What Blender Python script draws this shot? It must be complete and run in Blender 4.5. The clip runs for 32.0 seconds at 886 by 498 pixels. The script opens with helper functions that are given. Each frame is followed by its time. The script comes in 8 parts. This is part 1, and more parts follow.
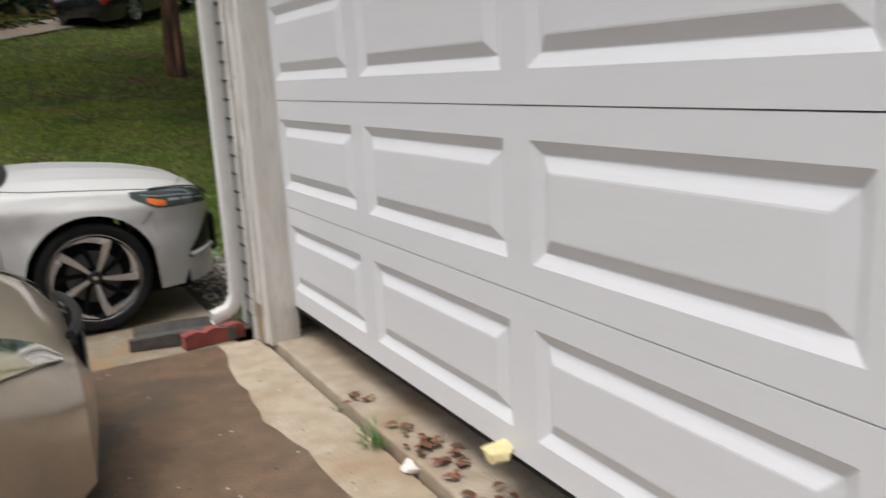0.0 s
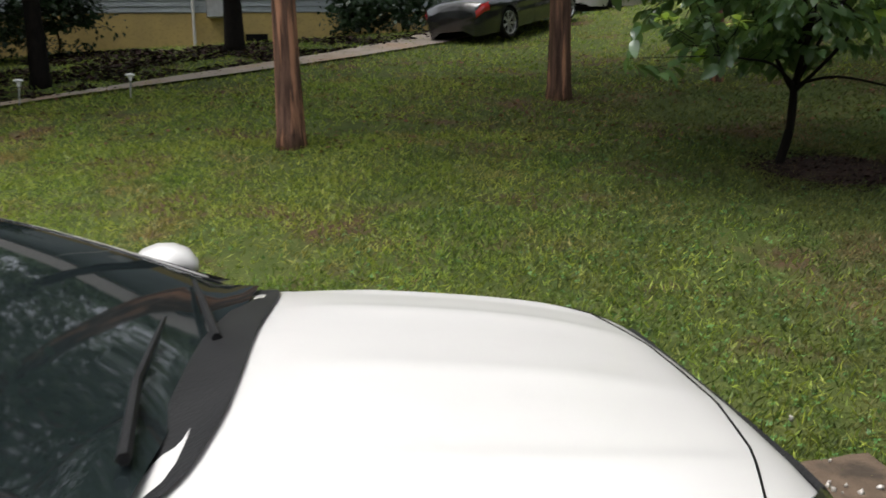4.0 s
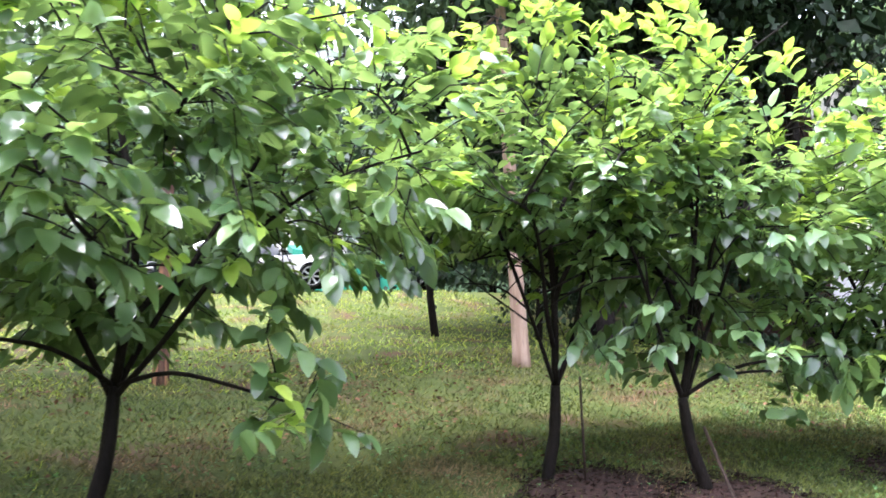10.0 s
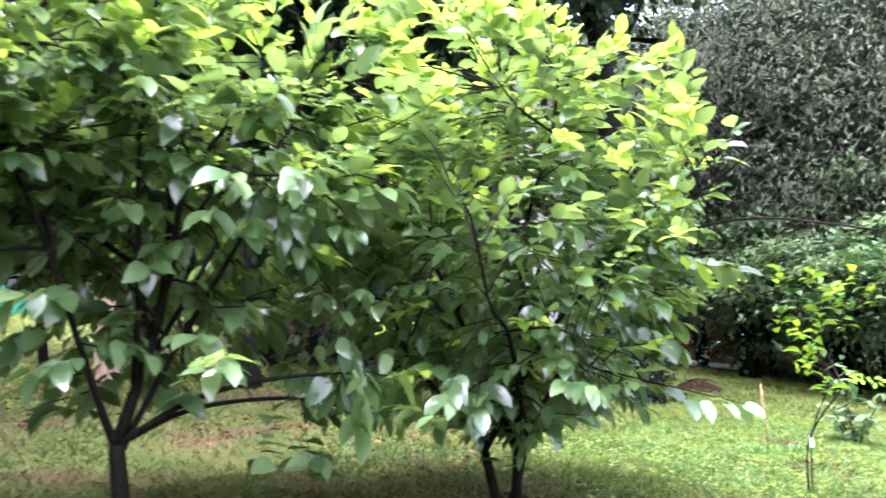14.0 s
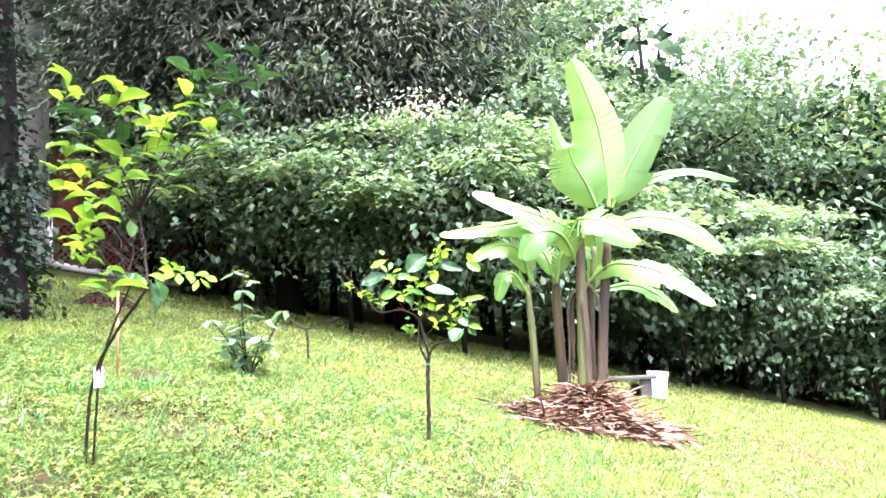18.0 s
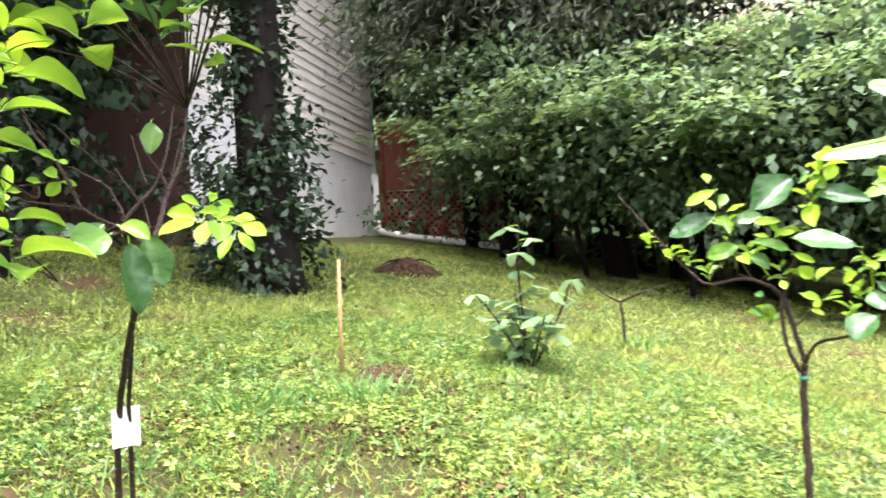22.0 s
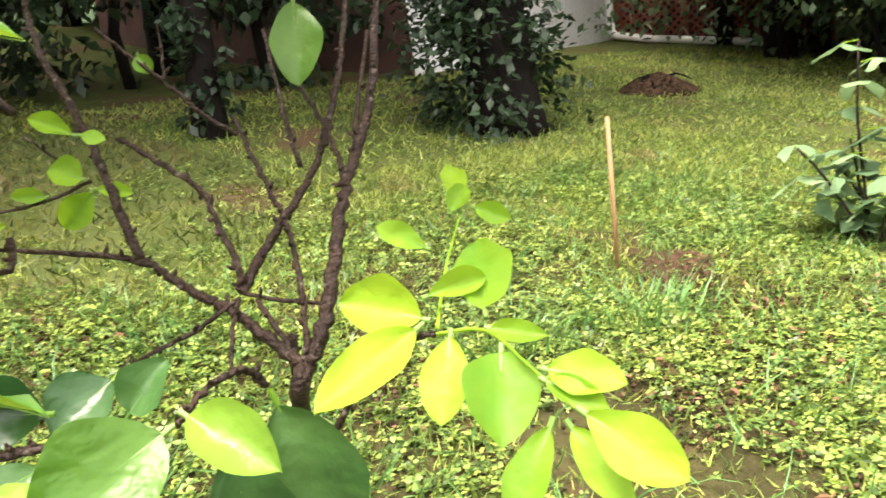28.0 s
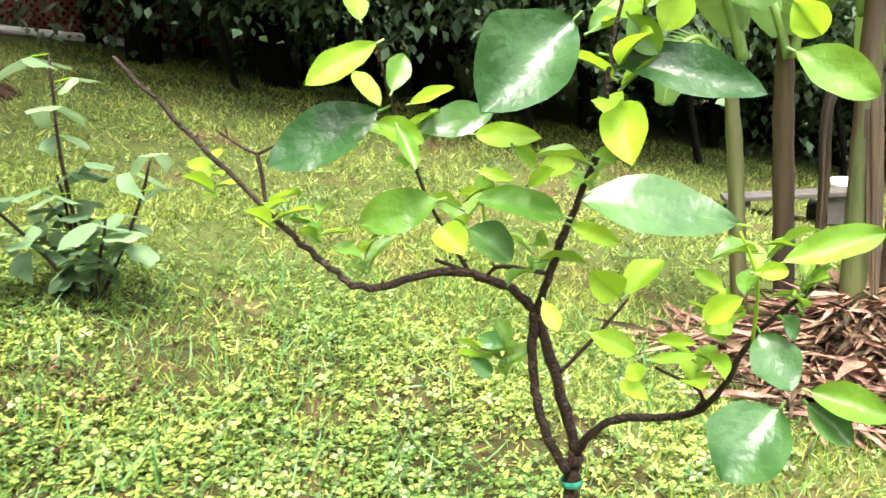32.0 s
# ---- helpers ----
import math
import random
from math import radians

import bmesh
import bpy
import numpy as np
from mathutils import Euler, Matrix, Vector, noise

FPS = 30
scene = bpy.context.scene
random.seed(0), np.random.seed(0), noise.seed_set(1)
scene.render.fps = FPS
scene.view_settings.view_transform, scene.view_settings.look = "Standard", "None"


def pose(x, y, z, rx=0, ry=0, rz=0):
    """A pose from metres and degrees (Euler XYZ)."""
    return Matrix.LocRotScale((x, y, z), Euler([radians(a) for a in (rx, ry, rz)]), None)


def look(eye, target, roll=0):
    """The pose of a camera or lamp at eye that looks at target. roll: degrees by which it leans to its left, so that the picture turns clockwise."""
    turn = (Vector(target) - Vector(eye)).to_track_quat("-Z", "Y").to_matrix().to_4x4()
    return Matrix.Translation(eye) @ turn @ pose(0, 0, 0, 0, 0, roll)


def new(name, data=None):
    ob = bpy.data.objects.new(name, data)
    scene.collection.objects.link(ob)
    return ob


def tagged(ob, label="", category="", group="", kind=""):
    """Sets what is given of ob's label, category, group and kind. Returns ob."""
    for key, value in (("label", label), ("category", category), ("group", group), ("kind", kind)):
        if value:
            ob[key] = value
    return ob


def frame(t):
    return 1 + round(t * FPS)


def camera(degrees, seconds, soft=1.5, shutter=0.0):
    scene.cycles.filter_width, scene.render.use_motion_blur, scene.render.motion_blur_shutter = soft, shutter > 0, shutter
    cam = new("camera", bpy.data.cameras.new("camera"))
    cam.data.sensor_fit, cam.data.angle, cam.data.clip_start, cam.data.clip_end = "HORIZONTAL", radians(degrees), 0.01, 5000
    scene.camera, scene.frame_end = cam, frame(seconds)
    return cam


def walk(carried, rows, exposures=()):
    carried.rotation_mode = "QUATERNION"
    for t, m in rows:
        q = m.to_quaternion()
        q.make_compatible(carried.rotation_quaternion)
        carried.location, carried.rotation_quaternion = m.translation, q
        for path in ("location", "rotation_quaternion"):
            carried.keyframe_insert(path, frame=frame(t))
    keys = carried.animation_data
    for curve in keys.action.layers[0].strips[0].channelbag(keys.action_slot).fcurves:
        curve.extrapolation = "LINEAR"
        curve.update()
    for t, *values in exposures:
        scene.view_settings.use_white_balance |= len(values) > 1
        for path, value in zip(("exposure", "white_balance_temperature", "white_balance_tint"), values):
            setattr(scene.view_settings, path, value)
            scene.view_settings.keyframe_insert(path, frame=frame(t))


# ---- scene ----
cam = camera(57.2, 32.0, shutter=0.3)
METRES, EYE, TILT, LEAN, TURN = 21.0, 1.3, 4.49, 0.91, -28.36
ROWS = [
    (0.0, 0.0, 0.0, 0.0, -0.65, -16.92, 2.14),
    (0.5, -0.0052, 0.0196, -0.0001, 11.51, -15.25, 4.69),
    (1.0, -0.0151, 0.0414, -0.002, 19.05, -15.18, 4.41),
    (1.5, -0.0236, 0.0661, -0.0038, 26.13, -15.03, 5.8),
    (2.0, -0.0337, 0.0906, -0.007, 28.99, -15.42, 6.87),
    (2.5, -0.0432, 0.115, -0.0089, 28.67, -15.62, 6.05),
    (3.0, -0.0558, 0.1374, -0.0108, 28.36, -15.2, 5.34),
    (3.5, -0.0682, 0.1563, -0.0123, 25.59, -15.45, 4.33),
    (4.0, -0.0797, 0.1764, -0.0126, 22.9, -14.27, 2.14),
    (4.5, -0.0874, 0.1955, -0.0147, 13.34, -13.58, 1.2),
    (6.5, -0.0705, 0.2637, -0.0209, -0.46, -16.63, 1.13),
    (7.0, -0.0635, 0.2791, -0.0224, -2.3, -14.34, -0.4),
    (7.5, -0.0567, 0.2959, -0.0206, -4.7, -7.72, -1.82),
    (8.0, -0.0455, 0.3099, -0.0214, -4.48, -1.65, -2.79),
    (8.5, -0.0383, 0.327, -0.0228, -5.58, 0.86, -1.98),
    (9.0, -0.0263, 0.3416, -0.0248, -2.7, 4.87, -1.21),
    (9.5, -0.0125, 0.3584, -0.0269, -0.29, 5.15, 0.31),
    (10.0, 0.0019, 0.3747, -0.0273, -3.16, 6.63, 0.23),
    (10.5, 0.0163, 0.3871, -0.0271, -3.52, 7.68, -0.22),
    (11.0, 0.0249, 0.403, -0.028, -4.06, 8.89, 0.82),
    (11.5, 0.0362, 0.4173, -0.0291, -5.53, 10.38, 1.02),
    (12.0, 0.0503, 0.4283, -0.0293, -3.03, 10.93, 0.65),
    (12.5, 0.0651, 0.4417, -0.0307, -4.06, 10.26, 0.69),
    (13.0, 0.0814, 0.451, -0.0316, -8.12, 9.38, 1.02),
    (13.5, 0.0996, 0.4588, -0.0316, -12.03, 8.82, 1.17),
    (14.0, 0.1164, 0.4696, -0.0332, -18.76, 8.74, 1.48),
    (14.5, 0.135, 0.4797, -0.0343, -22.91, 8.68, 0.97),
    (15.0, 0.153, 0.4885, -0.0353, -26.24, 7.77, 0.57),
    (15.5, 0.1712, 0.5027, -0.0375, -35.66, 6.35, -0.73),
    (17.5, 0.2365, 0.5434, -0.0417, -52.04, 2.73, -1.1),
    (18.0, 0.2545, 0.5534, -0.043, -52.61, 3.31, -0.82),
    (18.5, 0.2704, 0.5635, -0.0432, -53.71, 3.61, -0.37),
    (19.0, 0.2883, 0.5679, -0.0437, -50.34, 3.67, -0.34),
    (19.5, 0.3043, 0.5743, -0.0441, -48.81, 3.15, 1.03),
    (20.0, 0.3159, 0.5773, -0.044, -46.02, 2.91, 0.89),
    (20.5, 0.3251, 0.5821, -0.0441, -40.14, 2.36, 0.45),
    (21.0, 0.3303, 0.5966, -0.0455, -39.83, 1.17, 0.74),
    (21.5, 0.3369, 0.6114, -0.0453, -36.51, 0.53, 1.16),
    (22.0, 0.3443, 0.6256, -0.0429, -28.16, 0.57, 0.99),
    (22.5, 0.3469, 0.6416, -0.0414, -24.84, -0.06, 1.78),
    (23.0, 0.3485, 0.6549, -0.0387, -22.89, -2.07, 2.34),
    (23.5, 0.3527, 0.668, -0.0356, -16.66, -4.8, 3.04),
    (24.0, 0.354, 0.6797, -0.0344, -13.24, -8.34, 4.15),
    (24.5, 0.3553, 0.6866, -0.0335, -14.22, -13.86, 4.5),
    (26.5, 0.3584, 0.6894, -0.0326, -8.5, -17.17, 5.64),
    (27.0, 0.3577, 0.6876, -0.0317, -8.77, -15.59, 5.32),
    (27.5, 0.3566, 0.6855, -0.0307, -10.1, -13.69, 5.32),
    (28.0, 0.3568, 0.6843, -0.0304, -12.94, -12.47, 5.39),
    (28.5, 0.3587, 0.6847, -0.031, -21.04, -12.2, 4.99),
    (29.0, 0.3636, 0.685, -0.0312, -29.06, -12.58, 4.69),
    (29.5, 0.3713, 0.6833, -0.0311, -33.81, -12.82, 4.21),
    (30.0, 0.3789, 0.6827, -0.0316, -39.58, -13.15, 4.48),
    (30.5, 0.3908, 0.6875, -0.0319, -44.61, -13.18, 3.05),
    (31.0, 0.4006, 0.6922, -0.0308, -47.51, -13.9, 2.26),
    (31.5, 0.4121, 0.6938, -0.0303, -49.05, -14.4, 1.45),
    (32.0, 0.4203, 0.6961, -0.0305, -50.51, -14.69, 0.75),
]
LIGHT = dict(sky=0.165, sun=1.5, sun_elev=70.0, sun_az=195.0)
walk(cam, [(t, pose(0, 0, EYE, TILT, LEAN, TURN) @ pose(METRES * x, METRES * y, METRES * z, 90 + pitch, roll, yaw)) for t, x, y, z, yaw, pitch, roll in ROWS],
     exposures=[(0.0, 0.38, 6500, 10), (1.0, 0.33, 6500, 10), (2.0, 0.55, 6500, 10), (3.0, 0.6, 6500, 10), (4.0, 0.8, 6500, 10), (4.5, 0.95, 6500, 10), (5.4, 1.25, 6500, 10), (6.5, 1.75, 6500, 10), (7.0, 2.1, 6500, 10), (8.0, 2.75, 6300, 15), (9.0, 3.1, 6000, 19), (11.0, 3.0, 5900, 22), (13.0, 3.05, 5900, 23), (15.5, 3.3, 5950, 25), (17.5, 3.43, 5950, 24), (20.0, 3.3, 6050, 23), (23.0, 2.8, 6900, 18), (28.0, 2.58, 7400, 16), (32.0, 2.65, 6900, 14)])

# ---- world and sun ----
world = bpy.data.worlds.new("overcast_sky")
scene.world = world
world.use_nodes = True
wn, wl = world.node_tree.nodes, world.node_tree.links
wn.clear()
sky = wn.new("ShaderNodeTexSky")
sky.sky_type, sky.sun_disc = "NISHITA", False
sky.sun_elevation, sky.sun_rotation = radians(LIGHT["sun_elev"]), radians(90 - LIGHT["sun_az"])
sky.air_density, sky.dust_density, sky.ozone_density = 1.0, 4.0, 1.0
grey = wn.new("ShaderNodeHueSaturation")
grey.inputs["Saturation"].default_value = 0.28
wbg, wout = wn.new("ShaderNodeBackground"), wn.new("ShaderNodeOutputWorld")
wbg.inputs["Strength"].default_value = LIGHT["sky"]
wl.new(sky.outputs[0], grey.inputs["Color"])
wl.new(grey.outputs[0], wbg.inputs["Color"])
wl.new(wbg.outputs[0], wout.inputs["Surface"])

sun = new("sun", bpy.data.lights.new("sun", "SUN"))
sun.data.energy, sun.data.angle, sun.data.color = LIGHT["sun"], radians(32), (1.0, 0.98, 0.95)
az, el = radians(LIGHT["sun_az"]), radians(LIGHT["sun_elev"])
sun.matrix_world = look((0, 0, 0), (-math.cos(az) * math.cos(el), -math.sin(az) * math.cos(el), -math.sin(el)))
sun.location = (0, 0, 30)


# ---- materials ----
def mat(name, c1, c2=None, scale=4.0, rough=0.6, bump=0.0, bump_scale=60.0, metal=0.0, rand=0.0, island=0.0, trans=0.0,
        stretch=(1, 1, 1), coat=0.0, spec=0.5, c3=None, scale3=0.7, thr3=0.5, trans_col=None, fine=0.8):
    """Two colours mixed by noise at two scales, an optional third in blotches, bump, random tint and translucency."""
    m = bpy.data.materials.new(name)
    m.use_nodes = True
    n, l = m.node_tree.nodes, m.node_tree.links
    b = n["Principled BSDF"]
    b.inputs["Roughness"].default_value, b.inputs["Metallic"].default_value = rough, metal
    b.inputs["Coat Weight"].default_value, b.inputs["Specular IOR Level"].default_value = coat, spec
    b.inputs["Coat Roughness"].default_value = 0.04
    geo = n.new("ShaderNodeNewGeometry")
    mp = n.new("ShaderNodeMapping")
    mp.inputs["Scale"].default_value = stretch
    l.new(geo.outputs["Position"], mp.inputs["Vector"])

    def noise_tex(sc, detail=4.0):
        t = n.new("ShaderNodeTexNoise")
        t.inputs["Scale"].default_value, t.inputs["Detail"].default_value = sc, detail
        l.new(mp.outputs[0], t.inputs["Vector"])
        return t.outputs["Fac"]

    def mix(a, bb, fac):
        x = n.new("ShaderNodeMix")
        x.data_type = "RGBA"
        for sock, v in ((x.inputs[6], a), (x.inputs[7], bb)):
            if isinstance(v, tuple):
                sock.default_value = (*v, 1)
            else:
                l.new(v, sock)
        if isinstance(fac, float):
            x.inputs[0].default_value = fac
        else:
            l.new(fac, x.inputs[0])
        return x.outputs[2]

    def ramp(v, lo, hi):
        r = n.new("ShaderNodeMapRange")
        r.inputs["From Min"].default_value, r.inputs["From Max"].default_value = lo, hi
        l.new(v, r.inputs["Value"])
        return r.outputs[0]

    c2 = c2 or tuple(v * 0.85 for v in c1)
    col = mix(c1, c2, ramp(noise_tex(scale), 0.35, 0.65))
    col = mix(col, tuple(v * fine for v in c2), ramp(noise_tex(scale * 9, 2.0), 0.5, 0.8))
    if c3:
        col = mix(col, c3, ramp(noise_tex(scale3, 5.0), thr3 - 0.06, thr3 + 0.06))
    if rand or island:
        if island:
            src = geo.outputs["Random Per Island"]
        else:
            src = n.new("ShaderNodeObjectInfo").outputs["Random"]
        h = n.new("ShaderNodeHueSaturation")
        l.new(col, h.inputs["Color"])
        amt = rand or island
        r = n.new("ShaderNodeMapRange")
        r.inputs["To Min"].default_value, r.inputs["To Max"].default_value = 1 - amt, 1 + amt
        l.new(src, r.inputs["Value"])
        l.new(r.outputs[0], h.inputs["Value"])
        r2 = n.new("ShaderNodeMapRange")
        r2.inputs["To Min"].default_value, r2.inputs["To Max"].default_value = 0.5 + amt * 0.04, 0.5 - amt * 0.05
        l.new(src, r2.inputs["Value"])
        l.new(r2.outputs[0], h.inputs["Hue"])
        col = h.outputs[0]
    l.new(col, b.inputs["Base Color"])
    if bump:
        bp = n.new("ShaderNodeBump")
        bp.inputs["Strength"].default_value, bp.inputs["Distance"].default_value = bump, 0.01
        l.new(noise_tex(bump_scale, 3.0), bp.inputs["Height"])
        l.new(bp.outputs[0], b.inputs["Normal"])
    if trans:
        tr = n.new("ShaderNodeBsdfTranslucent")
        if trans_col:
            l.new(mix(col, trans_col, 0.6), tr.inputs["Color"])
        else:
            l.new(col, tr.inputs["Color"])
        ms = n.new("ShaderNodeMixShader")
        ms.inputs[0].default_value = trans
        l.new(b.outputs[0], ms.inputs[1])
        l.new(tr.outputs[0], ms.inputs[2])
        l.new(ms.outputs[0], n["Material Output"].inputs["Surface"])
    return m


def glass(name, tint, rough=0.02, ior=1.45):
    m = bpy.data.materials.new(name)
    m.use_nodes = True
    b = m.node_tree.nodes["Principled BSDF"]
    b.inputs["Base Color"].default_value = (*tint, 1)
    b.inputs["Roughness"].default_value = rough
    b.inputs["Transmission Weight"].default_value = 1.0
    b.inputs["IOR"].default_value = ior
    return m


M = dict(
    ground=mat("lawn_soil", (0.047, 0.068, 0.016), (0.076, 0.090, 0.024), 3.5, 0.95, 0.9, 60, c3=(0.075, 0.047, 0.026), scale3=1.1, thr3=0.60, fine=0.42, spec=0.15),
    grass=mat("grass_blades", (0.165, 0.265, 0.034), (0.255, 0.315, 0.050), 0.9, 0.5, trans=0.35, island=0.6, c3=(0.30, 0.24, 0.08), scale3=1.2, thr3=0.63),
    # browner orchard grass, its darker colour also carrying the shade of the trees
    grass_shade=mat("shaded_orchard_grass", (0.070, 0.118, 0.021), (0.124, 0.142, 0.032), 0.9, 0.55, trans=0.3, island=0.65, c3=(0.19, 0.14, 0.065), scale3=0.8, thr3=0.59),
    grass_lush=mat("lush_grass", (0.145, 0.235, 0.044), (0.255, 0.325, 0.070), 1.5, 0.5, trans=0.35, island=0.6, c3=(0.24, 0.22, 0.07), scale3=1.4, thr3=0.66),
    damp=mat("damp_concrete", (0.20, 0.165, 0.120), (0.28, 0.235, 0.17), 8.0, 0.50, 0.45, 80, c3=(0.26, 0.17, 0.10), scale3=1.8, thr3=0.58),
    darkbrick=mat("dark_brick", (0.085, 0.036, 0.027), (0.055, 0.027, 0.021), 3.0, 0.9, 0.6, 30),
    lap_shade=mat("tan_shadow_gap", (0.085, 0.072, 0.058), (0.07, 0.06, 0.05), 6.0, 0.6),
    clover=mat("clover_leaves", (0.085, 0.170, 0.035), (0.195, 0.290, 0.060), 2.5, 0.42, trans=0.28, island=0.7),
    strap=mat("broad_grass", (0.07, 0.20, 0.05), (0.11, 0.26, 0.07), 1.5, 0.45, trans=0.3, island=0.3),
    leaf=mat("persimmon_leaf", (0.062, 0.135, 0.060), (0.120, 0.215, 0.092), 3.0, 0.27, 0.3, 35, trans=0.36, island=0.6, spec=0.8, coat=0.6, trans_col=(0.34, 0.50, 0.09)),
    young=mat("young_leaf", (0.18, 0.34, 0.05), (0.31, 0.45, 0.07), 5.0, 0.33, 0.2, 40, trans=0.46, island=0.4, trans_col=(0.52, 0.72, 0.10)),
    olive=mat("sapling_leaf", (0.070, 0.185, 0.025), (0.125, 0.26, 0.032), 9.0, 0.36, 0.45, 45, trans=0.33, rand=0.35, spec=0.4, trans_col=(0.35, 0.52, 0.03)),
    glossy=mat("wet_dark_leaf", (0.022, 0.075, 0.020), (0.045, 0.120, 0.032), 14.0, 0.33, 0.36, 45, trans=0.17, rand=0.35, spec=0.42, coat=0.06),
    lime=mat("lime_leaf", (0.15, 0.33, 0.026), (0.25, 0.41, 0.032), 9.0, 0.52, 0.4, 45, trans=0.42, rand=0.28, spec=0.3, trans_col=(0.46, 0.68, 0.04)),
    vein=mat("leaf_vein", (0.15, 0.28, 0.06), (0.20, 0.33, 0.08), 9.0, 0.4, trans=0.2),
    twig=mat("twig_bark", (0.015, 0.009, 0.007), (0.036, 0.021, 0.015), 40.0, 0.55, 0.8, 170, c3=(0.13, 0.105, 0.09), scale3=70.0, thr3=0.68, spec=0.2),
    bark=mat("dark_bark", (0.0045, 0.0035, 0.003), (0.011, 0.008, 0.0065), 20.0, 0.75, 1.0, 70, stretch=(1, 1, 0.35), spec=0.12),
    cedar=mat("cedar_bark", (0.045, 0.026, 0.02), (0.17, 0.095, 0.068), 22.0, 0.9, 1.0, 60, stretch=(1, 1, 0.08), c3=(0.40, 0.20, 0.12), scale3=13.0, thr3=0.57, fine=0.45, spec=0.15),
    pale=mat("pale_bark", (0.26, 0.17, 0.125), (0.40, 0.29, 0.23), 10.0, 0.9, 0.8, 40, stretch=(1, 1, 0.12), spec=0.15, fine=0.6),
    mulch=mat("bark_mulch", (0.014, 0.009, 0.008), (0.040, 0.023, 0.017), 20.0, 0.9, 1.0, 60, island=0.7, spec=0.2),
    straw=mat("dry_banana_straw", (0.085, 0.050, 0.031), (0.28, 0.185, 0.118), 9.0, 0.85, 0.6, 60, island=0.85, spec=0.15),
    banana=mat("banana_leaf", (0.085, 0.21, 0.05), (0.14, 0.27, 0.07), 3.0, 0.38, 0.3, 50, trans=0.38, rand=0.45, spec=0.55, coat=0.2, trans_col=(0.42, 0.60, 0.10)),
    stem=mat("banana_stem", (0.045, 0.062, 0.018), (0.12, 0.135, 0.045), 10.0, 0.55, 0.4, 40, stretch=(1, 1, 0.12), c3=(0.055, 0.030, 0.018), scale3=6.0, thr3=0.50),
    drystem=mat("dry_banana_stem", (0.026, 0.016, 0.009), (0.095, 0.066, 0.030), 10.0, 0.8, 0.9, 40, stretch=(1, 1, 0.10), c3=(0.030, 0.019, 0.013), scale3=7.0, thr3=0.52),
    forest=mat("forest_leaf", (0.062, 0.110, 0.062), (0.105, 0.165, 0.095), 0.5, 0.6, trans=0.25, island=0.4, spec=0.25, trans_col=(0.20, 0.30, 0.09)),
    # paler copy of the forest leaf, with the light on it in the colour
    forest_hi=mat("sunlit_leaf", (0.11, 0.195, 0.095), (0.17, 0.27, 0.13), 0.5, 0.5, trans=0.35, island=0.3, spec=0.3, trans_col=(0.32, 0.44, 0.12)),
    conifer=mat("conifer_needles", (0.066, 0.084, 0.060), (0.105, 0.122, 0.082), 0.6, 0.9, trans=0.08, island=0.25, spec=0.08),
    laurel=mat("laurel_leaf", (0.015, 0.034, 0.016), (0.028, 0.054, 0.026), 1.0, 0.40, trans=0.12, island=0.4, spec=0.3),
    bloom=mat("cream_blossom", (0.62, 0.60, 0.42), (0.70, 0.68, 0.52), 3.0, 0.7, trans=0.3, island=0.15),
    fig=mat("fig_leaf", (0.110, 0.205, 0.095), (0.19, 0.30, 0.155), 6.0, 0.35, 0.3, 50, trans=0.3, rand=0.4),
    concrete=mat("concrete", (0.34, 0.275, 0.20), (0.42, 0.35, 0.265), 11.0, 0.85, 0.6, 90, c3=(0.30, 0.215, 0.14), scale3=1.6, thr3=0.56, fine=0.72),
    wet=mat("wet_concrete", (0.110, 0.072, 0.044), (0.175, 0.116, 0.072), 9.0, 0.40, 0.5, 80, c3=(0.088, 0.066, 0.046), scale3=2.3, thr3=0.55, fine=0.55),
    white_door=mat("white_steel_door", (0.67, 0.67, 0.685), (0.655, 0.655, 0.67), 2.5, 0.42, 0.12, 26, stretch=(1, 0.18, 1), fine=0.985),
    trim=mat("peeling_white_trim", (0.67, 0.645, 0.60), (0.56, 0.525, 0.47), 9.0, 0.6, 0.5, 50, stretch=(1, 1, 0.12), c3=(0.33, 0.26, 0.18), scale3=9.0, thr3=0.70, fine=0.90),
    vinyl=mat("white_vinyl", (0.66, 0.645, 0.62), (0.62, 0.60, 0.575), 3.0, 0.45, 0.1, 40, fine=0.985),
    rot=mat("rotten_wood", (0.34, 0.25, 0.16), (0.22, 0.15, 0.09), 12.0, 0.9, 0.6, 60),
    pearl=mat("pearl_white_paint", (0.555, 0.548, 0.535), (0.54, 0.533, 0.52), 1.5, 0.36, coat=0.45, fine=0.985),
    champagne=mat("champagne_paint", (0.40, 0.34, 0.27), (0.36, 0.30, 0.235), 1.5, 0.33, metal=0.45, coat=1.0, fine=0.985),
    black_paint=mat("black_paint", (0.012, 0.012, 0.014), (0.016, 0.016, 0.018), 2.0, 0.25, coat=1.0, fine=0.985),
    silver_paint=mat("silver_paint", (0.45, 0.45, 0.44), (0.42, 0.42, 0.41), 2.0, 0.3, metal=0.5, coat=1.0, fine=0.985),
    plastic=mat("black_plastic", (0.010, 0.010, 0.011), (0.016, 0.016, 0.017), 6.0, 0.45, 0.2, 120, spec=0.3),
    seam=mat("dark_gap", (0.006, 0.006, 0.006), (0.010, 0.010, 0.010), 8.0, 0.9, spec=0.05),
    rubber=mat("tyre_rubber", (0.009, 0.009, 0.0095), (0.015, 0.015, 0.0145), 10.0, 0.8, 0.3, 120, spec=0.15),
    alloy=mat("machined_alloy", (0.72, 0.72, 0.73), (0.66, 0.66, 0.67), 8.0, 0.22, metal=0.9),
    steel=mat("silver_wheel", (0.55, 0.55, 0.56), (0.45, 0.45, 0.46), 8.0, 0.35, metal=0.7),
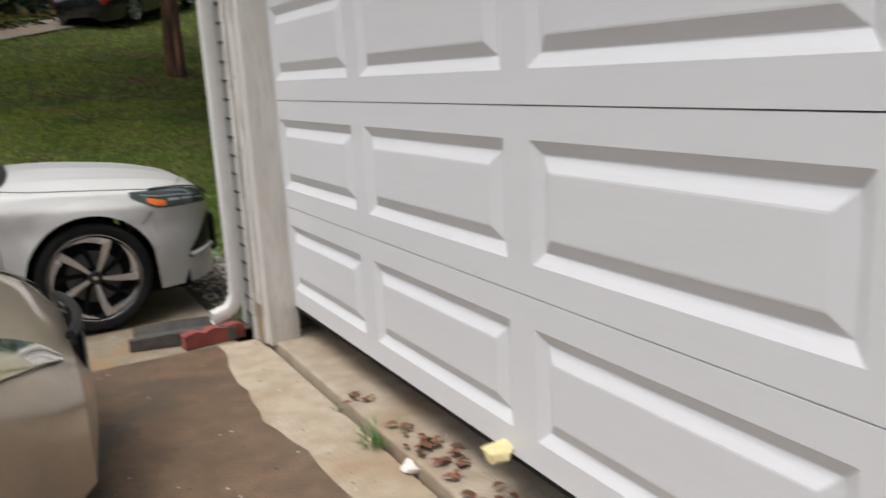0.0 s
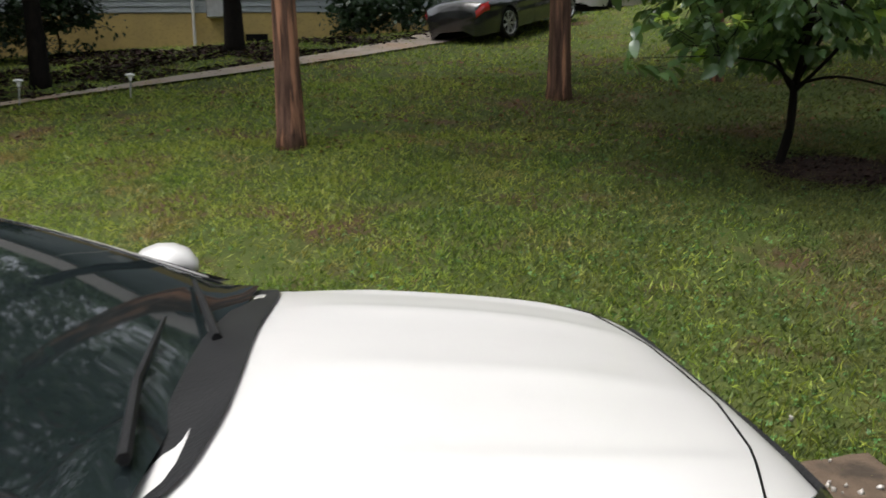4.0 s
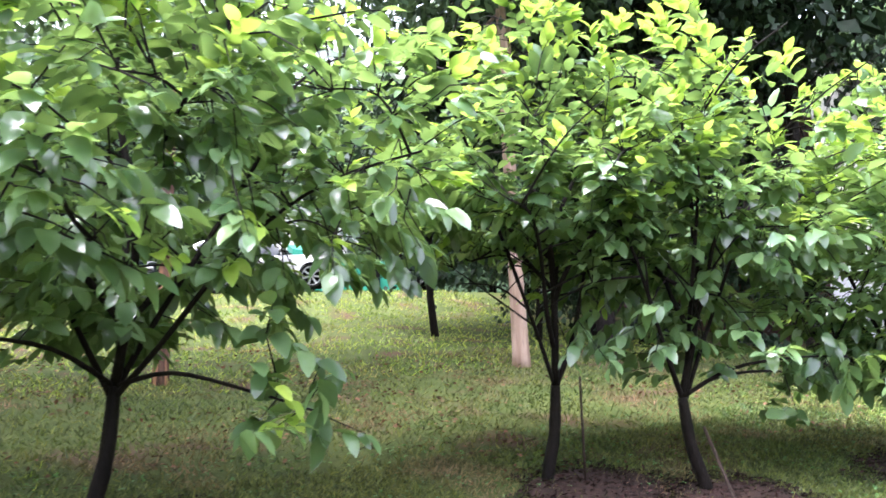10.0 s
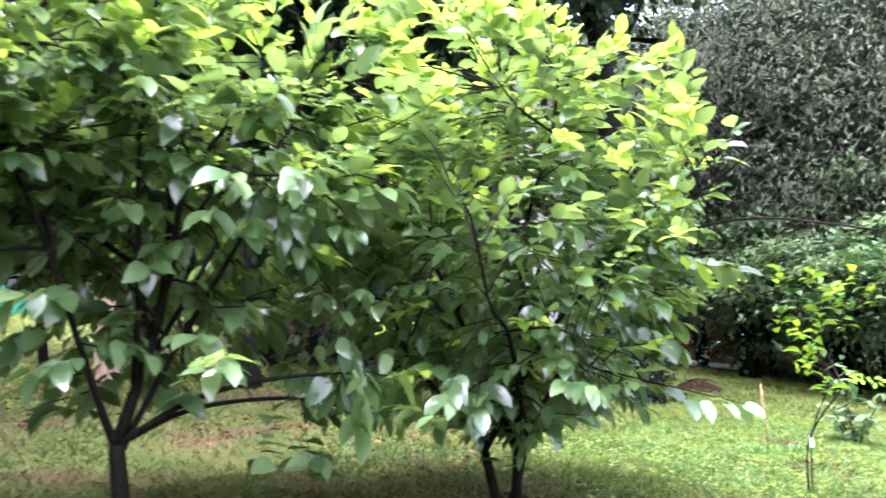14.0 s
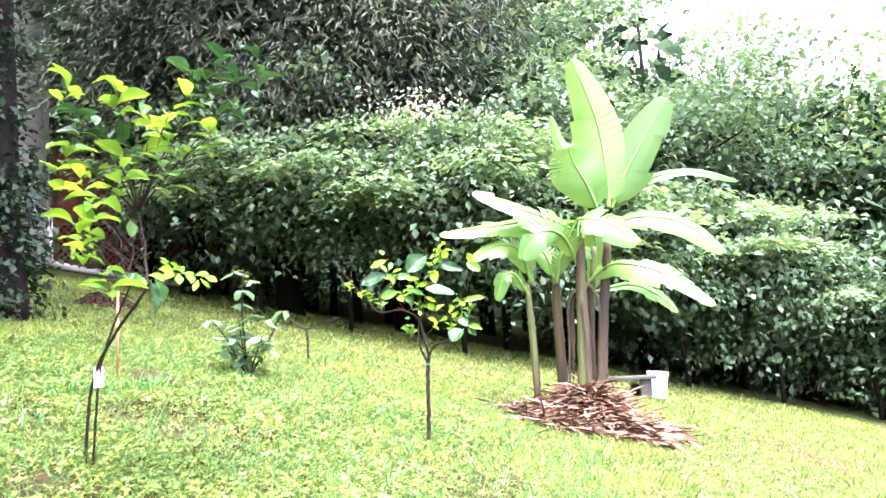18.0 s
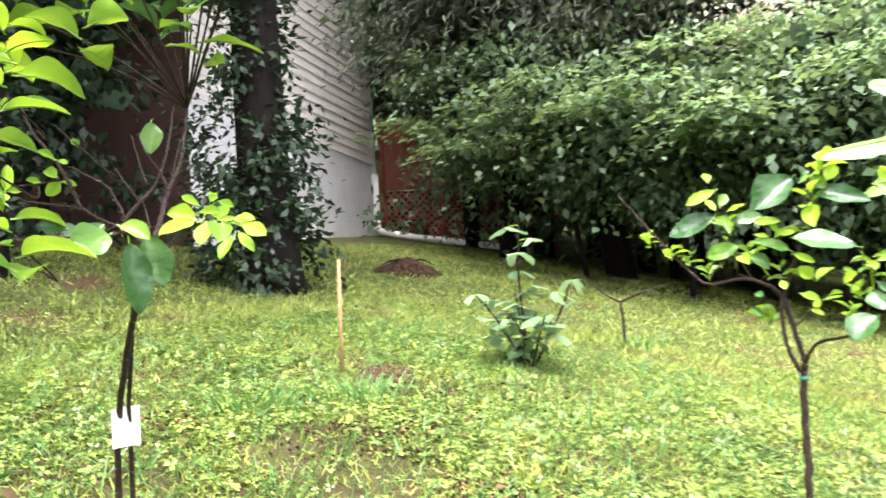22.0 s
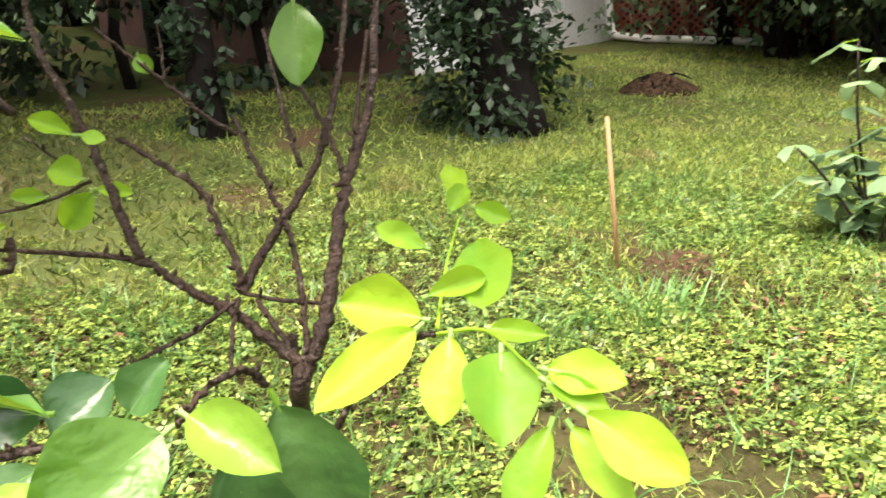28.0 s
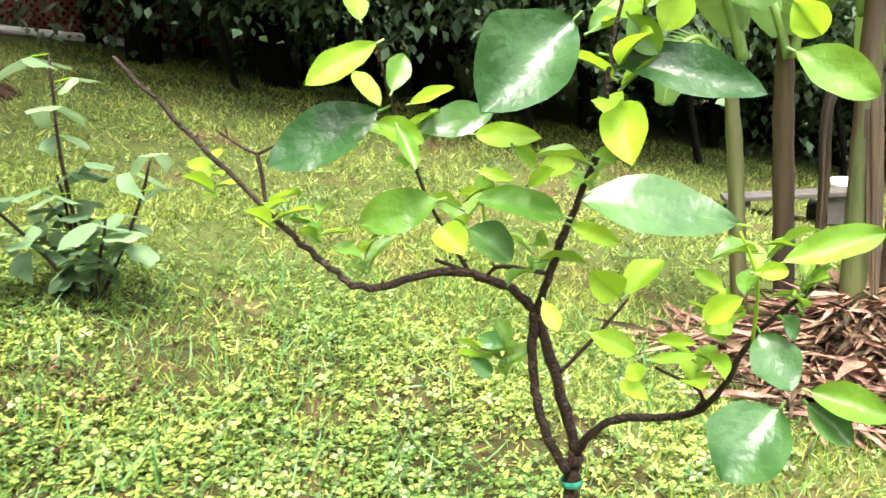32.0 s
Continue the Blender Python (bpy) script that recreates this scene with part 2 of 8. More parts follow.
    chrome=mat("chrome", (0.8, 0.8, 0.8), (0.75, 0.75, 0.75), 8.0, 0.08, metal=1.0, fine=0.985),
    carglass=mat("dark_car_glass", (0.008, 0.012, 0.013), (0.012, 0.017, 0.018), 3.0, 0.04, spec=0.55, fine=0.985),
    amber=mat("amber_reflector", (0.75, 0.17, 0.02), (0.65, 0.13, 0.02), 20.0, 0.2, coat=1.0),
    red=mat("red_lamp", (0.5, 0.02, 0.02), (0.4, 0.02, 0.02), 20.0, 0.2, coat=1.0),
    lamp_in=mat("lamp_reflector", (0.60, 0.57, 0.44), (0.44, 0.42, 0.32), 22.0, 0.35, metal=0.5),
    lamp_dark=mat("smoked_lamp", (0.03, 0.04, 0.042), (0.06, 0.08, 0.08), 9.0, 0.08, spec=0.9, coat=1.0),
    lens=glass("lamp_lens", (0.97, 0.95, 0.86), 0.05, 1.12),
    brick=mat("red_brick", (0.27, 0.065, 0.05), (0.21, 0.05, 0.04), 9.0, 0.85, 0.6, 90),
    slate=mat("dark_splash_block", (0.040, 0.037, 0.033), (0.075, 0.068, 0.058), 14.0, 0.8, 0.6, 60),
    stone=mat("white_gravel", (0.52, 0.50, 0.47), (0.40, 0.37, 0.33), 9.0, 0.85, 0.4, 60, island=0.3),
    dirt=mat("bare_dirt", (0.075, 0.053, 0.037), (0.12, 0.086, 0.060), 9.0, 0.9, 1.0, 40, c3=(0.05, 0.038, 0.028), scale3=5.0, thr3=0.55, spec=0.25),
    weedsoil=mat("shaded_weedy_soil", (0.028, 0.026, 0.010), (0.050, 0.046, 0.018), 6.0, 0.95, 1.0, 50, c3=(0.060, 0.036, 0.020), scale3=5.0, thr3=0.60, fine=0.5, spec=0.1),
    redclay=mat("red_clay", (0.064, 0.040, 0.022), (0.042, 0.027, 0.016), 14.0, 0.95, 0.9, 40, island=0.5, spec=0.1),
    road=mat("worn_drive", (0.24, 0.20, 0.16), (0.32, 0.27, 0.22), 2.0, 0.9, 0.5, 40, c3=(0.32, 0.20, 0.12), scale3=0.4, thr3=0.58),
    yellow=mat("yellow_block_wall", (0.45, 0.33, 0.12), (0.38, 0.28, 0.11), 1.5, 0.85, 0.4, 30),
    greyside=mat("grey_siding", (0.24, 0.27, 0.29), (0.28, 0.31, 0.33), 1.0, 0.6),
    whiteside=mat("cream_siding", (0.74, 0.71, 0.67), (0.68, 0.65, 0.61), 1.0, 0.6),
    block=mat("white_block_wall", (0.70, 0.70, 0.70), (0.62, 0.62, 0.63), 2.0, 0.8, 0.2, 30),
    lattice=mat("red_brown_lattice", (0.19, 0.045, 0.028), (0.24, 0.06, 0.036), 5.0, 0.7),
    void=mat("under_deck_dark", (0.02, 0.012, 0.01), (0.03, 0.018, 0.014), 3.0, 0.9),
    green=mat("green_tarp", (0.015, 0.20, 0.13), (0.02, 0.26, 0.17), 2.0, 0.5, 0.3, 20),
    roof=mat("asphalt_shingle", (0.09, 0.085, 0.08), (0.13, 0.12, 0.11), 4.0, 0.9, 0.5, 40),
    wood=mat("bamboo_stake", (0.24, 0.13, 0.06), (0.32, 0.19, 0.09), 12.0, 0.7, 0.4, 60, stretch=(1, 1, 0.2), fine=0.6),
    whiteplastic=mat("white_plastic", (0.78, 0.78, 0.77), (0.70, 0.70, 0.69), 4.0, 0.5),
    foam=mat("yellow_foam", (0.75, 0.66, 0.36), (0.68, 0.58, 0.30), 20.0, 0.9, 0.6, 80),
    paper=mat("crumpled_paper", (0.72, 0.68, 0.64), (0.6, 0.56, 0.52), 20.0, 0.8, 0.5, 60),
    deadleaf=mat("dead_leaf", (0.175, 0.095, 0.052), (0.115, 0.060, 0.034), 15.0, 0.8, 0.5, 60, island=0.5, spec=0.2),
    # green of the far backdrop, also painted as shade inside the wood crowns
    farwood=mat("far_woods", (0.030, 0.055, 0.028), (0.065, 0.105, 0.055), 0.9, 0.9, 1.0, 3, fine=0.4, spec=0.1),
    lightmetal=mat("path_light_metal", (0.5, 0.5, 0.5), (0.4, 0.4, 0.4), 8.0, 0.35, metal=0.7),
)


# ---- building helpers ----
def thing(name, label, category, loc=(0, 0, 0), rz=0.0, group="", kind=""):
    ob = new(name)
    ob.matrix_basis = pose(*loc, 0, 0, rz)
    return tagged(ob, label, category, group, kind)


def finish(me, material, smooth):
    me.materials.append(material)
    if smooth:
        me.shade_smooth()
    return me


def part(name, bm, material, parent=None, label="", smooth=False, mods=None):
    me = bpy.data.meshes.new(name)
    bm.to_mesh(me)
    bm.free()
    ob = new(name, finish(me, material, smooth))
    if parent:
        ob.parent = parent
    if mods:
        b = ob.modifiers.new("bevel", "BEVEL")
        b.width, b.segments, b.limit_method = mods, 2, "ANGLE"
    if label:
        ob["label"] = label
    return ob


class Geo:
    """Collects vertices and faces for one mesh."""

    def __init__(self):
        self.v, self.f = [], []

    def add(self, vs, fs):
        k = len(self.v)
        self.v += [tuple(p) for p in vs]
        self.f += [tuple(i + k for i in f) for f in fs]

    def box(self, lo, hi, rz=0.0, mid=None):
        x0, y0, z0 = lo
        x1, y1, z1 = hi
        vs = [(x0, y0, z0), (x1, y0, z0), (x1, y1, z0), (x0, y1, z0), (x0, y0, z1), (x1, y0, z1), (x1, y1, z1), (x0, y1, z1)]
        if rz:
            c = Vector(mid or ((x0 + x1) / 2, (y0 + y1) / 2, 0))
            r = Matrix.Rotation(radians(rz), 3, "Z")
            vs = [tuple(r @ (Vector(p) - c) + c) for p in vs]
        self.add(vs, [(0, 3, 2, 1), (4, 5, 6, 7), (0, 1, 5, 4), (1, 2, 6, 5), (2, 3, 7, 6), (3, 0, 4, 7)])

    def tube(self, pts, radii, n=6, cap=True):
        pts = [Vector(p) for p in pts]
        if isinstance(radii, (int, float)):
            radii = [radii] * len(pts)
        vs, fs, u = [], [], None
        for i, p in enumerate(pts):
            d = (pts[min(i + 1, len(pts) - 1)] - pts[max(i - 1, 0)]).normalized()
            a = u if u is not None else (Vector((1, 0, 0)) if abs(d.x) < 0.9 else Vector((0, 1, 0)))
            u = (a - d * a.dot(d)).normalized()
            w = d.cross(u)
            for k in range(n):
                t = 2 * math.pi * k / n
                vs.append(p + (u * math.cos(t) + w * math.sin(t)) * radii[i])
        for i in range(len(pts) - 1):
            for k in range(n):
                fs.append((i * n + k, i * n + (k + 1) % n, (i + 1) * n + (k + 1) % n, (i + 1) * n + k))
        if cap:
            fs.append(tuple(range(n))[::-1])
            fs.append(tuple((len(pts) - 1) * n + k for k in range(n)))
        self.add(vs, fs)

    def grid(self, rows, closed=False):
        n = len(rows[0])
        vs = [p for r in rows for p in r]
        fs = []
        for i in range(len(rows) - 1):
            for k in range(n if closed else n - 1):
                k2 = (k + 1) % n
                fs.append((i * n + k, i * n + k2, (i + 1) * n + k2, (i + 1) * n + k))
        self.add(vs, fs)

    def lathe(self, prof, centre, axis="y", n=24):
        """prof: (radius, along) pairs turned round an axis through centre."""
        rows = []
        for r, a in prof:
            row = []
            for k in range(n):
                t = 2 * math.pi * k / n
                c, s = r * math.cos(t), r * math.sin(t)
                row.append({"y": (c, a, s), "z": (c, s, a), "x": (a, c, s)}[axis])
            rows.append([tuple(p[i] + centre[i] for i in range(3)) for p in row])
        self.grid(rows, closed=True)

    def ob(self, name, material, parent=None, label="", smooth=False, bevel=0.0, solid=0.0, weld=False):
        me = bpy.data.meshes.new(name)
        me.from_pydata(self.v, [], self.f)
        me.update()
        if weld:
            bm = bmesh.new()
            bm.from_mesh(me)
            bmesh.ops.remove_doubles(bm, verts=bm.verts, dist=0.0006)
            bmesh.ops.recalc_face_normals(bm, faces=bm.faces)
            bm.to_mesh(me)
            bm.free()
        o = new(name, finish(me, material, smooth))
        if parent:
            o.parent = parent
        if solid:
            s = o.modifiers.new("thick", "SOLIDIFY")
            s.thickness = solid
        if bevel:
            b = o.modifiers.new("bevel", "BEVEL")
            b.width, b.segments, b.limit_method = bevel, 2, "ANGLE"
        if label:
            o["label"] = label
        return o


def fix_normals(ob):
    bm = bmesh.new()
    bm.from_mesh(ob.data)
    bmesh.ops.recalc_face_normals(bm, faces=bm.faces)
    bm.to_mesh(ob.data)
    bm.free()
    return ob


def scatter(name, tv, tf, P, R, S, material, parent=None, smooth=True):
    """One mesh of many copies of a small template: places P, turns R (n,3,3), sizes S (n,) or (n,3)."""
    tv, tf = np.asarray(tv, float), np.asarray(tf, int)
    n, k = len(P), len(tv)
    S = np.asarray(S, float)
    S = S[:, None, None] if S.ndim == 1 else S[:, None, :]
    V = np.einsum("nij,nkj->nki", R, tv[None] * S) + np.asarray(P)[:, None, :]
    F = (tf[None] + (np.arange(n) * k)[:, None, None]).reshape(-1, tf.shape[1])
    me = bpy.data.meshes.new(name)
    me.vertices.add(n * k)
    me.vertices.foreach_set("co", V.reshape(-1).astype(np.float32))
    m = tf.shape[1]
    me.loops.add(len(F) * m)
    me.loops.foreach_set("vertex_index", F.reshape(-1).astype(np.int32))
    me.polygons.add(len(F))
    me.polygons.foreach_set("loop_start", np.arange(0, len(F) * m, m, dtype=np.int32))
    me.update(calc_edges=True)
    me.validate()
    o = new(name, finish(me, material, smooth))
    if parent:
        o.parent = parent
    return o


def frames(D, N):
    """Turn matrices whose y follows D and whose z leans to N."""
    D = D / np.linalg.norm(D, axis=1, keepdims=True)
    X = np.cross(D, N)
    X /= np.linalg.norm(X, axis=1, keepdims=True) + 1e-9
    Z = np.cross(X, D)
    return np.stack([X, D, Z], axis=2)


def leaf_template(rows=5, width=0.5, droop=0.25, fold=0.12, tip=1.0, wave=0.0):
    """A leaf of length 1 along y, folded along its midrib and curving down to the tip."""
    tv, tf = [], []
    for i in range(rows + 1):
        s = i / rows
        w = width * 0.5 * (math.sin(math.pi * s ** 0.85) ** 0.65 if 0 < s < 1 else 0.04)
        z = -droop * s * s
        h = fold * w / (width * 0.5) * 0.5
        wz = wave * math.sin(s * 9.0)
        tv += [(-w, s, z + h + wz), (0, s, z), (w, s, z + h - wz)]
    for i in range(rows):
        a = i * 3
        tf += [(a, a + 1, a + 4, a + 3), (a + 1, a + 2, a + 5, a + 4)]
    return tv, tf


def terrain(x, y):
    """Height of the lawn: it climbs to +y, with a shallow bowl, a level pad by the garage and a crest far back."""
    yc = min(y, 26.6)
    z = -1.963 + 0.0143 * x + 0.2367 * yc + 0.0013 * x * yc - 0.0002 * x * x - 0.0014 * yc * yc - 0.22 * math.exp(-((x - 6) / 3.5) ** 2)
    s = min(1, max(0, (y - 20) / 6.6))
    z += 0.55 * s * s * (3 - 2 * s) * (1 / (1 + math.exp(-(x - 5) / 1.5)))
    if y > 26.6:
        z += 0.02 * (min(y, 60) - 26.6)
    w = 1 / (1 + math.exp((x - 2.6) / 0.35))
    k = 14.0
    pad = math.log(math.exp(k * min(z, 3)) + math.exp(k * -0.17)) / k if z < 2.5 else z
    return z + (pad - z) * w


def ground_z(x, y):
    return terrain(x, y)


# ---- ground ----
def clamp(v, lo, hi):
    return max(lo, min(hi, v))


def lawn_z(x, y):
    z = terrain(clamp(x, -25, 45), clamp(y, -25, 60))
    return z + 0.018 * noise.noise(Vector((x * 0.9, y * 0.9, 0))) + 0.03 * noise.noise(Vector((x * 0.23, y * 0.23, 3)))


def axis(lo, hi, step, far):
    a = [-far, -far * 0.4, -far * 0.15, lo - 20, lo - 8] + list(np.arange(lo, hi + step / 2, step)) + [hi + 8, hi + 20, far * 0.15, far * 0.4, far]
    return sorted(a)


gx, gy = axis(-14, 36, 0.4, 900), axis(-6, 36, 0.4, 900)
g = Geo()
g.grid([[(x, y, lawn_z(x, y) - (0.1 if x < 1.5 and y < 6.9 else 0)) for y in gy] for x in gx])
ground = fix_normals(g.ob("ground", M["ground"], smooth=True))
tagged(ground, "sloping lawn with patchy grass, clover and bare soil", "ground", kind="structure")

# concrete parking pad in slabs, with joints between them; wet where the eaves do not shelter it
pad = thing("pavement", "stained concrete parking pad with open joints", "pavement", kind="structure")
PAD_Z = -0.12


def slab(x0, x1, y0, y1, z, material, label=""):
    g = Geo()
    g.box((x0, y0, z - 0.12), (x1, y1, z))
    return g.ob("slab", material, pad, label, bevel=0.008)


slab(-7.0, 1.135, -3.2, 4.36, PAD_Z + 0.004, M["concrete"], "pale stained concrete, dry under the eaves")
slab(-7.0, 1.02, 4.375, 5.9, PAD_Z - 0.005, M["damp"], "worn concrete slab under the sedan")
slab(-7.0, 1.02, 5.915, 6.85, PAD_Z - 0.01, M["damp"])
# damp edge that runs out in lobes over the dry strip
g = Geo()
rnd = random.Random(5)
edge = []
for i in range(60):
    y = -3.1 + i * 7.455 / 59
    edge.append((0.86 + 0.032 * math.sin(y * 3.1 + 0.6) + 0.014 * math.sin(y * 9.3) + 0.008 * math.sin(y * 23), y))
g.grid([[(-6.9, y, PAD_Z + 0.0075), (0.3, y, PAD_Z + 0.0075), (x, y, PAD_Z + 0.0075)] for x, y in edge])
g.ob("wet_patch", M["wet"], pad, "dark wet patch on the concrete")

# raised garage floor strip at the door
g = Geo()
g.box((1.15, -3.2, -0.4), (4.0, 4.30, -0.07))
sill = g.ob("garage_floor", M["concrete"], bevel=0.01)
tagged(sill, "pale concrete garage floor slab at the door", "floor", kind="structure")

# ---- garage ----
DX = 1.27
garage = thing("garage_wall_front", "white garage front with siding, corner post and peeling trim", "wall", kind="structure")
g = Geo()
g.box((1.16, 4.18, -0.3), (1.32, 4.62, 3.2))
g.ob("wall_core", M["vinyl"], garage)
for i in range(30):
    z = -0.02 + i * 0.102
    g = Geo()
    g.add([(1.16, 4.363, z), (1.16, 4.60, z), (1.138, 4.60, z), (1.138, 4.363, z), (1.16, 4.36, z + 0.1), (1.16, 4.60, z + 0.1), (1.152, 4.60, z + 0.1), (1.152, 4.36, z + 0.1)],
          [(0, 1, 2, 3), (4, 7, 6, 5), (3, 2, 6, 7), (0, 3, 7, 4), (1, 5, 6, 2)])
    g.ob("siding_course", M["vinyl"], garage)
    # dark wedge put where only shade falls below the lap
    g = Geo()
    a, b = (4.366, 0.0015), (4.59, 0.009)
    g.add([(1.1365, a[0], z - a[1]), (1.1365, b[0], z - b[1]), (1.1365, b[0], z + b[1]), (1.1365, a[0], z + a[1]), (1.15, a[0], z - a[1]), (1.15, b[0], z - b[1]), (1.15, b[0], z + b[1]), (1.15, a[0], z + a[1])],
          [(0, 1, 2, 3), (4, 7, 6, 5), (0, 4, 5, 1), (3, 2, 6, 7), (0, 3, 7, 4), (1, 5, 6, 2)])
    g.ob("siding_gap", M["lap_shade"], garage, "dark wedge painting the shade under a siding course")
for nm, x0, y0, y1, z0, x1, lb in (("trim_board", 1.102, 4.285, 4.352, -0.11, 1.16, "narrow white trim board, peeling at the edge"), ("jamb_board", 1.112, 4.168, 4.279, -0.10, 1.285, "wide white jamb board with flaked paint"),
                               ("stop_board", 1.119, 4.083, 4.1645, -0.09, 1.285, "white stop board beside the door")):
    g = Geo()
    g.box((x0, y0, z0), (x1, y1, 3.2))
    g.ob(nm, M["trim"], garage, lb, bevel=0.007)
for xf, y0, y1, z0 in ((1.113, 4.2780, 4.2860, -0.08), (1.121, 4.1635, 4.1690, -0.08), (1.126, 4.3515, 4.3635, 0.0)):
    g = Geo()
    g.box((xf, y0, z0), (1.1602, y1, 3.19))
    g.ob("trim_gap", M["seam"], garage)
g = Geo()
g.box((1.1085, 4.178, -0.10), (1.114, 4.268, 0.12))
g.ob("rotten_patch", M["rot"], garage, "bare rotten wood at the foot of the jamb", bevel=0.004)
rnd = random.Random(41)
for k in range(44):
    x0, y0 = rnd.choice(((1.102, 4.287), (1.112, 4.265), (1.112, 4.171), (1.102, 4.289), (1.112, 4.21)))
    w, h, z0 = rnd.uniform(0.004, 0.012), rnd.uniform(0.02, 0.16) * (1 if rnd.random() < 0.6 else 1.6), rnd.uniform(0.0, 1.75)
    g = Geo()
    pts = [(y0 + 0.006 * math.sin(q * 1.3 + k) + (w if q % 2 else 0) * rnd.uniform(0.4, 1), z0 + h * q / 7) for q in range(8)]
    g.grid([[(x0 - 0.0012, y0 - 0.001, z), (x0 - 0.0012, max(y, y0 + 0.001), z)] for y, z in pts])
    g.ob("paint_chip", M["slate"] if k % 3 else M["rot"], garage)
g = Geo()
g.box((1.13, 4.60, -0.1), (1.20, 4.68, 3.2))
g.ob("corner_post", M["vinyl"], garage, bevel=0.006)
# side wall of the garage with siding along the lawn
side = thing("garage_wall_side", "white siding on the side of the garage", "wall", kind="structure")
g = Geo()
g.box((1.2, 4.50, -0.6), (8.0, 4.66, 3.2))
g.ob("wall_core", M["vinyl"], side)
g = Geo()
g.box((1.16, -3.2, 2.32), (1.32, 4.18, 3.2))
head = g.ob("garage_wall_top", M["vinyl"])
tagged(head, "white wall above the garage door", "wall", kind="structure")
g = Geo()
g.box((1.16, -5.5, -0.4), (1.32, -1.25, 3.2))
tagged(g.ob("garage_wall_end", M["vinyl"]), "white wall beside the garage door", "wall", kind="structure")
g = Geo()
g.add([(0.75, -5.8, 3.15), (0.75, 5.0, 3.15), (4.6, 5.0, 4.6), (4.6, -5.8, 4.6), (0.75, -5.8, 3.25), (0.75, 5.0, 3.25), (4.6, 5.0, 4.72), (4.6, -5.8, 4.72)],
      [(0, 1, 2, 3), (4, 7, 6, 5), (0, 4, 5, 1), (1, 5, 6, 2), (2, 6, 7, 3), (3, 7, 4, 0)])
g.add([(4.6, -5.8, 4.6), (4.6, 5.0, 4.6), (8.5, 5.0, 3.15), (8.5, -5.8, 3.15), (4.6, -5.8, 4.72), (4.6, 5.0, 4.72), (8.5, 5.0, 3.25), (8.5, -5.8, 3.25)],
      [(0, 1, 2, 3), (4, 7, 6, 5), (0, 4, 5, 1), (1, 5, 6, 2), (2, 6, 7, 3), (3, 7, 4, 0)])
tagged(g.ob("garage_roof", M["roof"]), "shingled garage roof with eaves", "roof", kind="structure")
g = Geo()
g.box((7.85, -5.5, -0.6), (8.0, 4.5, 3.2))
g.box((1.3, -5.6, -0.6), (8.0, -5.45, 3.2))
tagged(g.ob("garage_wall_back", M["vinyl"]), "plain garage back wall", "wall", kind="structure")

# sectional door
door = thing("garage_door", "white raised-panel sectional garage door, not quite closed", "garage door")
J = (0.112, 0.652, 1.194, 1.736, 2.278)
YL, PW, PG = 4.085, 1.012, 0.128


def door_section(z0, z1):
    """A section with five long pressed panels: a bevelled groove round a raised field."""
    g = Geo()
    zs = [z0 + 0.002, z0 + 0.097, z1 - 0.093, z1 - 0.002]
    ys = [YL]
    for i in range(5):
        ys += [4.055 if i == 0 else 3.112 - PG - (i - 1) * (PW + PG), 3.112 - i * (PW + PG)]
    ys.append(ys[-1] - PG)
    for i in range(len(ys) - 1):
        for k in range(3):
            a, b, c, d = ys[i], ys[i + 1], zs[k], zs[k + 1]
            if i % 2 == 1 and k == 1:
                rings = [[(DX + dx, a - m, c + m), (DX + dx, b + m, c + m), (DX + dx, b + m, d - m), (DX + dx, a - m, d - m)]
                         for m, dx in ((0, 0), (0.038, 0.020), (0.042, 0.020), (0.082, 0.001), (0.088, 0.0))]
                g.grid([r + [r[0]] for r in rings])
                g.add(rings[-1], [(0, 1, 2, 3)])
            else:
                g.add([(DX, a, c), (DX, b, c), (DX, b, d), (DX, a, d)], [(0, 1, 2, 3)])
    top, end = zs[-1], ys[-1]
    g.add([(DX, YL, top), (DX, end, top), (DX + 0.04, end, top), (DX + 0.04, YL, top)], [(0, 1, 2, 3)])
    g.add([(DX, YL, zs[0]), (DX, end, zs[0]), (DX + 0.04, end, zs[0]), (DX + 0.04, YL, zs[0])], [(3, 2, 1, 0)])
    return g


for a, b in zip(J[:-1], J[1:]):
    door_section(a, b).ob("section", M["white_door"], door)
g = Geo()
g.box((DX + 0.024, -1.75, 0.112), (DX + 0.06, 4.085, 2.276))
g.ob("door_core", M["seam"], door, "dark inner side of the door")
g = Geo()
g.box((DX + 0.004, -1.75, 0.092), (DX + 0.03, 4.085, 0.112))
g.ob("bottom_seal", M["rubber"], door, "black rubber bottom seal")

# downspout with its elbow
spout = thing("downspout", "white corrugated metal downspout with an elbow at the foot", "downspout")
g = Geo()


def rect_tube(g, pts, hx, hy):
    rows = []
    for i, p in enumerate(pts):
        d = (Vector(pts[min(i + 1, len(pts) - 1)]) - Vector(pts[max(i - 1, 0)])).normalized()
        u = Vector((0, 1, 0))
        w = d.cross(u).normalized()
        p = Vector(p)
        ring = []
        for k in range(16):
            t = 2 * math.pi * k / 16
            c, s = math.cos(t), math.sin(t)
            q = 0.25
            e = (abs(c) ** q * (1 if c > 0 else -1), abs(s) ** q * (1 if s > 0 else -1))
            ring.append(p + u * hy * e[0] + w * hx * e[1])
        rows.append(ring)
    g.grid(rows, closed=True)


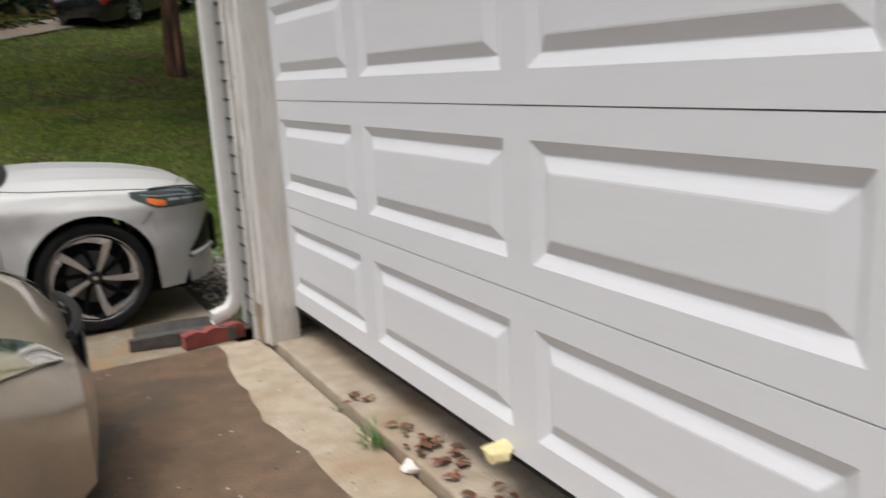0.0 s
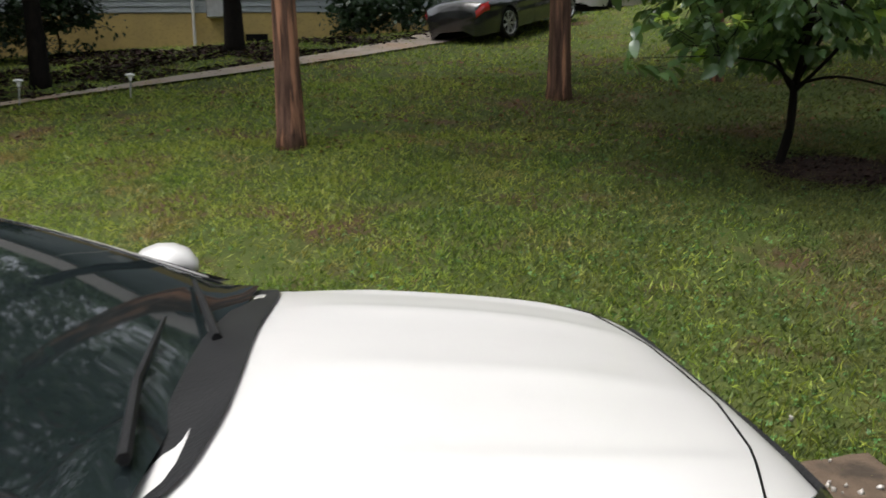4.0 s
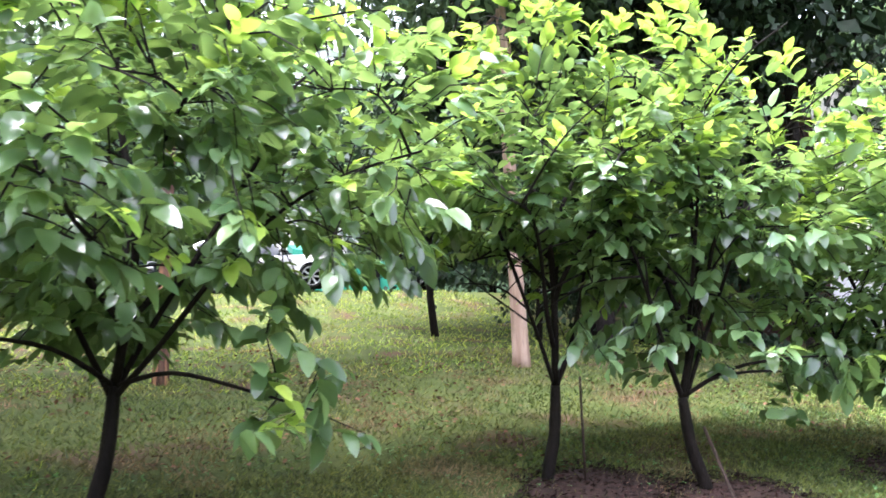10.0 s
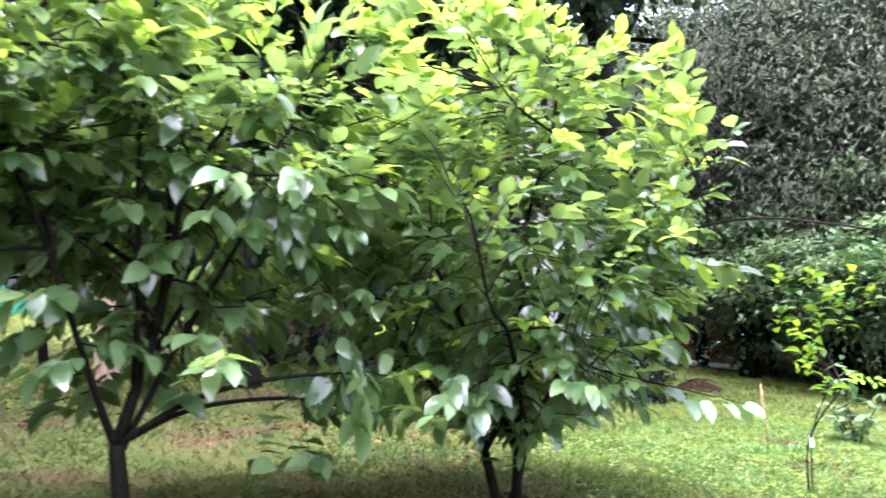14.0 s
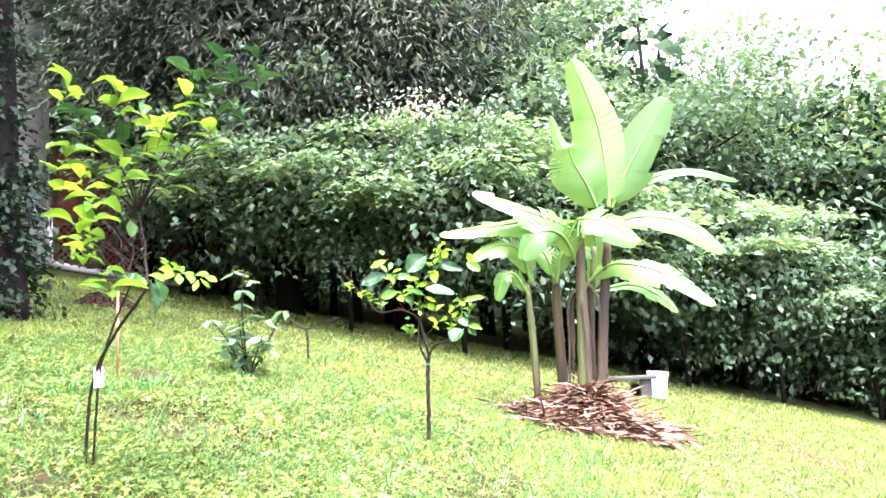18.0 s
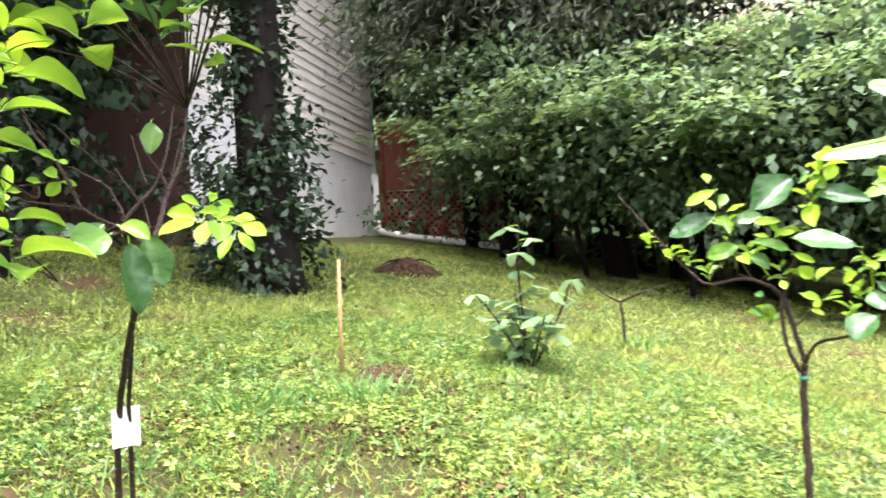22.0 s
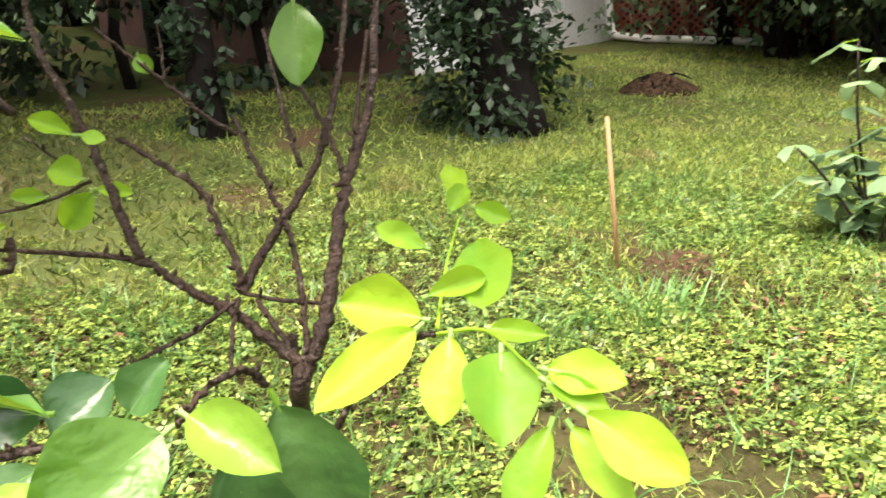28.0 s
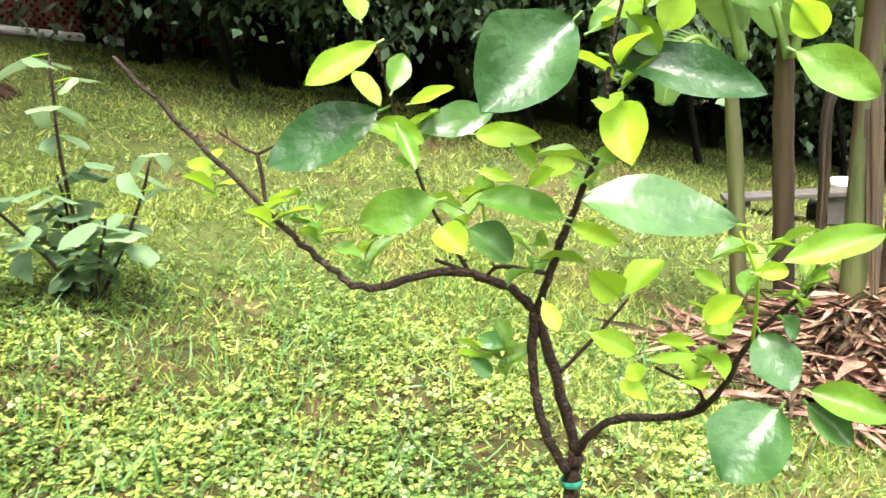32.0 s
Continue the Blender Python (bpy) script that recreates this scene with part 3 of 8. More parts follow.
rect_tube(g, [(1.07, 4.535, 3.1), (1.07, 4.535, 1.5), (1.07, 4.535, 0.16)], 0.032, 0.042)
g.ob("pipe", M["vinyl"], spout, smooth=True)
g = Geo()
rect_tube(g, [(1.07, 4.535, 0.19), (1.07, 4.535, 0.13)], 0.036, 0.046)
pts = []
for i in range(13):
    t = i / 12 * 1.25
    r = 0.15 + (0.006 if i % 2 else 0)
    pts.append((1.07 - r * (1 - math.cos(t)) - max(0, i - 8) * 0.012, 4.535 + 0.012 * i / 12, 0.14 - r * math.sin(t)))
rect_tube(g, pts, 0.035, 0.045)
g.ob("elbow", M["vinyl"], spout, "corrugated elbow", smooth=True)

# splash block, brick
blk = thing("splash_block", "dark weathered splash block under the downspout", "splash block", (0.80, 4.63, PAD_Z), -14)
g = Geo()
prof = [(-0.13, 0.0), (-0.13, 0.075), (-0.105, 0.085), (-0.075, 0.035), (-0.03, 0.022), (-0.012, 0.042), (0.012, 0.042), (0.03, 0.022), (0.075, 0.035), (0.105, 0.085), (0.13, 0.075), (0.13, 0.0)]
g.grid([[(x, y * (1 + 0.12 * (x > 0)), z * (1 if x > -0.3 else 0.8)) for y, z in prof] for x in (-0.31, -0.1, 0.1, 0.26)])
g.add([(-0.31, y, z * 0.8) for y, z in prof], [tuple(range(len(prof)))])
g.ob("trough", M["slate"], blk, bevel=0.004)


def scallop_brick(loc, rz):
    ob = thing("edging_brick", "red scalloped edging brick lying on the concrete", "brick", loc, rz)
    g = Geo()
    rows = []
    for i in range(25):
        x = -0.17 + i * 0.34 / 24
        h = 0.075 + 0.014 * abs(math.sin((x + 0.17) / 0.34 * math.pi * 3))
        rows.append([(x, -0.035, 0), (x, -0.035, h), (x, 0.035, h), (x, 0.035, 0)])
    g.grid(rows, closed=True)
    for r in (rows[0], rows[-1]):
        g.add(r, [(0, 1, 2, 3)])
    g.ob("body", M["brick"], ob)
    return ob


scallop_brick((0.90, 4.46, PAD_Z), 8)

# weed in the joint, litter by the door
rnd = random.Random(11)


def tuft(name, loc, n, h, material, label, category, spread=0.08):
    P, D, S = [], [], []
    for i in range(n):
        a, r = rnd.uniform(0, 6.3), spread * math.sqrt(rnd.random())
        P.append((loc[0] + r * math.cos(a), loc[1] + r * math.sin(a), loc[2]))
        D.append((math.cos(a) * rnd.uniform(0.2, 1.0), math.sin(a) * rnd.uniform(0.2, 1.0), 1.0))
        S.append((0.5 * rnd.uniform(0.6, 1.2), h * rnd.uniform(0.5, 1.2), h))
    tv, tf = [(-0.008, 0, 0), (0.008, 0, 0), (0.007, 0.5, 0.0), (-0.007, 0.5, 0.0), (0.001, 1, -0.25), (-0.001, 1, -0.25)], [(0, 1, 2, 3), (3, 2, 4, 5)]
    D = np.array(D)
    N = np.tile((0, 0, 1.0), (n, 1)) + 0.2 * np.random.RandomState(3).randn(n, 3)
    ob = scatter(name, tv, tf, P, frames(D, N), S, material)
    return tagged(ob, label, category, kind="stuff")


tuft("weed", (1.145, 2.75, PAD_Z), 70, 0.09, M["strap"], "small green weed growing in the slab joint", "weed", 0.07)
tuft("weed", (1.145, 3.15, PAD_Z), 16, 0.04, M["strap"], "small green weed growing in the slab joint", "weed", 0.05)
tuft("weed", (1.30, 4.86, -0.17), 130, 0.13, M["strap"], "green grass tuft at the garage corner", "weed", 0.14)
tuft("weed", (1.75, 6.3, -0.16), 130, 0.10, M["strap"], "green grass growing through the gravel", "weed", 0.30)
tuft("weed", (1.45, 6.75, -0.16), 110, 0.09, M["strap"], "green grass growing through the gravel", "weed", 0.28)
tuft("weed", (1.60, 5.45, -0.17), 90, 0.10, M["strap"], "green grass growing through the gravel", "weed", 0.22)
tuft("weed", (1.22, 5.25, -0.17), 60, 0.10, M["strap"], "green grass tuft at the garage corner", "weed", 0.14)


# grit and bits lying on the concrete
rs = np.random.RandomState(91)
n = 520
P = np.stack([rs.uniform(-0.6, 1.12, n), rs.uniform(0.6, 4.9, n), np.full(n, PAD_Z + 0.010)], 1)
chip = [(-1, -0.8, -0.3), (1, -0.6, -0.3), (0.7, 0.9, -0.3), (-0.8, 0.7, -0.3), (0.1, 0, 0.5)]
for sel, material, nm, lb in ((rs.rand(n) < 0.35, M["paper"], "paint_flakes", "pale paint flakes scattered on the concrete"), (rs.rand(n) < 0.6, M["slate"], "grit", "dark grit and twig bits on the concrete")):
    m = int(sel.sum())
    o = scatter(nm, chip, [(0, 1, 4), (1, 2, 4), (2, 3, 4), (3, 0, 4)], P[sel], frames(rs.randn(m, 3) * np.array((1, 1, 0.05)), np.tile((0, 0, 1.0), (m, 1)) + 0.001), rs.uniform(0.002, 0.006, m), material, smooth=False)
    tagged(o, lb, "grit", kind="stuff")


def litter(name, loc, r, material, label, category, seed, n=26, flat=0.35):
    q = random.Random(seed)
    bm = bmesh.new()
    bmesh.ops.create_icosphere(bm, subdivisions=2, radius=r)
    for v in bm.verts:
        k = 0.65 + 0.7 * q.random()
        v.co = Vector((v.co.x * k, v.co.y * k, max(v.co.z, -r * 0.4) * flat * k))
    ob = part(name, bm, material)
    ob.location = (loc[0], loc[1], loc[2] + r * flat * 0.35)
    return tagged(ob, label, category)


litter("crumpled_paper", (1.165, 2.47, -0.115), 0.05, M["paper"], "crumpled pale paper scrap on the concrete", "litter", 3, flat=0.5)
litter("foam_lump", (1.235, 2.02, 0.10), 0.05, M["foam"], "yellow foam squeezed out under the door", "foam", 4, flat=0.7)
for i, (x, y) in enumerate(((1.22, 2.62), (1.24, 2.30), (1.20, 2.05), (1.23, 2.45), (1.19, 3.1), (1.2, 1.85))):
    q = random.Random(i)
    n = 9
    tv, tf = leaf_template(3, 0.5, 0.2, 0.3)
    P = [(x + q.gauss(0, 0.035), y + q.gauss(0, 0.05), -0.062 + q.random() * 0.012) for _ in range(n)]
    D = np.array([(q.gauss(0, 1), q.gauss(0, 1), 0.1) for _ in range(n)])
    o = scatter("dead_leaves", tv, tf, P, frames(D, np.tile((0, 0, 1.0), (n, 1)) + 0.001), [q.uniform(0.03, 0.07) for _ in range(n)], M["deadleaf"])
    tagged(o, "dead brown leaves blown against the garage door", "leaf litter", kind="stuff")

# gravel and bare dirt at the nose of the sedan
g = Geo()
rows = []
for i in range(16):
    for_row = []
    for k in range(16):
        x, y = 1.03 + i * 0.09, 4.75 + k * 0.16
        w = 0.12 * noise.noise(Vector((x * 2, y * 2, 7)))
        for_row.append((x + w * 0.5, y + w, max(lawn_z(x + w * 0.5, y + w), -0.165) + 0.012 + 0.012 * noise.noise(Vector((x * 7, y * 7, 0)))))
    rows.append(for_row)
g.grid(rows)
tagged(fix_normals(g.ob("dirt_patch", M["dirt"], smooth=True)), "bare muddy dirt between pad and lawn", "dirt", kind="structure")
rs = np.random.RandomState(4)
n = 1100
P = np.stack([1.55 + 0.33 * rs.randn(n), 6.05 + 0.55 * rs.randn(n), np.zeros(n)], 1)
P = P[(P[:, 0] > 1.08) & (P[:, 0] < 2.3)]
P[:, 2] = [max(lawn_z(x, y), -0.165) + 0.018 for x, y in P[:, :2]]
cube = [(-1, -1, -0.5), (1, -0.8, -0.6), (0.9, 1, -0.5), (-0.8, 1, -0.6), (-0.7, -0.8, 0.5), (0.8, -0.6, 0.6), (0.6, 0.8, 0.4), (-0.8, 0.6, 0.6)]
cf = [(0, 3, 2, 1), (4, 5, 6, 7), (0, 1, 5, 4), (1, 2, 6, 5), (2, 3, 7, 6), (3, 0, 4, 7)]
n = len(P)
R = frames(rs.randn(n, 3), rs.randn(n, 3))
o = scatter("gravel", cube, cf, P, R, 0.004 + 0.009 * rs.rand(n) ** 2 + 0.004 * rs.rand(n), M["stone"], smooth=False)
tagged(o, "white gravel scattered at the edge of the lawn", "gravel", kind="stuff")


# ---- vehicles ----
def curve(pts):
    xs, ys = [p[0] for p in pts], [p[1] for p in pts]

    def f(x):
        if x <= xs[0]:
            return ys[0]
        for i in range(len(xs) - 1):
            if x <= xs[i + 1]:
                t = (x - xs[i]) / (xs[i + 1] - xs[i])
                m0 = (ys[i + 1] - ys[max(i - 1, 0)]) / (xs[i + 1] - xs[max(i - 1, 0)]) * (xs[i + 1] - xs[i])
                j = min(i + 2, len(xs) - 1)
                m1 = (ys[j] - ys[i]) / (xs[j] - xs[i]) * (xs[i + 1] - xs[i])
                return (2 * t ** 3 - 3 * t * t + 1) * ys[i] + (t ** 3 - 2 * t * t + t) * m0 + (3 * t * t - 2 * t ** 3) * ys[i + 1] + (t ** 3 - t * t) * m1
        return ys[-1]
    return f


class Shape:
    """The curves of a car: x forwards from the front axle, z up from the ground."""

    def __init__(self, centre, shoulder, half, base, roofline, roofhalf, wheelbase=2.83, arch=0.372, hub=0.335, sill=0.19, crease=0.0):
        self.zc, self.zs, self.w = curve(centre), curve(shoulder), curve(half)
        self.base, self.rz, self.rw = base, curve(roofline), curve(roofhalf)
        self.x0, self.x1 = centre[0][0], centre[-1][0]
        self.g0, self.g1 = roofline[0][0], roofline[-1][0]
        self.wb, self.arch, self.hub, self.sill, self.crease = wheelbase, arch, hub, sill, crease

    def bottom(self, x):
        z = self.sill + (0.05 * clamp((x - 0.6) / 0.4, 0, 1))
        for c in (0.0, -self.wb):
            if abs(x - c) < self.arch:
                z = max(z, self.hub + math.sqrt(self.arch ** 2 - (x - c) ** 2))
        return z

    def point(self, x, u):
        """u 0..1 from the sill to the shoulder, 1..2 from the shoulder to the centre line (right side, y < 0)."""
        w, zs, zc = self.w(x), self.zs(x), self.zc(x)
        if u <= 1:
            zb = self.bottom(x)
            z = zb + (zs - zb) * u
            h = (z - self.sill) / max(0.05, zs - self.sill)
            y = w * (0.925 + 0.075 * math.sin(min(1, max(0, h)) ** 0.9 * math.pi * 0.60) ** 0.9) if h > 0 else w * 0.925
            c = self.crease
            if c and h > 0:
                q = min(1, h / c)
                y = w * (0.925 + 0.075 * math.sin(math.pi / 2 * min(1, q * 1.06))) - 0.013 * math.exp(-((q - 0.76) / 0.12) ** 2)
                if h > c:
                    y -= w * 0.053 * (min(h, 1) - c) / (1 - c)
            elif h > 0.80:
                y -= w * 0.055 * ((h - 0.80) / 0.20) ** 1.6
            for c in (0.0, -self.wb):
                d = math.hypot(x - c, z - self.hub)
                if d < self.arch + 0.09:
                    y += 0.016 * (1 - max(0, d - self.arch) / 0.09)
            return Vector((x, -y, z))
        s = 2 - u
        y = w * 0.947 * s
        z = zs + (zc - zs) * (1 - s ** 2.6)
        z += (0.013 * math.exp(-((s - 0.74) / 0.06) ** 2) + 0.008 * math.exp(-((s - 0.29) / 0.07) ** 2)) * clamp((0.75 - x) / 0.3, 0, 1) * clamp((x + 0.36) / 0.25, 0, 1)
        return Vector((x, -y, z))

    def roof(self, x, u):
        """u 0..1 from the belt to the rail, 1..2 from the rail to the centre line (right side)."""
        zb, rz, rw = self.base(x), self.rz(x), self.rw(x)
        bw = self.w(x) * 0.93
        rail = max(rz - 0.055, zb + 0.002)
        if u <= 1:
            k = clamp((rail - zb) / 0.40, 0, 1)
            y = bw + (min(rw, bw - 0.02) - bw) * u * k
            return Vector((x, -y - 0.012 * math.sin(u * math.pi), zb + (rail - zb) * u))
        k = clamp((rail - zb) / 0.40, 0, 1)
        yr = bw + (min(rw, bw - 0.02) - bw) * k
        s = 2 - u
        return Vector((x, -yr * s, rail + (max(rz, rail + 0.004) - rail) * (1 - s ** 2.2)))


def mirrored(v):
    return Vector((v.x, -v.y, v.z))


def car_body(sh, paint, parent, step=0.03):
    xs = list(np.arange(sh.x0, sh.x1, step)) + [sh.x1]
    us = [0, 0.1, 0.2, 0.3, 0.4, 0.5, 0.58, 0.64, 0.70, 0.74, 0.78, 0.81, 0.84, 0.86, 0.88, 0.91, 0.95, 1.0, 1.03, 1.08, 1.15, 1.22, 1.27, 1.30, 1.32, 1.34, 1.36, 1.38, 1.42, 1.48, 1.53, 1.57, 1.61, 1.64, 1.67, 1.71, 1.76, 1.82, 1.9, 2.0]
    g = Geo()
    rows = []
    for x in xs:
        r = [sh.point(x, u) for u in us]
        rows.append([Vector((p.x, p.y, p.z)) for p in r] + [mirrored(p) for p in r[-2::-1]])
    g.grid(rows)
    for r in (rows[0], rows[-1]):
        m = len(r)
        g.grid([r, [(a + (Vector((a.x, 0, (r[0].z + r[m // 2].z) / 2)) - a) * 0.5) + Vector(((0.05 if r is rows[-1] else -0.05), 0, 0)) for a in r]])
        c = [(a + (Vector((a.x, 0, (r[0].z + r[m // 2].z) / 2)) - a) * 0.5) + Vector(((0.05 if r is rows[-1] else -0.05), 0, 0)) for a in r]
        g.add(c, [tuple(range(m))])
    return fix_normals(g.ob("body", paint, parent, smooth=True))


def strip(sh, path, width, parent, material, name="panel_gap", lift=0.003, roof=False, both=True):
    """A thin line that follows the body along (x, u) pairs."""
    f = sh.roof if roof else sh.point
    for flip in ((False, True) if both else (False,)):
        g = Geo()
        pts = []
        for (xa, ua), (xb, ub) in zip(path[:-1], path[1:]):
            for k in range(6):
                t = k / 6
                pts.append((xa + (xb - xa) * t, ua + (ub - ua) * t))
        pts.append(path[-1])
        P = []
        for x, u in pts:
            p = f(x, u)
            n = (f(x + 0.01, u) - f(x - 0.01, u)).cross(f(x, min(u + 0.02, 2)) - f(x, max(u - 0.02, 0)))
            n = n.normalized() if n.length > 1e-9 else Vector((0, -1, 0))
            if n.y > 0.3 or n.z < -0.3:
                n = -n
            P.append((p, n))
        rows = []
        for i, (p, n) in enumerate(P):
            d = (P[min(i + 1, len(P) - 1)][0] - P[max(i - 1, 0)][0]).normalized()
            s = d.cross(n).normalized() * width / 2
            r = [p - s - n * 0.002, p - s + n * lift, p + s + n * lift, p + s - n * 0.002]
            rows.append([mirrored(q) for q in r] if flip else r)
        g.grid(rows)
        ob = g.ob(name, material, parent)
    return ob


def surface_patch(sh, x0, x1, u0, u1, nx, nu, lift, roof=False, flip=False, shape=None):
    f = sh.roof if roof else sh.point
    rows = []
    for i in range(nx + 1):
        r = []
        for k in range(nu + 1):
            s, t = i / nx, k / nu
            x, u = (x0 + (x1 - x0) * s, u0 + (u1 - u0) * t) if shape is None else shape(s, t)
            p = f(x, u)
            n = (f(x + 0.012, u) - f(x - 0.012, u)).cross(f(x, min(u + 0.02, 2)) - f(x, max(u - 0.02, 0)))
            n = n.normalized() if n.length > 1e-9 else Vector((0, -1, 0))
            if n.y > 0.3 or n.z < -0.3:
                n = -n
            q = p + n * lift
            r.append(mirrored(q) if flip else q)
        rows.append(r)
    return rows


def greenhouse(sh, paint, parent, ws=(-0.62, -1.28), rw=(-2.45, -3.15), bpillar=-1.75, pillar=1.05, door_gap=0.24):
    xs = list(np.arange(sh.g0, sh.g1, 0.05)) + [sh.g1]
    us = [0, 0.25, 0.5, 0.75, 0.92, 1.0, 1.06, 1.12, 1.3, 1.5, 1.75, 2.0]
    shell, wsg, rwg, sg, sg2, pb, pb2 = Geo(), Geo(), Geo(), Geo(), Geo(), Geo(), Geo()
    for i in range(len(xs) - 1):
        xa, xb = xs[i], xs[i + 1]
        xm = (xa + xb) / 2
        for k in range(len(us) - 1):
            ua, ub = us[k], us[k + 1]
            if xm > ws[0] - 0.16 and ua < pillar:
                continue
            q = [sh.roof(xa, ua), sh.roof(xa, ub), sh.roof(xb, ub), sh.roof(xb, ua)]
            if ub <= 0.93 and xm < ws[0] - door_gap:
                dst = sg
            elif ua >= pillar and xm > ws[1]:
                dst = wsg
            elif ua >= 1.05 and xm < rw[0]:
                dst = rwg
            elif xm > ws[0] - door_gap:
                dst = pb
            else:
                dst = shell
            dst.add(q, [(0, 1, 2, 3)])
            (sg2 if dst is sg else pb2 if dst is pb else dst).add([mirrored(p) for p in q], [(3, 2, 1, 0)])
    shell.ob("roof", paint, parent, smooth=True, weld=True)
    for s in (pb, pb2):
        s.ob("pillar_base", paint, parent, smooth=True, weld=True)
    wsg.ob("windshield", M["carglass"], parent, "dark wet windshield", smooth=True, weld=True)
    rwg.ob("rear_window", M["carglass"], parent, smooth=True, weld=True)
    for s in (sg, sg2):
        s.ob("side_window", M["carglass"], parent, "dark tinted side windows", smooth=True, weld=True)
    for x in (bpillar, bpillar - 0.1):
        strip(sh, [(x, 0.02), (x + 0.03, 0.9)], 0.035, parent, M["plastic"], "window_post", 0.004, roof=True)
    strip(sh, [(sh.g1 - 0.2, 0.0), (-1.2, 0.0), (-2.0, 0.0), (sh.g0 + 0.4, 0.0)], 0.02, parent, M["plastic"], "window_trim", 0.006, roof=True)
    strip(sh, [(ws[0] - 0.12, pillar - 0.02), (ws[1], pillar - 0.02)], 0.014, parent, M["plastic"], "window_trim", 0.004, roof=True)
    strip(sh, [(ws[0] - door_gap - 0.02, 0.93), (-1.2, 0.93), (-1.9, 0.93), (-2.7, 0.93)], 0.012, parent, M["plastic"], "window_trim", 0.005, roof=True)


def wheel(parent, centre, r, style, flip=False):
    """A tyre, a rim and its spokes; the outer face looks to -y (or +y when flipped)."""
    s = 1 if flip else -1
    w = new("wheel")
    w.parent, w.location = parent, centre
    g = Geo()
    rr = r * 0.79
    prof = [(rr, 0.09), (rr + 0.012, 0.104), (rr + 0.03, 0.107), (r * 0.93, 0.108), (r * 0.985, 0.09), (r, 0.05), (r, -0.1), (rr, -0.1), (rr, 0.09)]
    g.lathe([(a, b * s) for a, b in prof], (0, 0, 0), "y", 40)
    g.ob("tyre", M["rubber"], w, smooth=False)
    g = Geo()
    g.lathe([(rr + 0.004, 0.092 * s), (rr - 0.012, 0.096 * s), (rr - 0.022, 0.08 * s), (rr - 0.03, -0.06 * s), (0.02, -0.05 * s)], (0, 0, 0), "y", 40)
    g.ob("rim", M["seam"] if style == "swirl" else M["steel"], w, smooth=False)
    if style == "swirl":
        g = Geo()
        g.lathe([(rr + 0.001, 0.094 * s), (rr - 0.0015, 0.0965 * s), (rr - 0.004, 0.094 * s)], (0, 0, 0), "y", 48)
        g.ob("rim_lip", M["alloy"], w, "bright machined rim lip", smooth=True)
        g = Geo()
        g.lathe([(0.155, 0.022 * s), (0.155, 0.032 * s), (0.06, 0.034 * s)], (0, 0, 0), "y", 32)
        g.ob("brake_disc", M["slate"], w, "dark brake disc behind the spokes")
    g = Geo()
    g.lathe([(rr - 0.03, 0.02 * s), (0.01, 0.02 * s)], (0, 0, 0), "y", 24)
    g.ob("brake", M["seam"], w)
    for i in range(5 if style == "swirl" else 7):
        g = Geo()
        a0 = 2 * math.pi * i / (5 if style == "swirl" else 7) - 0.19
        rows = []
        for k in range(9):
            t = k / 8
            rad = 0.035 + (rr - 0.05) * t
            a = a0 + (0.10 * t ** 1.5 if style == "swirl" else 0)
            wd = (0.013 + 0.017 * t) if style == "swirl" else 0.022 + 0.012 * t
            face = (0.075 + 0.012 * t) * s
            c, sn = math.cos(a), math.sin(a)
            px, pz, tx, tz = rad * c, rad * sn, -sn, c
            rows.append([(px - tx * wd, face - 0.03 * s, pz - tz * wd), (px - tx * wd * 0.8, face, pz - tz * wd * 0.8), (px + tx * wd * 0.8, face, pz + tz * wd * 0.8), (px + tx * wd, face - 0.03 * s, pz + tz * wd)])
        if style == "swirl":
            last = a0 + 0.10
            for j in range(1, 9):
                a = last + 0.02 + j * 0.125
                f = 1 - j / 9
                ro, ri = rr - 0.008, rr - 0.014 - 0.052 * f
                c, sn = math.cos(a), math.sin(a)
                rows.append([(ri * c, 0.055 * s, ri * sn), ((ri + 0.004) * c, 0.089 * s, (ri + 0.004) * sn), (ro * c, 0.091 * s, ro * sn), ((ro + 0.004) * c, 0.06 * s, (ro + 0.004) * sn)])
        g.grid(rows)
        g.ob("spoke", M["alloy"] if style == "swirl" else M["steel"], w)
    if style == "swirl":
        for i in range(5):
            g = Geo()
            a0 = 2 * math.pi * i / 5 - 0.19 + 0.55
            rows = []
            for k in range(6):
                t = k / 5
                rad = 0.05 + (rr - 0.075) * t
                a = a0 + 0.30 * t
                wd = 0.010 + 0.012 * t
                c, sn = math.cos(a), math.sin(a)
                rows.append([(rad * c + sn * wd, 0.045 * s, rad * sn - c * wd), (rad * c, 0.066 * s, rad * sn), (rad * c - sn * wd, 0.045 * s, rad * sn + c * wd)])
            g.grid(rows)
            g.ob("inner_spoke", M["seam"], w, "black inner spoke")
    g = Geo()
    g.lathe([(0.042, 0.06 * s), (0.04, 0.086 * s), (0.03, 0.09 * s), (0.002, 0.09 * s)], (0, 0, 0), "y", 20)
    g.ob("hub_cap", M["plastic"] if style == "swirl" else M["steel"], w)
    g = Geo()
    g.box((-0.012, 0.0895 * s, -0.011), (0.012, 0.0915 * s, 0.011))
    g.ob("badge", M["chrome"], w)
    return w


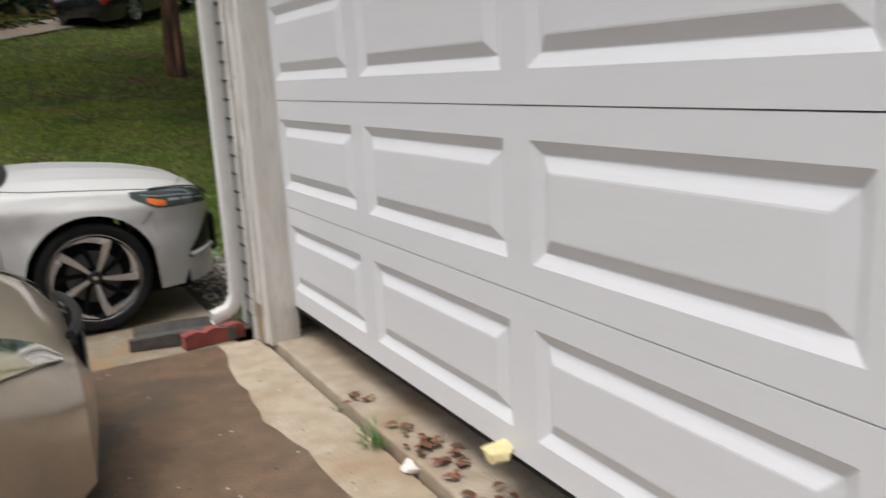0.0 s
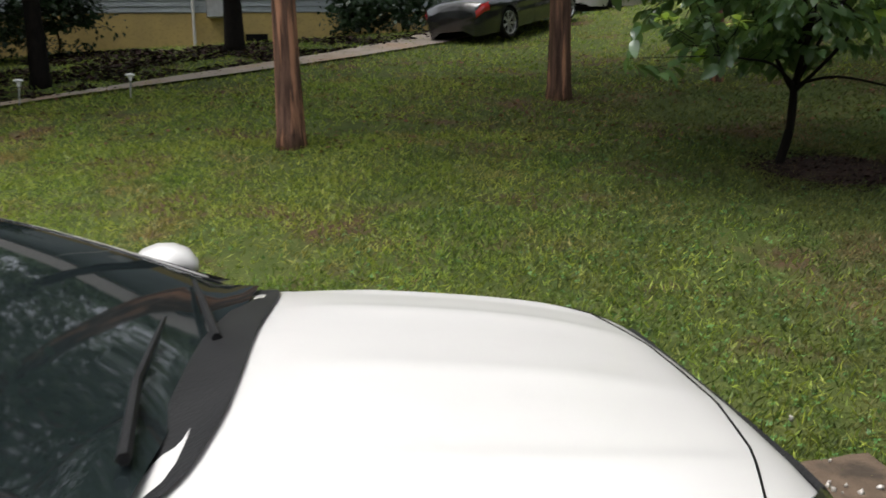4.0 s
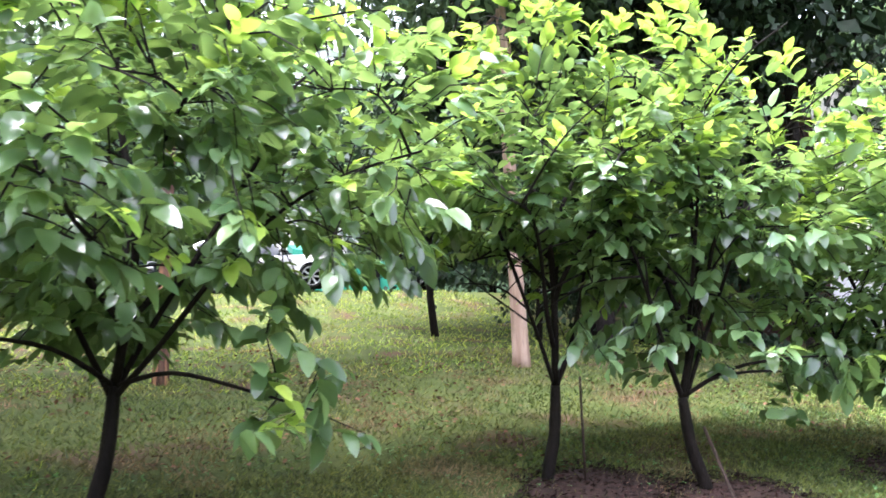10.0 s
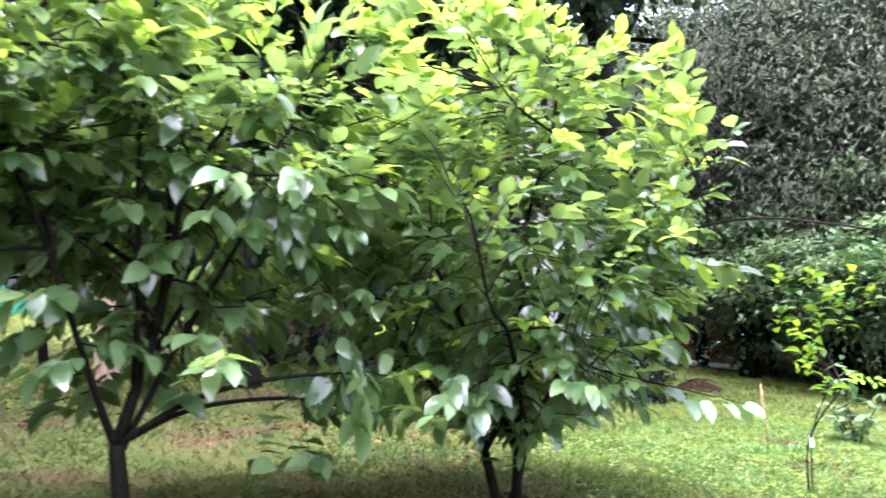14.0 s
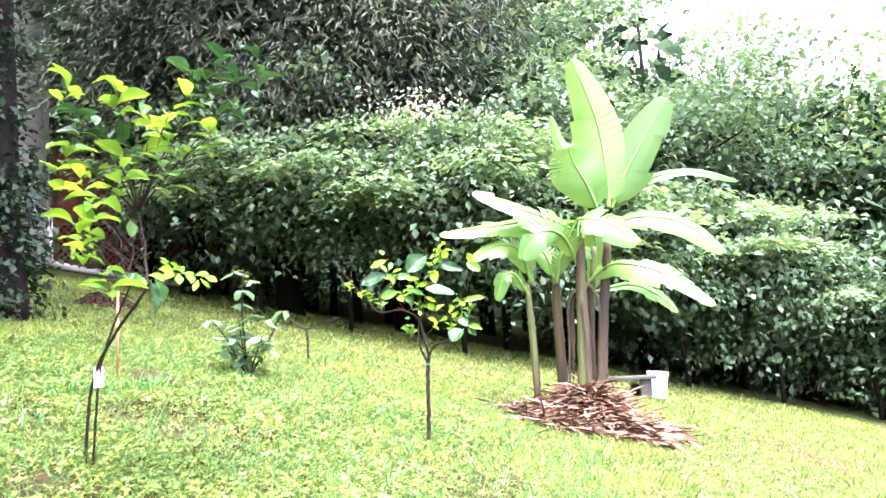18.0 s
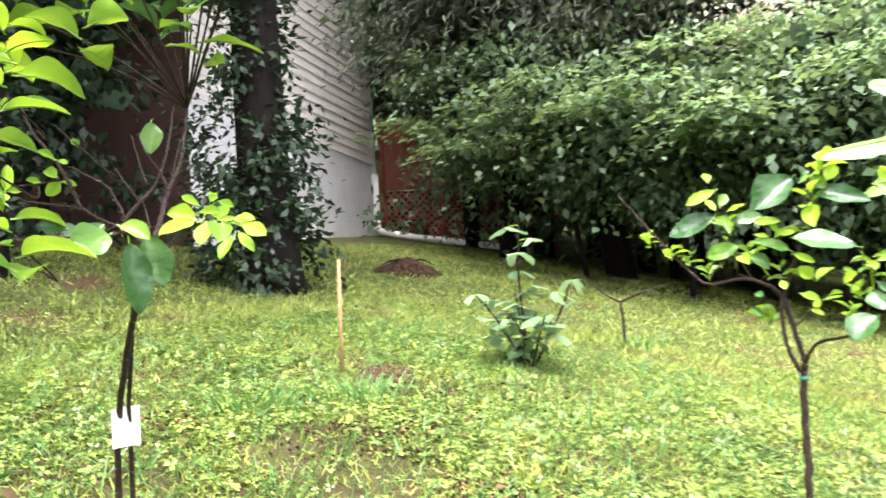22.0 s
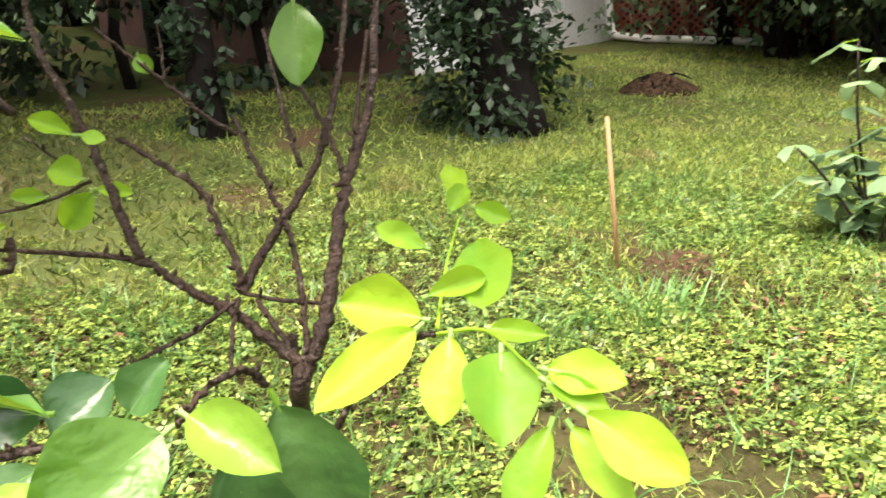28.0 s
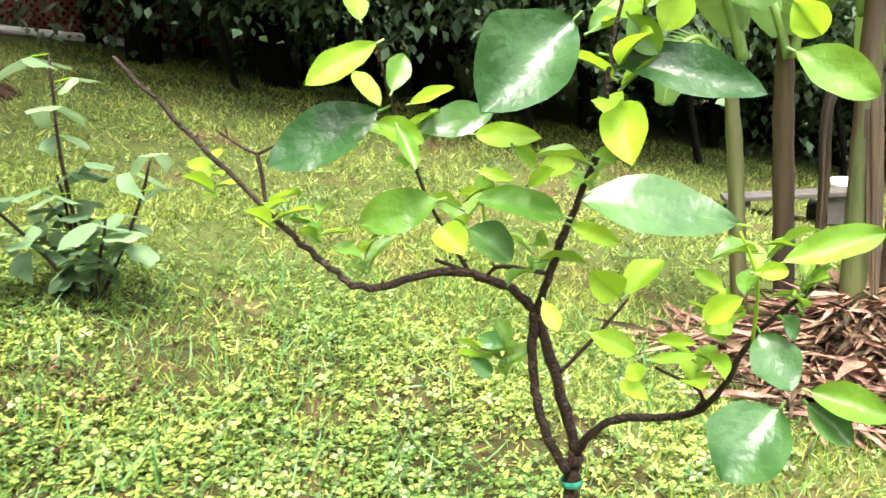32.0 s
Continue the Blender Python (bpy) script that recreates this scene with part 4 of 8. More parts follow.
def wells(sh, parent):
    """Dark wheel wells and underside."""
    for c in (0.0, -sh.wb):
        for s in (-1, 1):
            g = Geo()
            rows = []
            for k in range(17):
                a = math.pi * k / 16
                x, z = c + (sh.arch + 0.004) * math.cos(a), sh.hub + (sh.arch + 0.004) * math.sin(a)
                if z < sh.sill:
                    z = sh.sill
                rows.append([(x, s * (sh.w(x) * 0.975), z), (x, s * 0.45, z)])
            g.grid(rows)
            g.ob("wheel_well", M["seam"], parent)
    g = Geo()
    g.box((sh.x0 + 0.3, -0.78, 0.17), (sh.x1 - 0.2, 0.78, 0.30))
    g.ob("underbody", M["seam"], parent)


def side_mirror(sh, paint, parent, x, z, out):
    """A teardrop shell pointing back, its lower third black, on an arm from the window corner."""
    upper = ((-0.128, -0.022), (-0.112, 0.022), (-0.075, 0.058), (-0.02, 0.078), (0.04, 0.078), (0.09, 0.058), (0.12, 0.018), (0.122, -0.012), (0.05, -0.024), (-0.04, -0.032))
    lower = ((-0.126, -0.024), (-0.04, -0.034), (0.05, -0.026), (0.118, -0.014), (0.105, -0.036), (0.05, -0.056), (-0.02, -0.074), (-0.07, -0.080), (-0.10, -0.068))
    for s in (-1, 1):
        shells = []
        for prof in (upper, lower):
            cx, cz = sum(p[0] for p in prof) / len(prof), sum(p[1] for p in prof) / len(prof)
            g = Geo()
            rows = []
            for i in range(11):
                t = i / 10
                k = max(0.0003, 1 - abs(2 * t - 1) ** 3.2) ** 0.5
                rows.append([(x + 0.05 * (0.5 - t) + cx + (px - cx) * k, s * (out - 0.21 + 0.22 * t), z + cz + (pz - cz) * k) for px, pz in prof])
            g.grid(rows, closed=True)
            shells.append(g)
        m = shells[0].ob("mirror", paint, parent, smooth=True)
        shells[1].ob("mirror_base", M["plastic"], m, "black lower shell", smooth=True)
        g = Geo()
        g.tube([(x + 0.19, s * (out - 0.22), z - 0.060), (x + 0.12, s * (out - 0.18), z - 0.044), (x + 0.02, s * (out - 0.12), z - 0.030)], [0.022, 0.024, 0.03], 8)
        g.ob("mirror_arm", M["plastic"], m)


def door_handle(sh, parent, x, u):
    for s in (False, True):
        g = Geo()
        p = sh.point(x, u)
        pts = [Vector((x + dx, p.y - dy, p.z + 0.012 * dx)) for dx, dy in ((0.13, 0.004), (0.115, 0.028), (0.0, 0.035), (-0.115, 0.028), (-0.13, 0.004))]
        g.tube([mirrored(q) if s else q for q in pts], [0.012, 0.015, 0.016, 0.015, 0.012], 8)
        g.ob("handle", HANDLE[0], parent, smooth=True)


HANDLE = [None]

white_shape = Shape(
    centre=((-3.88, 0.80), (-3.8, 0.93), (-3.5, 1.02), (-3.2, 1.0), (-3.0, 0.84), (-2.5, 0.80), (-1.0, 0.80), (-0.75, 0.83), (-0.55, 0.885), (-0.42, 0.945), (-0.3, 0.955), (0.0, 0.935), (0.3, 0.900), (0.52, 0.855), (0.64, 0.820), (0.72, 0.775), (0.765, 0.715)),
    shoulder=((-3.88, 0.70), (-3.7, 0.88), (-3.0, 0.87), (-2.0, 0.828), (-1.0, 0.866), (-0.6, 0.875), (-0.3, 0.848), (0.0, 0.825), (0.3, 0.802), (0.50, 0.790), (0.64, 0.770), (0.73, 0.738), (0.765, 0.690)),
    half=((-3.88, 0.66), (-3.75, 0.80), (-3.4, 0.90), (-2.8, 0.93), (-1.0, 0.93), (-0.3, 0.93), (0.1, 0.92), (0.36, 0.89), (0.53, 0.84), (0.64, 0.77), (0.72, 0.66), (0.765, 0.52)),
    base=lambda x: clamp(0.932 + 0.05 * x, 0.82, 0.905),
    roofline=((-3.25, 0.95), (-2.9, 1.06), (-2.5, 1.20), (-2.2, 1.265), (-1.8, 1.295), (-1.5, 1.285), (-1.25, 1.235), (-1.0, 1.140), (-0.8, 1.052), (-0.6, 0.965), (-0.47, 0.918)),
    roofhalf=((-3.25, 0.70), (-2.5, 0.60), (-2.0, 0.60), (-1.3, 0.61), (-1.0, 0.66), (-0.48, 0.76)), crease=0.87)


def white_sedan():
    sh = white_shape
    car = thing("sedan", "pearl white sedan with black five-spoke swirl wheels, wet with rain", "car", (0.39, 5.975, PAD_Z), 0)
    paint = M["pearl"]
    HANDLE[0] = paint
    car_body(sh, paint, car)
    wells(sh, car)
    greenhouse(sh, paint, car, ws=(-0.47, -1.27), pillar=1.12, door_gap=0.22)
    for cx in (0.0, -sh.wb):
        wheel(car, (cx, -0.815, sh.hub), 0.328, "swirl")
        wheel(car, (cx, 0.815, sh.hub), 0.328, "swirl", True)
    side_mirror(sh, paint, car, -0.83, 0.945, 1.10)
    door_handle(sh, car, -1.56, 0.80)
    door_handle(sh, car, -2.52, 0.82)
    # black sail at the window's front corner
    for flip in (False, True):
        g = Geo()
        g.grid(surface_patch(sh, 0, 0, 0, 0, 6, 3, 0.008, roof=True, flip=flip, shape=lambda s, t: (-0.80 + 0.22 * s, 0.01 + 0.86 * t)))
        g.ob("window_sail", M["plastic"], car, "black sail at the window corner", smooth=True)
    # gaps: hood edge, front door edges, sill, bumper corner, front edge of the hood
    strip(sh, [(-0.47, 1.15), (-0.42, 1.11), (-0.36, 1.085), (-0.27, 1.07), (0.03, 1.065), (0.30, 1.055), (0.46, 1.04)], 0.005, car, M["seam"])
    strip(sh, [(-0.60, 1.02), (-0.565, 0.95), (-0.52, 0.86), (-0.485, 0.72), (-0.468, 0.5), (-0.475, 0.2), (-0.495, 0.03)], 0.005, car, M["seam"])
    strip(sh, [(-1.775, 0.99), (-1.76, 0.75), (-1.74, 0.35), (-1.71, 0.03)], 0.005, car, M["seam"])
    strip(sh, [(-0.495, 0.03), (-1.0, 0.05), (-1.71, 0.05), (-2.40, 0.05)], 0.004, car, M["seam"])
    strip(sh, [(0.371, 0.74), (0.36, 0.667), (0.345, 0.57), (0.33, 0.47), (0.315, 0.36), (0.30, 0.25)], 0.003, car, M["seam"])
    strip(sh, [(0.46, 1.04), (0.55, 1.12), (0.62, 1.35), (0.66, 1.65), (0.67, 2.0)], 0.004, car, M["seam"])

    def hood_z(x, y):
        q = min(1, abs(y) / (sh.w(x) * 0.947))
        return sh.zs(x) + (sh.zc(x) - sh.zs(x)) * (1 - q ** 2.6)

    rear = curve(((0.0, -0.375), (0.42, -0.368), (0.62, -0.39), (0.72, -0.425), (0.80, -0.50)))
    # cowl: a crescent between the glass and the rear edge of the hood
    g = Geo()
    rows = []
    for y in np.linspace(-0.79, 0.79, 41):
        xf = rear(abs(y))
        xb = xf - 0.125 * (1 - (abs(y) / 0.86) ** 4) - 0.01
        zf = hood_z(xf, y) + 0.010
        zb = sh.rz(xb) - 0.055 * (abs(y) / 0.76) ** 2.2 + 0.008
        rows.append([(xf + (xb - xf) * t, y, zf + (zb - zf) * t + (-0.004 if 0.1 < t < 0.9 else 0.0)) for t in (0, 0.08, 0.3, 0.55, 0.8, 1.0)])
    g.grid(rows)
    cowl = g.ob("cowl", M["plastic"], car, "black plastic cowl below the windshield", smooth=True)
    for pts in (((-0.50, -0.66, 0.937), (-0.56, -0.35, 0.966), (-0.60, 0.05, 0.990)), ((-0.47, 0.0, 0.948), (-0.56, 0.30, 0.972), (-0.64, 0.58, 0.972))):
        g = Geo()
        g.tube(pts, [0.013, 0.010, 0.006], 6)
        g.ob("wiper", M["plastic"], car)
    # headlamps with amber corner reflectors
    lo_z = curve(((0.25, 0.778), (0.33, 0.735), (0.41, 0.702), (0.55, 0.695), (0.66, 0.690), (0.755, 0.675)))

    def on_side(x, f):
        """Body coordinate at a share f of the way from the lamp's lower edge to the shoulder."""
        zb = sh.bottom(x)
        lo = (lo_z(x) - zb) / (sh.zs(x) - zb)
        return lo + (1.0 - lo) * f

    for flip in (False, True):
        g = Geo()
        g.grid(surface_patch(sh, 0, 0, 0, 0, 20, 8, 0.006, flip=flip, shape=lambda s, t: (0.25 + 0.505 * s, on_side(0.25 + 0.505 * s, t * 1.14) if t < 0.86 else 1.0 + 0.07 * s * (t - 0.86) / 0.14)))
        hl = g.ob("headlamp", M["lamp_dark"], car, "smoked headlamp with LED units", smooth=True)
        g = Geo()
        g.grid(surface_patch(sh, 0, 0, 0, 0, 6, 4, 0.010, flip=flip, shape=lambda s, t: (0.345 + 0.105 * s, on_side(0.345 + 0.105 * s, 0.10 + 0.42 * t * (1 - 0.25 * s)))))
        g.ob("amber_reflector", M["amber"], hl, "amber side reflector")
        for i in range(3):
            g = Geo()
            g.grid(surface_patch(sh, 0, 0, 0, 0, 5, 4, 0.010, flip=flip, shape=lambda s, t, i=i: (0.47 + i * 0.085 + 0.07 * s, on_side(0.47 + i * 0.085 + 0.07 * s, 0.34 + 0.15 * t))))
            g.ob("led_unit", M["steel"], hl, "silver LED unit")
        g = Geo()
        g.grid(surface_patch(sh, 0, 0, 0, 0, 14, 2, 0.011, flip=flip, shape=lambda s, t: (0.31 + 0.40 * s, on_side(0.31 + 0.40 * s, 0.62 + 0.09 * t))))
        g.ob("light_strip", M["alloy"], hl, "pale light guide")
        g = Geo()
        g.grid(surface_patch(sh, 0, 0, 0, 0, 12, 3, 0.012, flip=flip, shape=lambda s, t: (0.36 + 0.395 * s, 1.0 + 0.05 * s + (0.030 + 0.04 * s) * t)))
        g.ob("lamp_brow", M["black_paint"], hl, "gloss black brow over the lamp")
        g = Geo()
        g.grid(surface_patch(sh, 0, 0, 0, 0, 8, 5, 0.005, flip=flip, shape=lambda s, t: (0.575 + 0.175 * s, 0.34 + 0.10 * s * s - 0.02 * s + t * (0.02 + 0.36 * s))))
        g.ob("bumper_intake", M["plastic"], car, "black corner intake")
        g = Geo()
        g.grid(surface_patch(sh, 0, 0, 0, 0, 8, 1, 0.012, flip=flip, shape=lambda s, t: (0.56 + 0.19 * s, 0.275 + 0.06 * s + 0.035 * t)))
        g.ob("intake_blade", M["plastic"], car, "dark line under the intake")
        g = Geo()
        q = [sh.point(0.575 + 0.175 * k / 8, 0.30 + 0.06 * k / 8) + Vector((0.012, -0.012, 0)) for k in range(9)]
        g.tube([mirrored(p) if flip else p for p in q], [0.008] + [0.016] * 7 + [0.010], 8)
        g.ob("intake_lip", paint, car, "white lip under the intake", smooth=True)
        # side skirt
        g = Geo()
        q = [Vector((x, -(sh.w(x) * 0.93 + 0.006), 0.178)) for x in np.linspace(-0.44, -2.36, 13)]
        g.tube([mirrored(p) if flip else p for p in q], 0.024, 8)
        g.ob("side_skirt", paint, car, smooth=True)
    strip(sh, [(0.735, 1.04), (0.75, 1.3), (0.755, 1.6), (0.757, 2.0)], 0.05, car, M["plastic"], "grille_brow", 0.012)
    g = Geo()
    g.box((0.79, -0.42, 0.30), (0.832, 0.42, 0.56))
    g.ob("grille", M["plastic"], car, bevel=0.02)
    for cx in (-0.40,):
        for s in (-1, 1):
            g = Geo()
            g.box((cx - 0.02, min(s * 0.74, s * 0.93), 0.12), (cx + 0.012, max(s * 0.74, s * 0.93), 0.36))
            g.ob("mud_flap", M["plastic"], car, bevel=0.01)
    # dash mat behind the glass
    return car


white_sedan()

tan_shape = Shape(
    centre=((-3.85, 0.80), (-3.7, 0.95), (-3.2, 1.0), (-3.0, 0.86), (-2.5, 0.82), (-1.0, 0.82), (-0.85, 0.88), (-0.68, 0.965), (-0.2, 0.94), (0.2, 0.90), (0.5, 0.855), (0.70, 0.81), (0.84, 0.75), (0.95, 0.64)),
    shoulder=((-3.85, 0.72), (-3.6, 0.88), (-2.0, 0.87), (-1.0, 0.86), (-0.5, 0.85), (0.0, 0.82), (0.4, 0.775), (0.65, 0.73), (0.84, 0.655), (0.95, 0.56)),
    half=((-3.85, 0.70), (-3.5, 0.86), (-2.8, 0.895), (-1.0, 0.90), (0.0, 0.895), (0.35, 0.885), (0.57, 0.86), (0.75, 0.80), (0.87, 0.71), (0.95, 0.58)),
    base=lambda x: 0.865,
    roofline=((-3.2, 1.0), (-2.8, 1.2), (-2.3, 1.40), (-1.9, 1.45), (-1.5, 1.44), (-1.2, 1.36), (-0.8, 1.14), (-0.5, 0.93)),
    roofhalf=((-3.2, 0.70), (-2.3, 0.58), (-1.3, 0.59), (-0.5, 0.74)), wheelbase=2.72, arch=0.35, hub=0.32)


def tan_sedan():
    sh = tan_shape
    car = thing("sedan", "champagne tan older sedan with hazy headlamps parked nose to the garage", "car", (-0.83, 3.22, PAD_Z - 0.05), 0)
    paint = M["champagne"]
    HANDLE[0] = paint
    car_body(sh, paint, car)
    wells(sh, car)
    greenhouse(sh, paint, car)
    for cx in (0.0, -sh.wb):
        wheel(car, (cx, -0.79, sh.hub), 0.32, "plain")
        wheel(car, (cx, 0.79, sh.hub), 0.32, "plain", True)
    side_mirror(sh, paint, car, -0.80, 0.96, 1.05)
    door_handle(sh, car, -1.55, 0.80)
    strip(sh, [(-0.56, 1.0), (-0.50, 0.5), (-0.50, 0.05)], 0.005, car, M["seam"])
    strip(sh, [(0.26, 0.88), (0.36, 0.70), (0.34, 0.62)], 0.005, car, M["seam"])
    for flip in (False, True):
        def lamp(s, t):
            x = 0.40 + 0.50 * s
            w = math.sin(math.pi * clamp(s * 0.96 + 0.02, 0, 1)) ** 0.75
            c = 0.955 + 0.25 * s
            return x, c + (t - 0.5) * 0.31 * w
        g = Geo()
        g.grid(surface_patch(sh, 0, 0, 0, 0, 16, 8, 0.004, flip=flip, shape=lamp))
        base = g.ob("headlamp", M["lamp_in"], car, "hazy swept headlamp", smooth=True)
        g = Geo()
        g.grid(surface_patch(sh, 0, 0, 0, 0, 16, 8, 0.016, flip=flip, shape=lamp))
        g.ob("lamp_lens", M["lens"], base, "yellowed clear lens", smooth=True)
        g = Geo()
        g.grid(surface_patch(sh, 0, 0, 0, 0, 4, 4, 0.009, flip=flip, shape=lambda s, t: (0.416 + 0.100 * s, lamp(0.06 + 0.195 * s, 0.10 + 0.6 * t)[1])))
        g.ob("amber_reflector", M["amber"], base, "amber turn lamp")
        for i in range(3):
            g = Geo()
            g.grid(surface_patch(sh, 0, 0, 0, 0, 4, 4, 0.010, flip=flip, shape=lambda s, t, i=i: (0.529 + 0.109 * i + 0.092 * s, lamp(0.28 + 0.212 * i + 0.178 * s, 0.16 + 0.68 * t)[1])))
            g.ob("reflector_bowl", M["lamp_in"], base)
        g = Geo()
        edge = [lamp(k / 20, 0.0) for k in range(21)] + [lamp(k / 20, 1.0) for k in range(20, -1, -1)]
        rows = []
        for x, u in edge:
            p = sh.point(x, u) + Vector((0.004, -0.006, 0.005))
            rows.append(mirrored(p) if flip else p)
        if not flip:
            g.tube(rows, 0.003, 5)
            g.ob("lamp_seal", M["seam"], base)
    # grille with slats
    for i in range(4):
        g = Geo()
        z = 0.50 + i * 0.04
        g.tube([Vector((1.0 - 0.16 * (y / 0.6) ** 2, y, z)) for y in np.linspace(-0.28, 0.28, 9)], 0.010, 6)
        g.ob("grille_slat", M["plastic"], car)
    g = Geo()
    g.tube([Vector((0.995 - 0.16 * (y / 0.6) ** 2, y, 0.67)) for y in np.linspace(-0.32, 0.32, 11)], 0.018, 8)
    g.ob("grille_bar", M["plastic"], car)
    g = Geo()
    g.box((0.97, -0.30, 0.48), (0.985, 0.30, 0.65))
    g.ob("grille_back", M["seam"], car)
    for s in (-1, 1):
        for k in range(4):
            g = Geo()
            g.tube([(0.80, s * (0.46 + 0.0), 0.24 + 0.03 * k), (0.84, s * 0.62, 0.24 + 0.03 * k), (0.72, s * 0.74, 0.24 + 0.03 * k)], 0.006, 5)
            g.ob("intake_rib", M["champagne"], car)
    return car


tan_sedan()


def far_car(name, label, loc, rz, paint, tall=1.0, style="plain"):
    """A parked car some twenty metres off: body, glasshouse, wheels, lamps."""
    base = white_shape if tall == 1.0 else suv_shape
    car = thing(name, label, "car", loc, rz)
    c, s = math.cos(radians(rz)), math.sin(radians(rz))
    rise = loc[2] - lawn_z(loc[0] - 2.83 * c, loc[1] - 2.83 * s)
    car.matrix_basis = pose(*loc, 0, -math.degrees(math.atan2(rise, 2.83)), rz)
    car.scale = (1.0, 1.0, 1.0) if tall == 1.0 else (0.88, 0.88, 0.86)
    HANDLE[0] = paint
    car_body(base, paint, car, 0.08)
    wells(base, car)
    greenhouse(base, paint, car)
    for cx in (0.0, -base.wb):
        wheel(car, (cx, -0.80, base.hub), base.hub, style)
        wheel(car, (cx, 0.80, base.hub), base.hub, style, True)
    side_mirror(base, paint, car, -0.80, 0.97 * tall, 1.06)
    for flip in (False, True):
        g = Geo()
        g.grid(surface_patch(base, 0, 0, 0, 0, 6, 4, 0.01, flip=flip, shape=lambda s, t: (0.40 + 0.45 * s, 0.82 + 0.16 * t)))
        g.ob("headlamp", M["lamp_in"], car)
        g = Geo()
        g.grid(surface_patch(base, 0, 0, 0, 0, 6, 4, 0.01, flip=flip, shape=lambda s, t: (base.x0 + 0.03 + 0.30 * s, 0.72 + 0.24 * t)))
        g.ob("tail_lamp", M["red"], car, "red tail lamp")
    door_handle(base, car, -1.6, 0.8)
    strip(base, [(-0.6, 1.0), (-0.5, 0.5), (-0.5, 0.03)], 0.012, car, M["seam"])
    strip(base, [(-1.75, 0.98), (-1.7, 0.03)], 0.012, car, M["seam"])
    return car


suv_shape = Shape(
    centre=((-3.60, 0.95), (-3.5, 1.08), (-3.2, 1.12), (-1.0, 1.10), (-0.6, 1.10), (0.0, 1.06), (0.45, 0.98), (0.70, 0.90), (0.80, 0.78)),
    shoulder=((-3.60, 0.85), (-3.4, 1.03), (-2.0, 1.01), (-0.5, 0.99), (0.2, 0.94), (0.6, 0.84), (0.80, 0.70)),
    half=((-3.60, 0.72), (-3.4, 0.87), (-2.8, 0.92), (0.0, 0.91), (0.4, 0.87), (0.65, 0.76), (0.80, 0.55)),
    base=lambda x: 1.0,
    roofline=((-3.55, 1.12), (-3.3, 1.45), (-3.0, 1.62), (-2.3, 1.70), (-1.6, 1.69), (-1.3, 1.62), (-0.9, 1.36), (-0.5, 1.08)),
    roofhalf=((-3.55, 0.66), (-3.0, 0.62), (-1.3, 0.63), (-0.5, 0.76)), wheelbase=2.66, arch=0.40, hub=0.36, sill=0.24)


def on_lawn(x, y, dz=0.0):
    return (x, y, lawn_z(x, y) + dz)


# ---- plants ----
LEAF = leaf_template(5, 0.54, 0.30, 0.14, wave=0.02)
SMALL = leaf_template(2, 0.62, 0.15, 0.10)


def bent(rs, a, b, n=5, wob=0.05):
    """A crooked line from a to b."""
    a, b = np.array(a, float), np.array(b, float)
    L = np.linalg.norm(b - a)
    pts = [a + (b - a) * i / n + (rs.randn(3) * wob * L if 0 < i < n else 0) for i in range(n + 1)]
    return pts


def limb(parent, name, pts, r0, r1, material):
    g = Geo()
    P = [Vector(p) for p in pts]
    fine = []
    for i in range(len(P) - 1):
        a, b = P[i], P[i + 1]
        p0, p3 = P[max(i - 1, 0)], P[min(i + 2, len(P) - 1)]
        for k in range(4):
            t = k / 4
            fine.append(0.5 * ((2 * a) + (b - p0) * t + (2 * p0 - 5 * a + 4 * b - p3) * t * t + (3 * a - p0 - 3 * b + p3) * t ** 3))
    fine.append(P[-1])
    n = len(fine)
    rad = [(r0 + (r1 - r0) * i / (n - 1)) * (1 + 0.16 * noise.noise(Vector((i * 0.9, r0 * 900, 0)))) for i in range(n)]
    if material is M["twig"]:
        q = random.Random(int(r0 * 1e5) + n)
        k = 2 if n > 12 else 1
        dense = [a.lerp(b, f / k) for a, b in zip(fine[:-1], fine[1:]) for f in range(k)] + [fine[-1]]
        rd = [(r0 + (r1 - r0) * i / (len(dense) - 1)) * (1 + 0.22 * noise.noise(Vector((i * 1.3, r0 * 900, 4)))) for i in range(len(dense))]
        j = max(0.0008, r0 * 0.16)
        fine = [p + Vector((q.gauss(0, j), q.gauss(0, j), q.gauss(0, j * 0.5))) if 0 < i < len(dense) - 1 else p for i, p in enumerate(dense)]
        rad = rd
        for i in range(2, len(fine) - 1, 3):
            d = Vector((q.gauss(0, 1), q.gauss(0, 1), q.gauss(0.3, 0.7))).normalized()
            g.tube([fine[i], fine[i] + d * (rad[i] + 0.0025), fine[i] + d * (rad[i] + 0.0055) + Vector((0, 0, 0.002))], [rad[i] * 0.65, 0.0022, 0.0008], 5)
    g.tube(fine, rad, 8)
    return g.ob(name, material, parent, smooth=True)


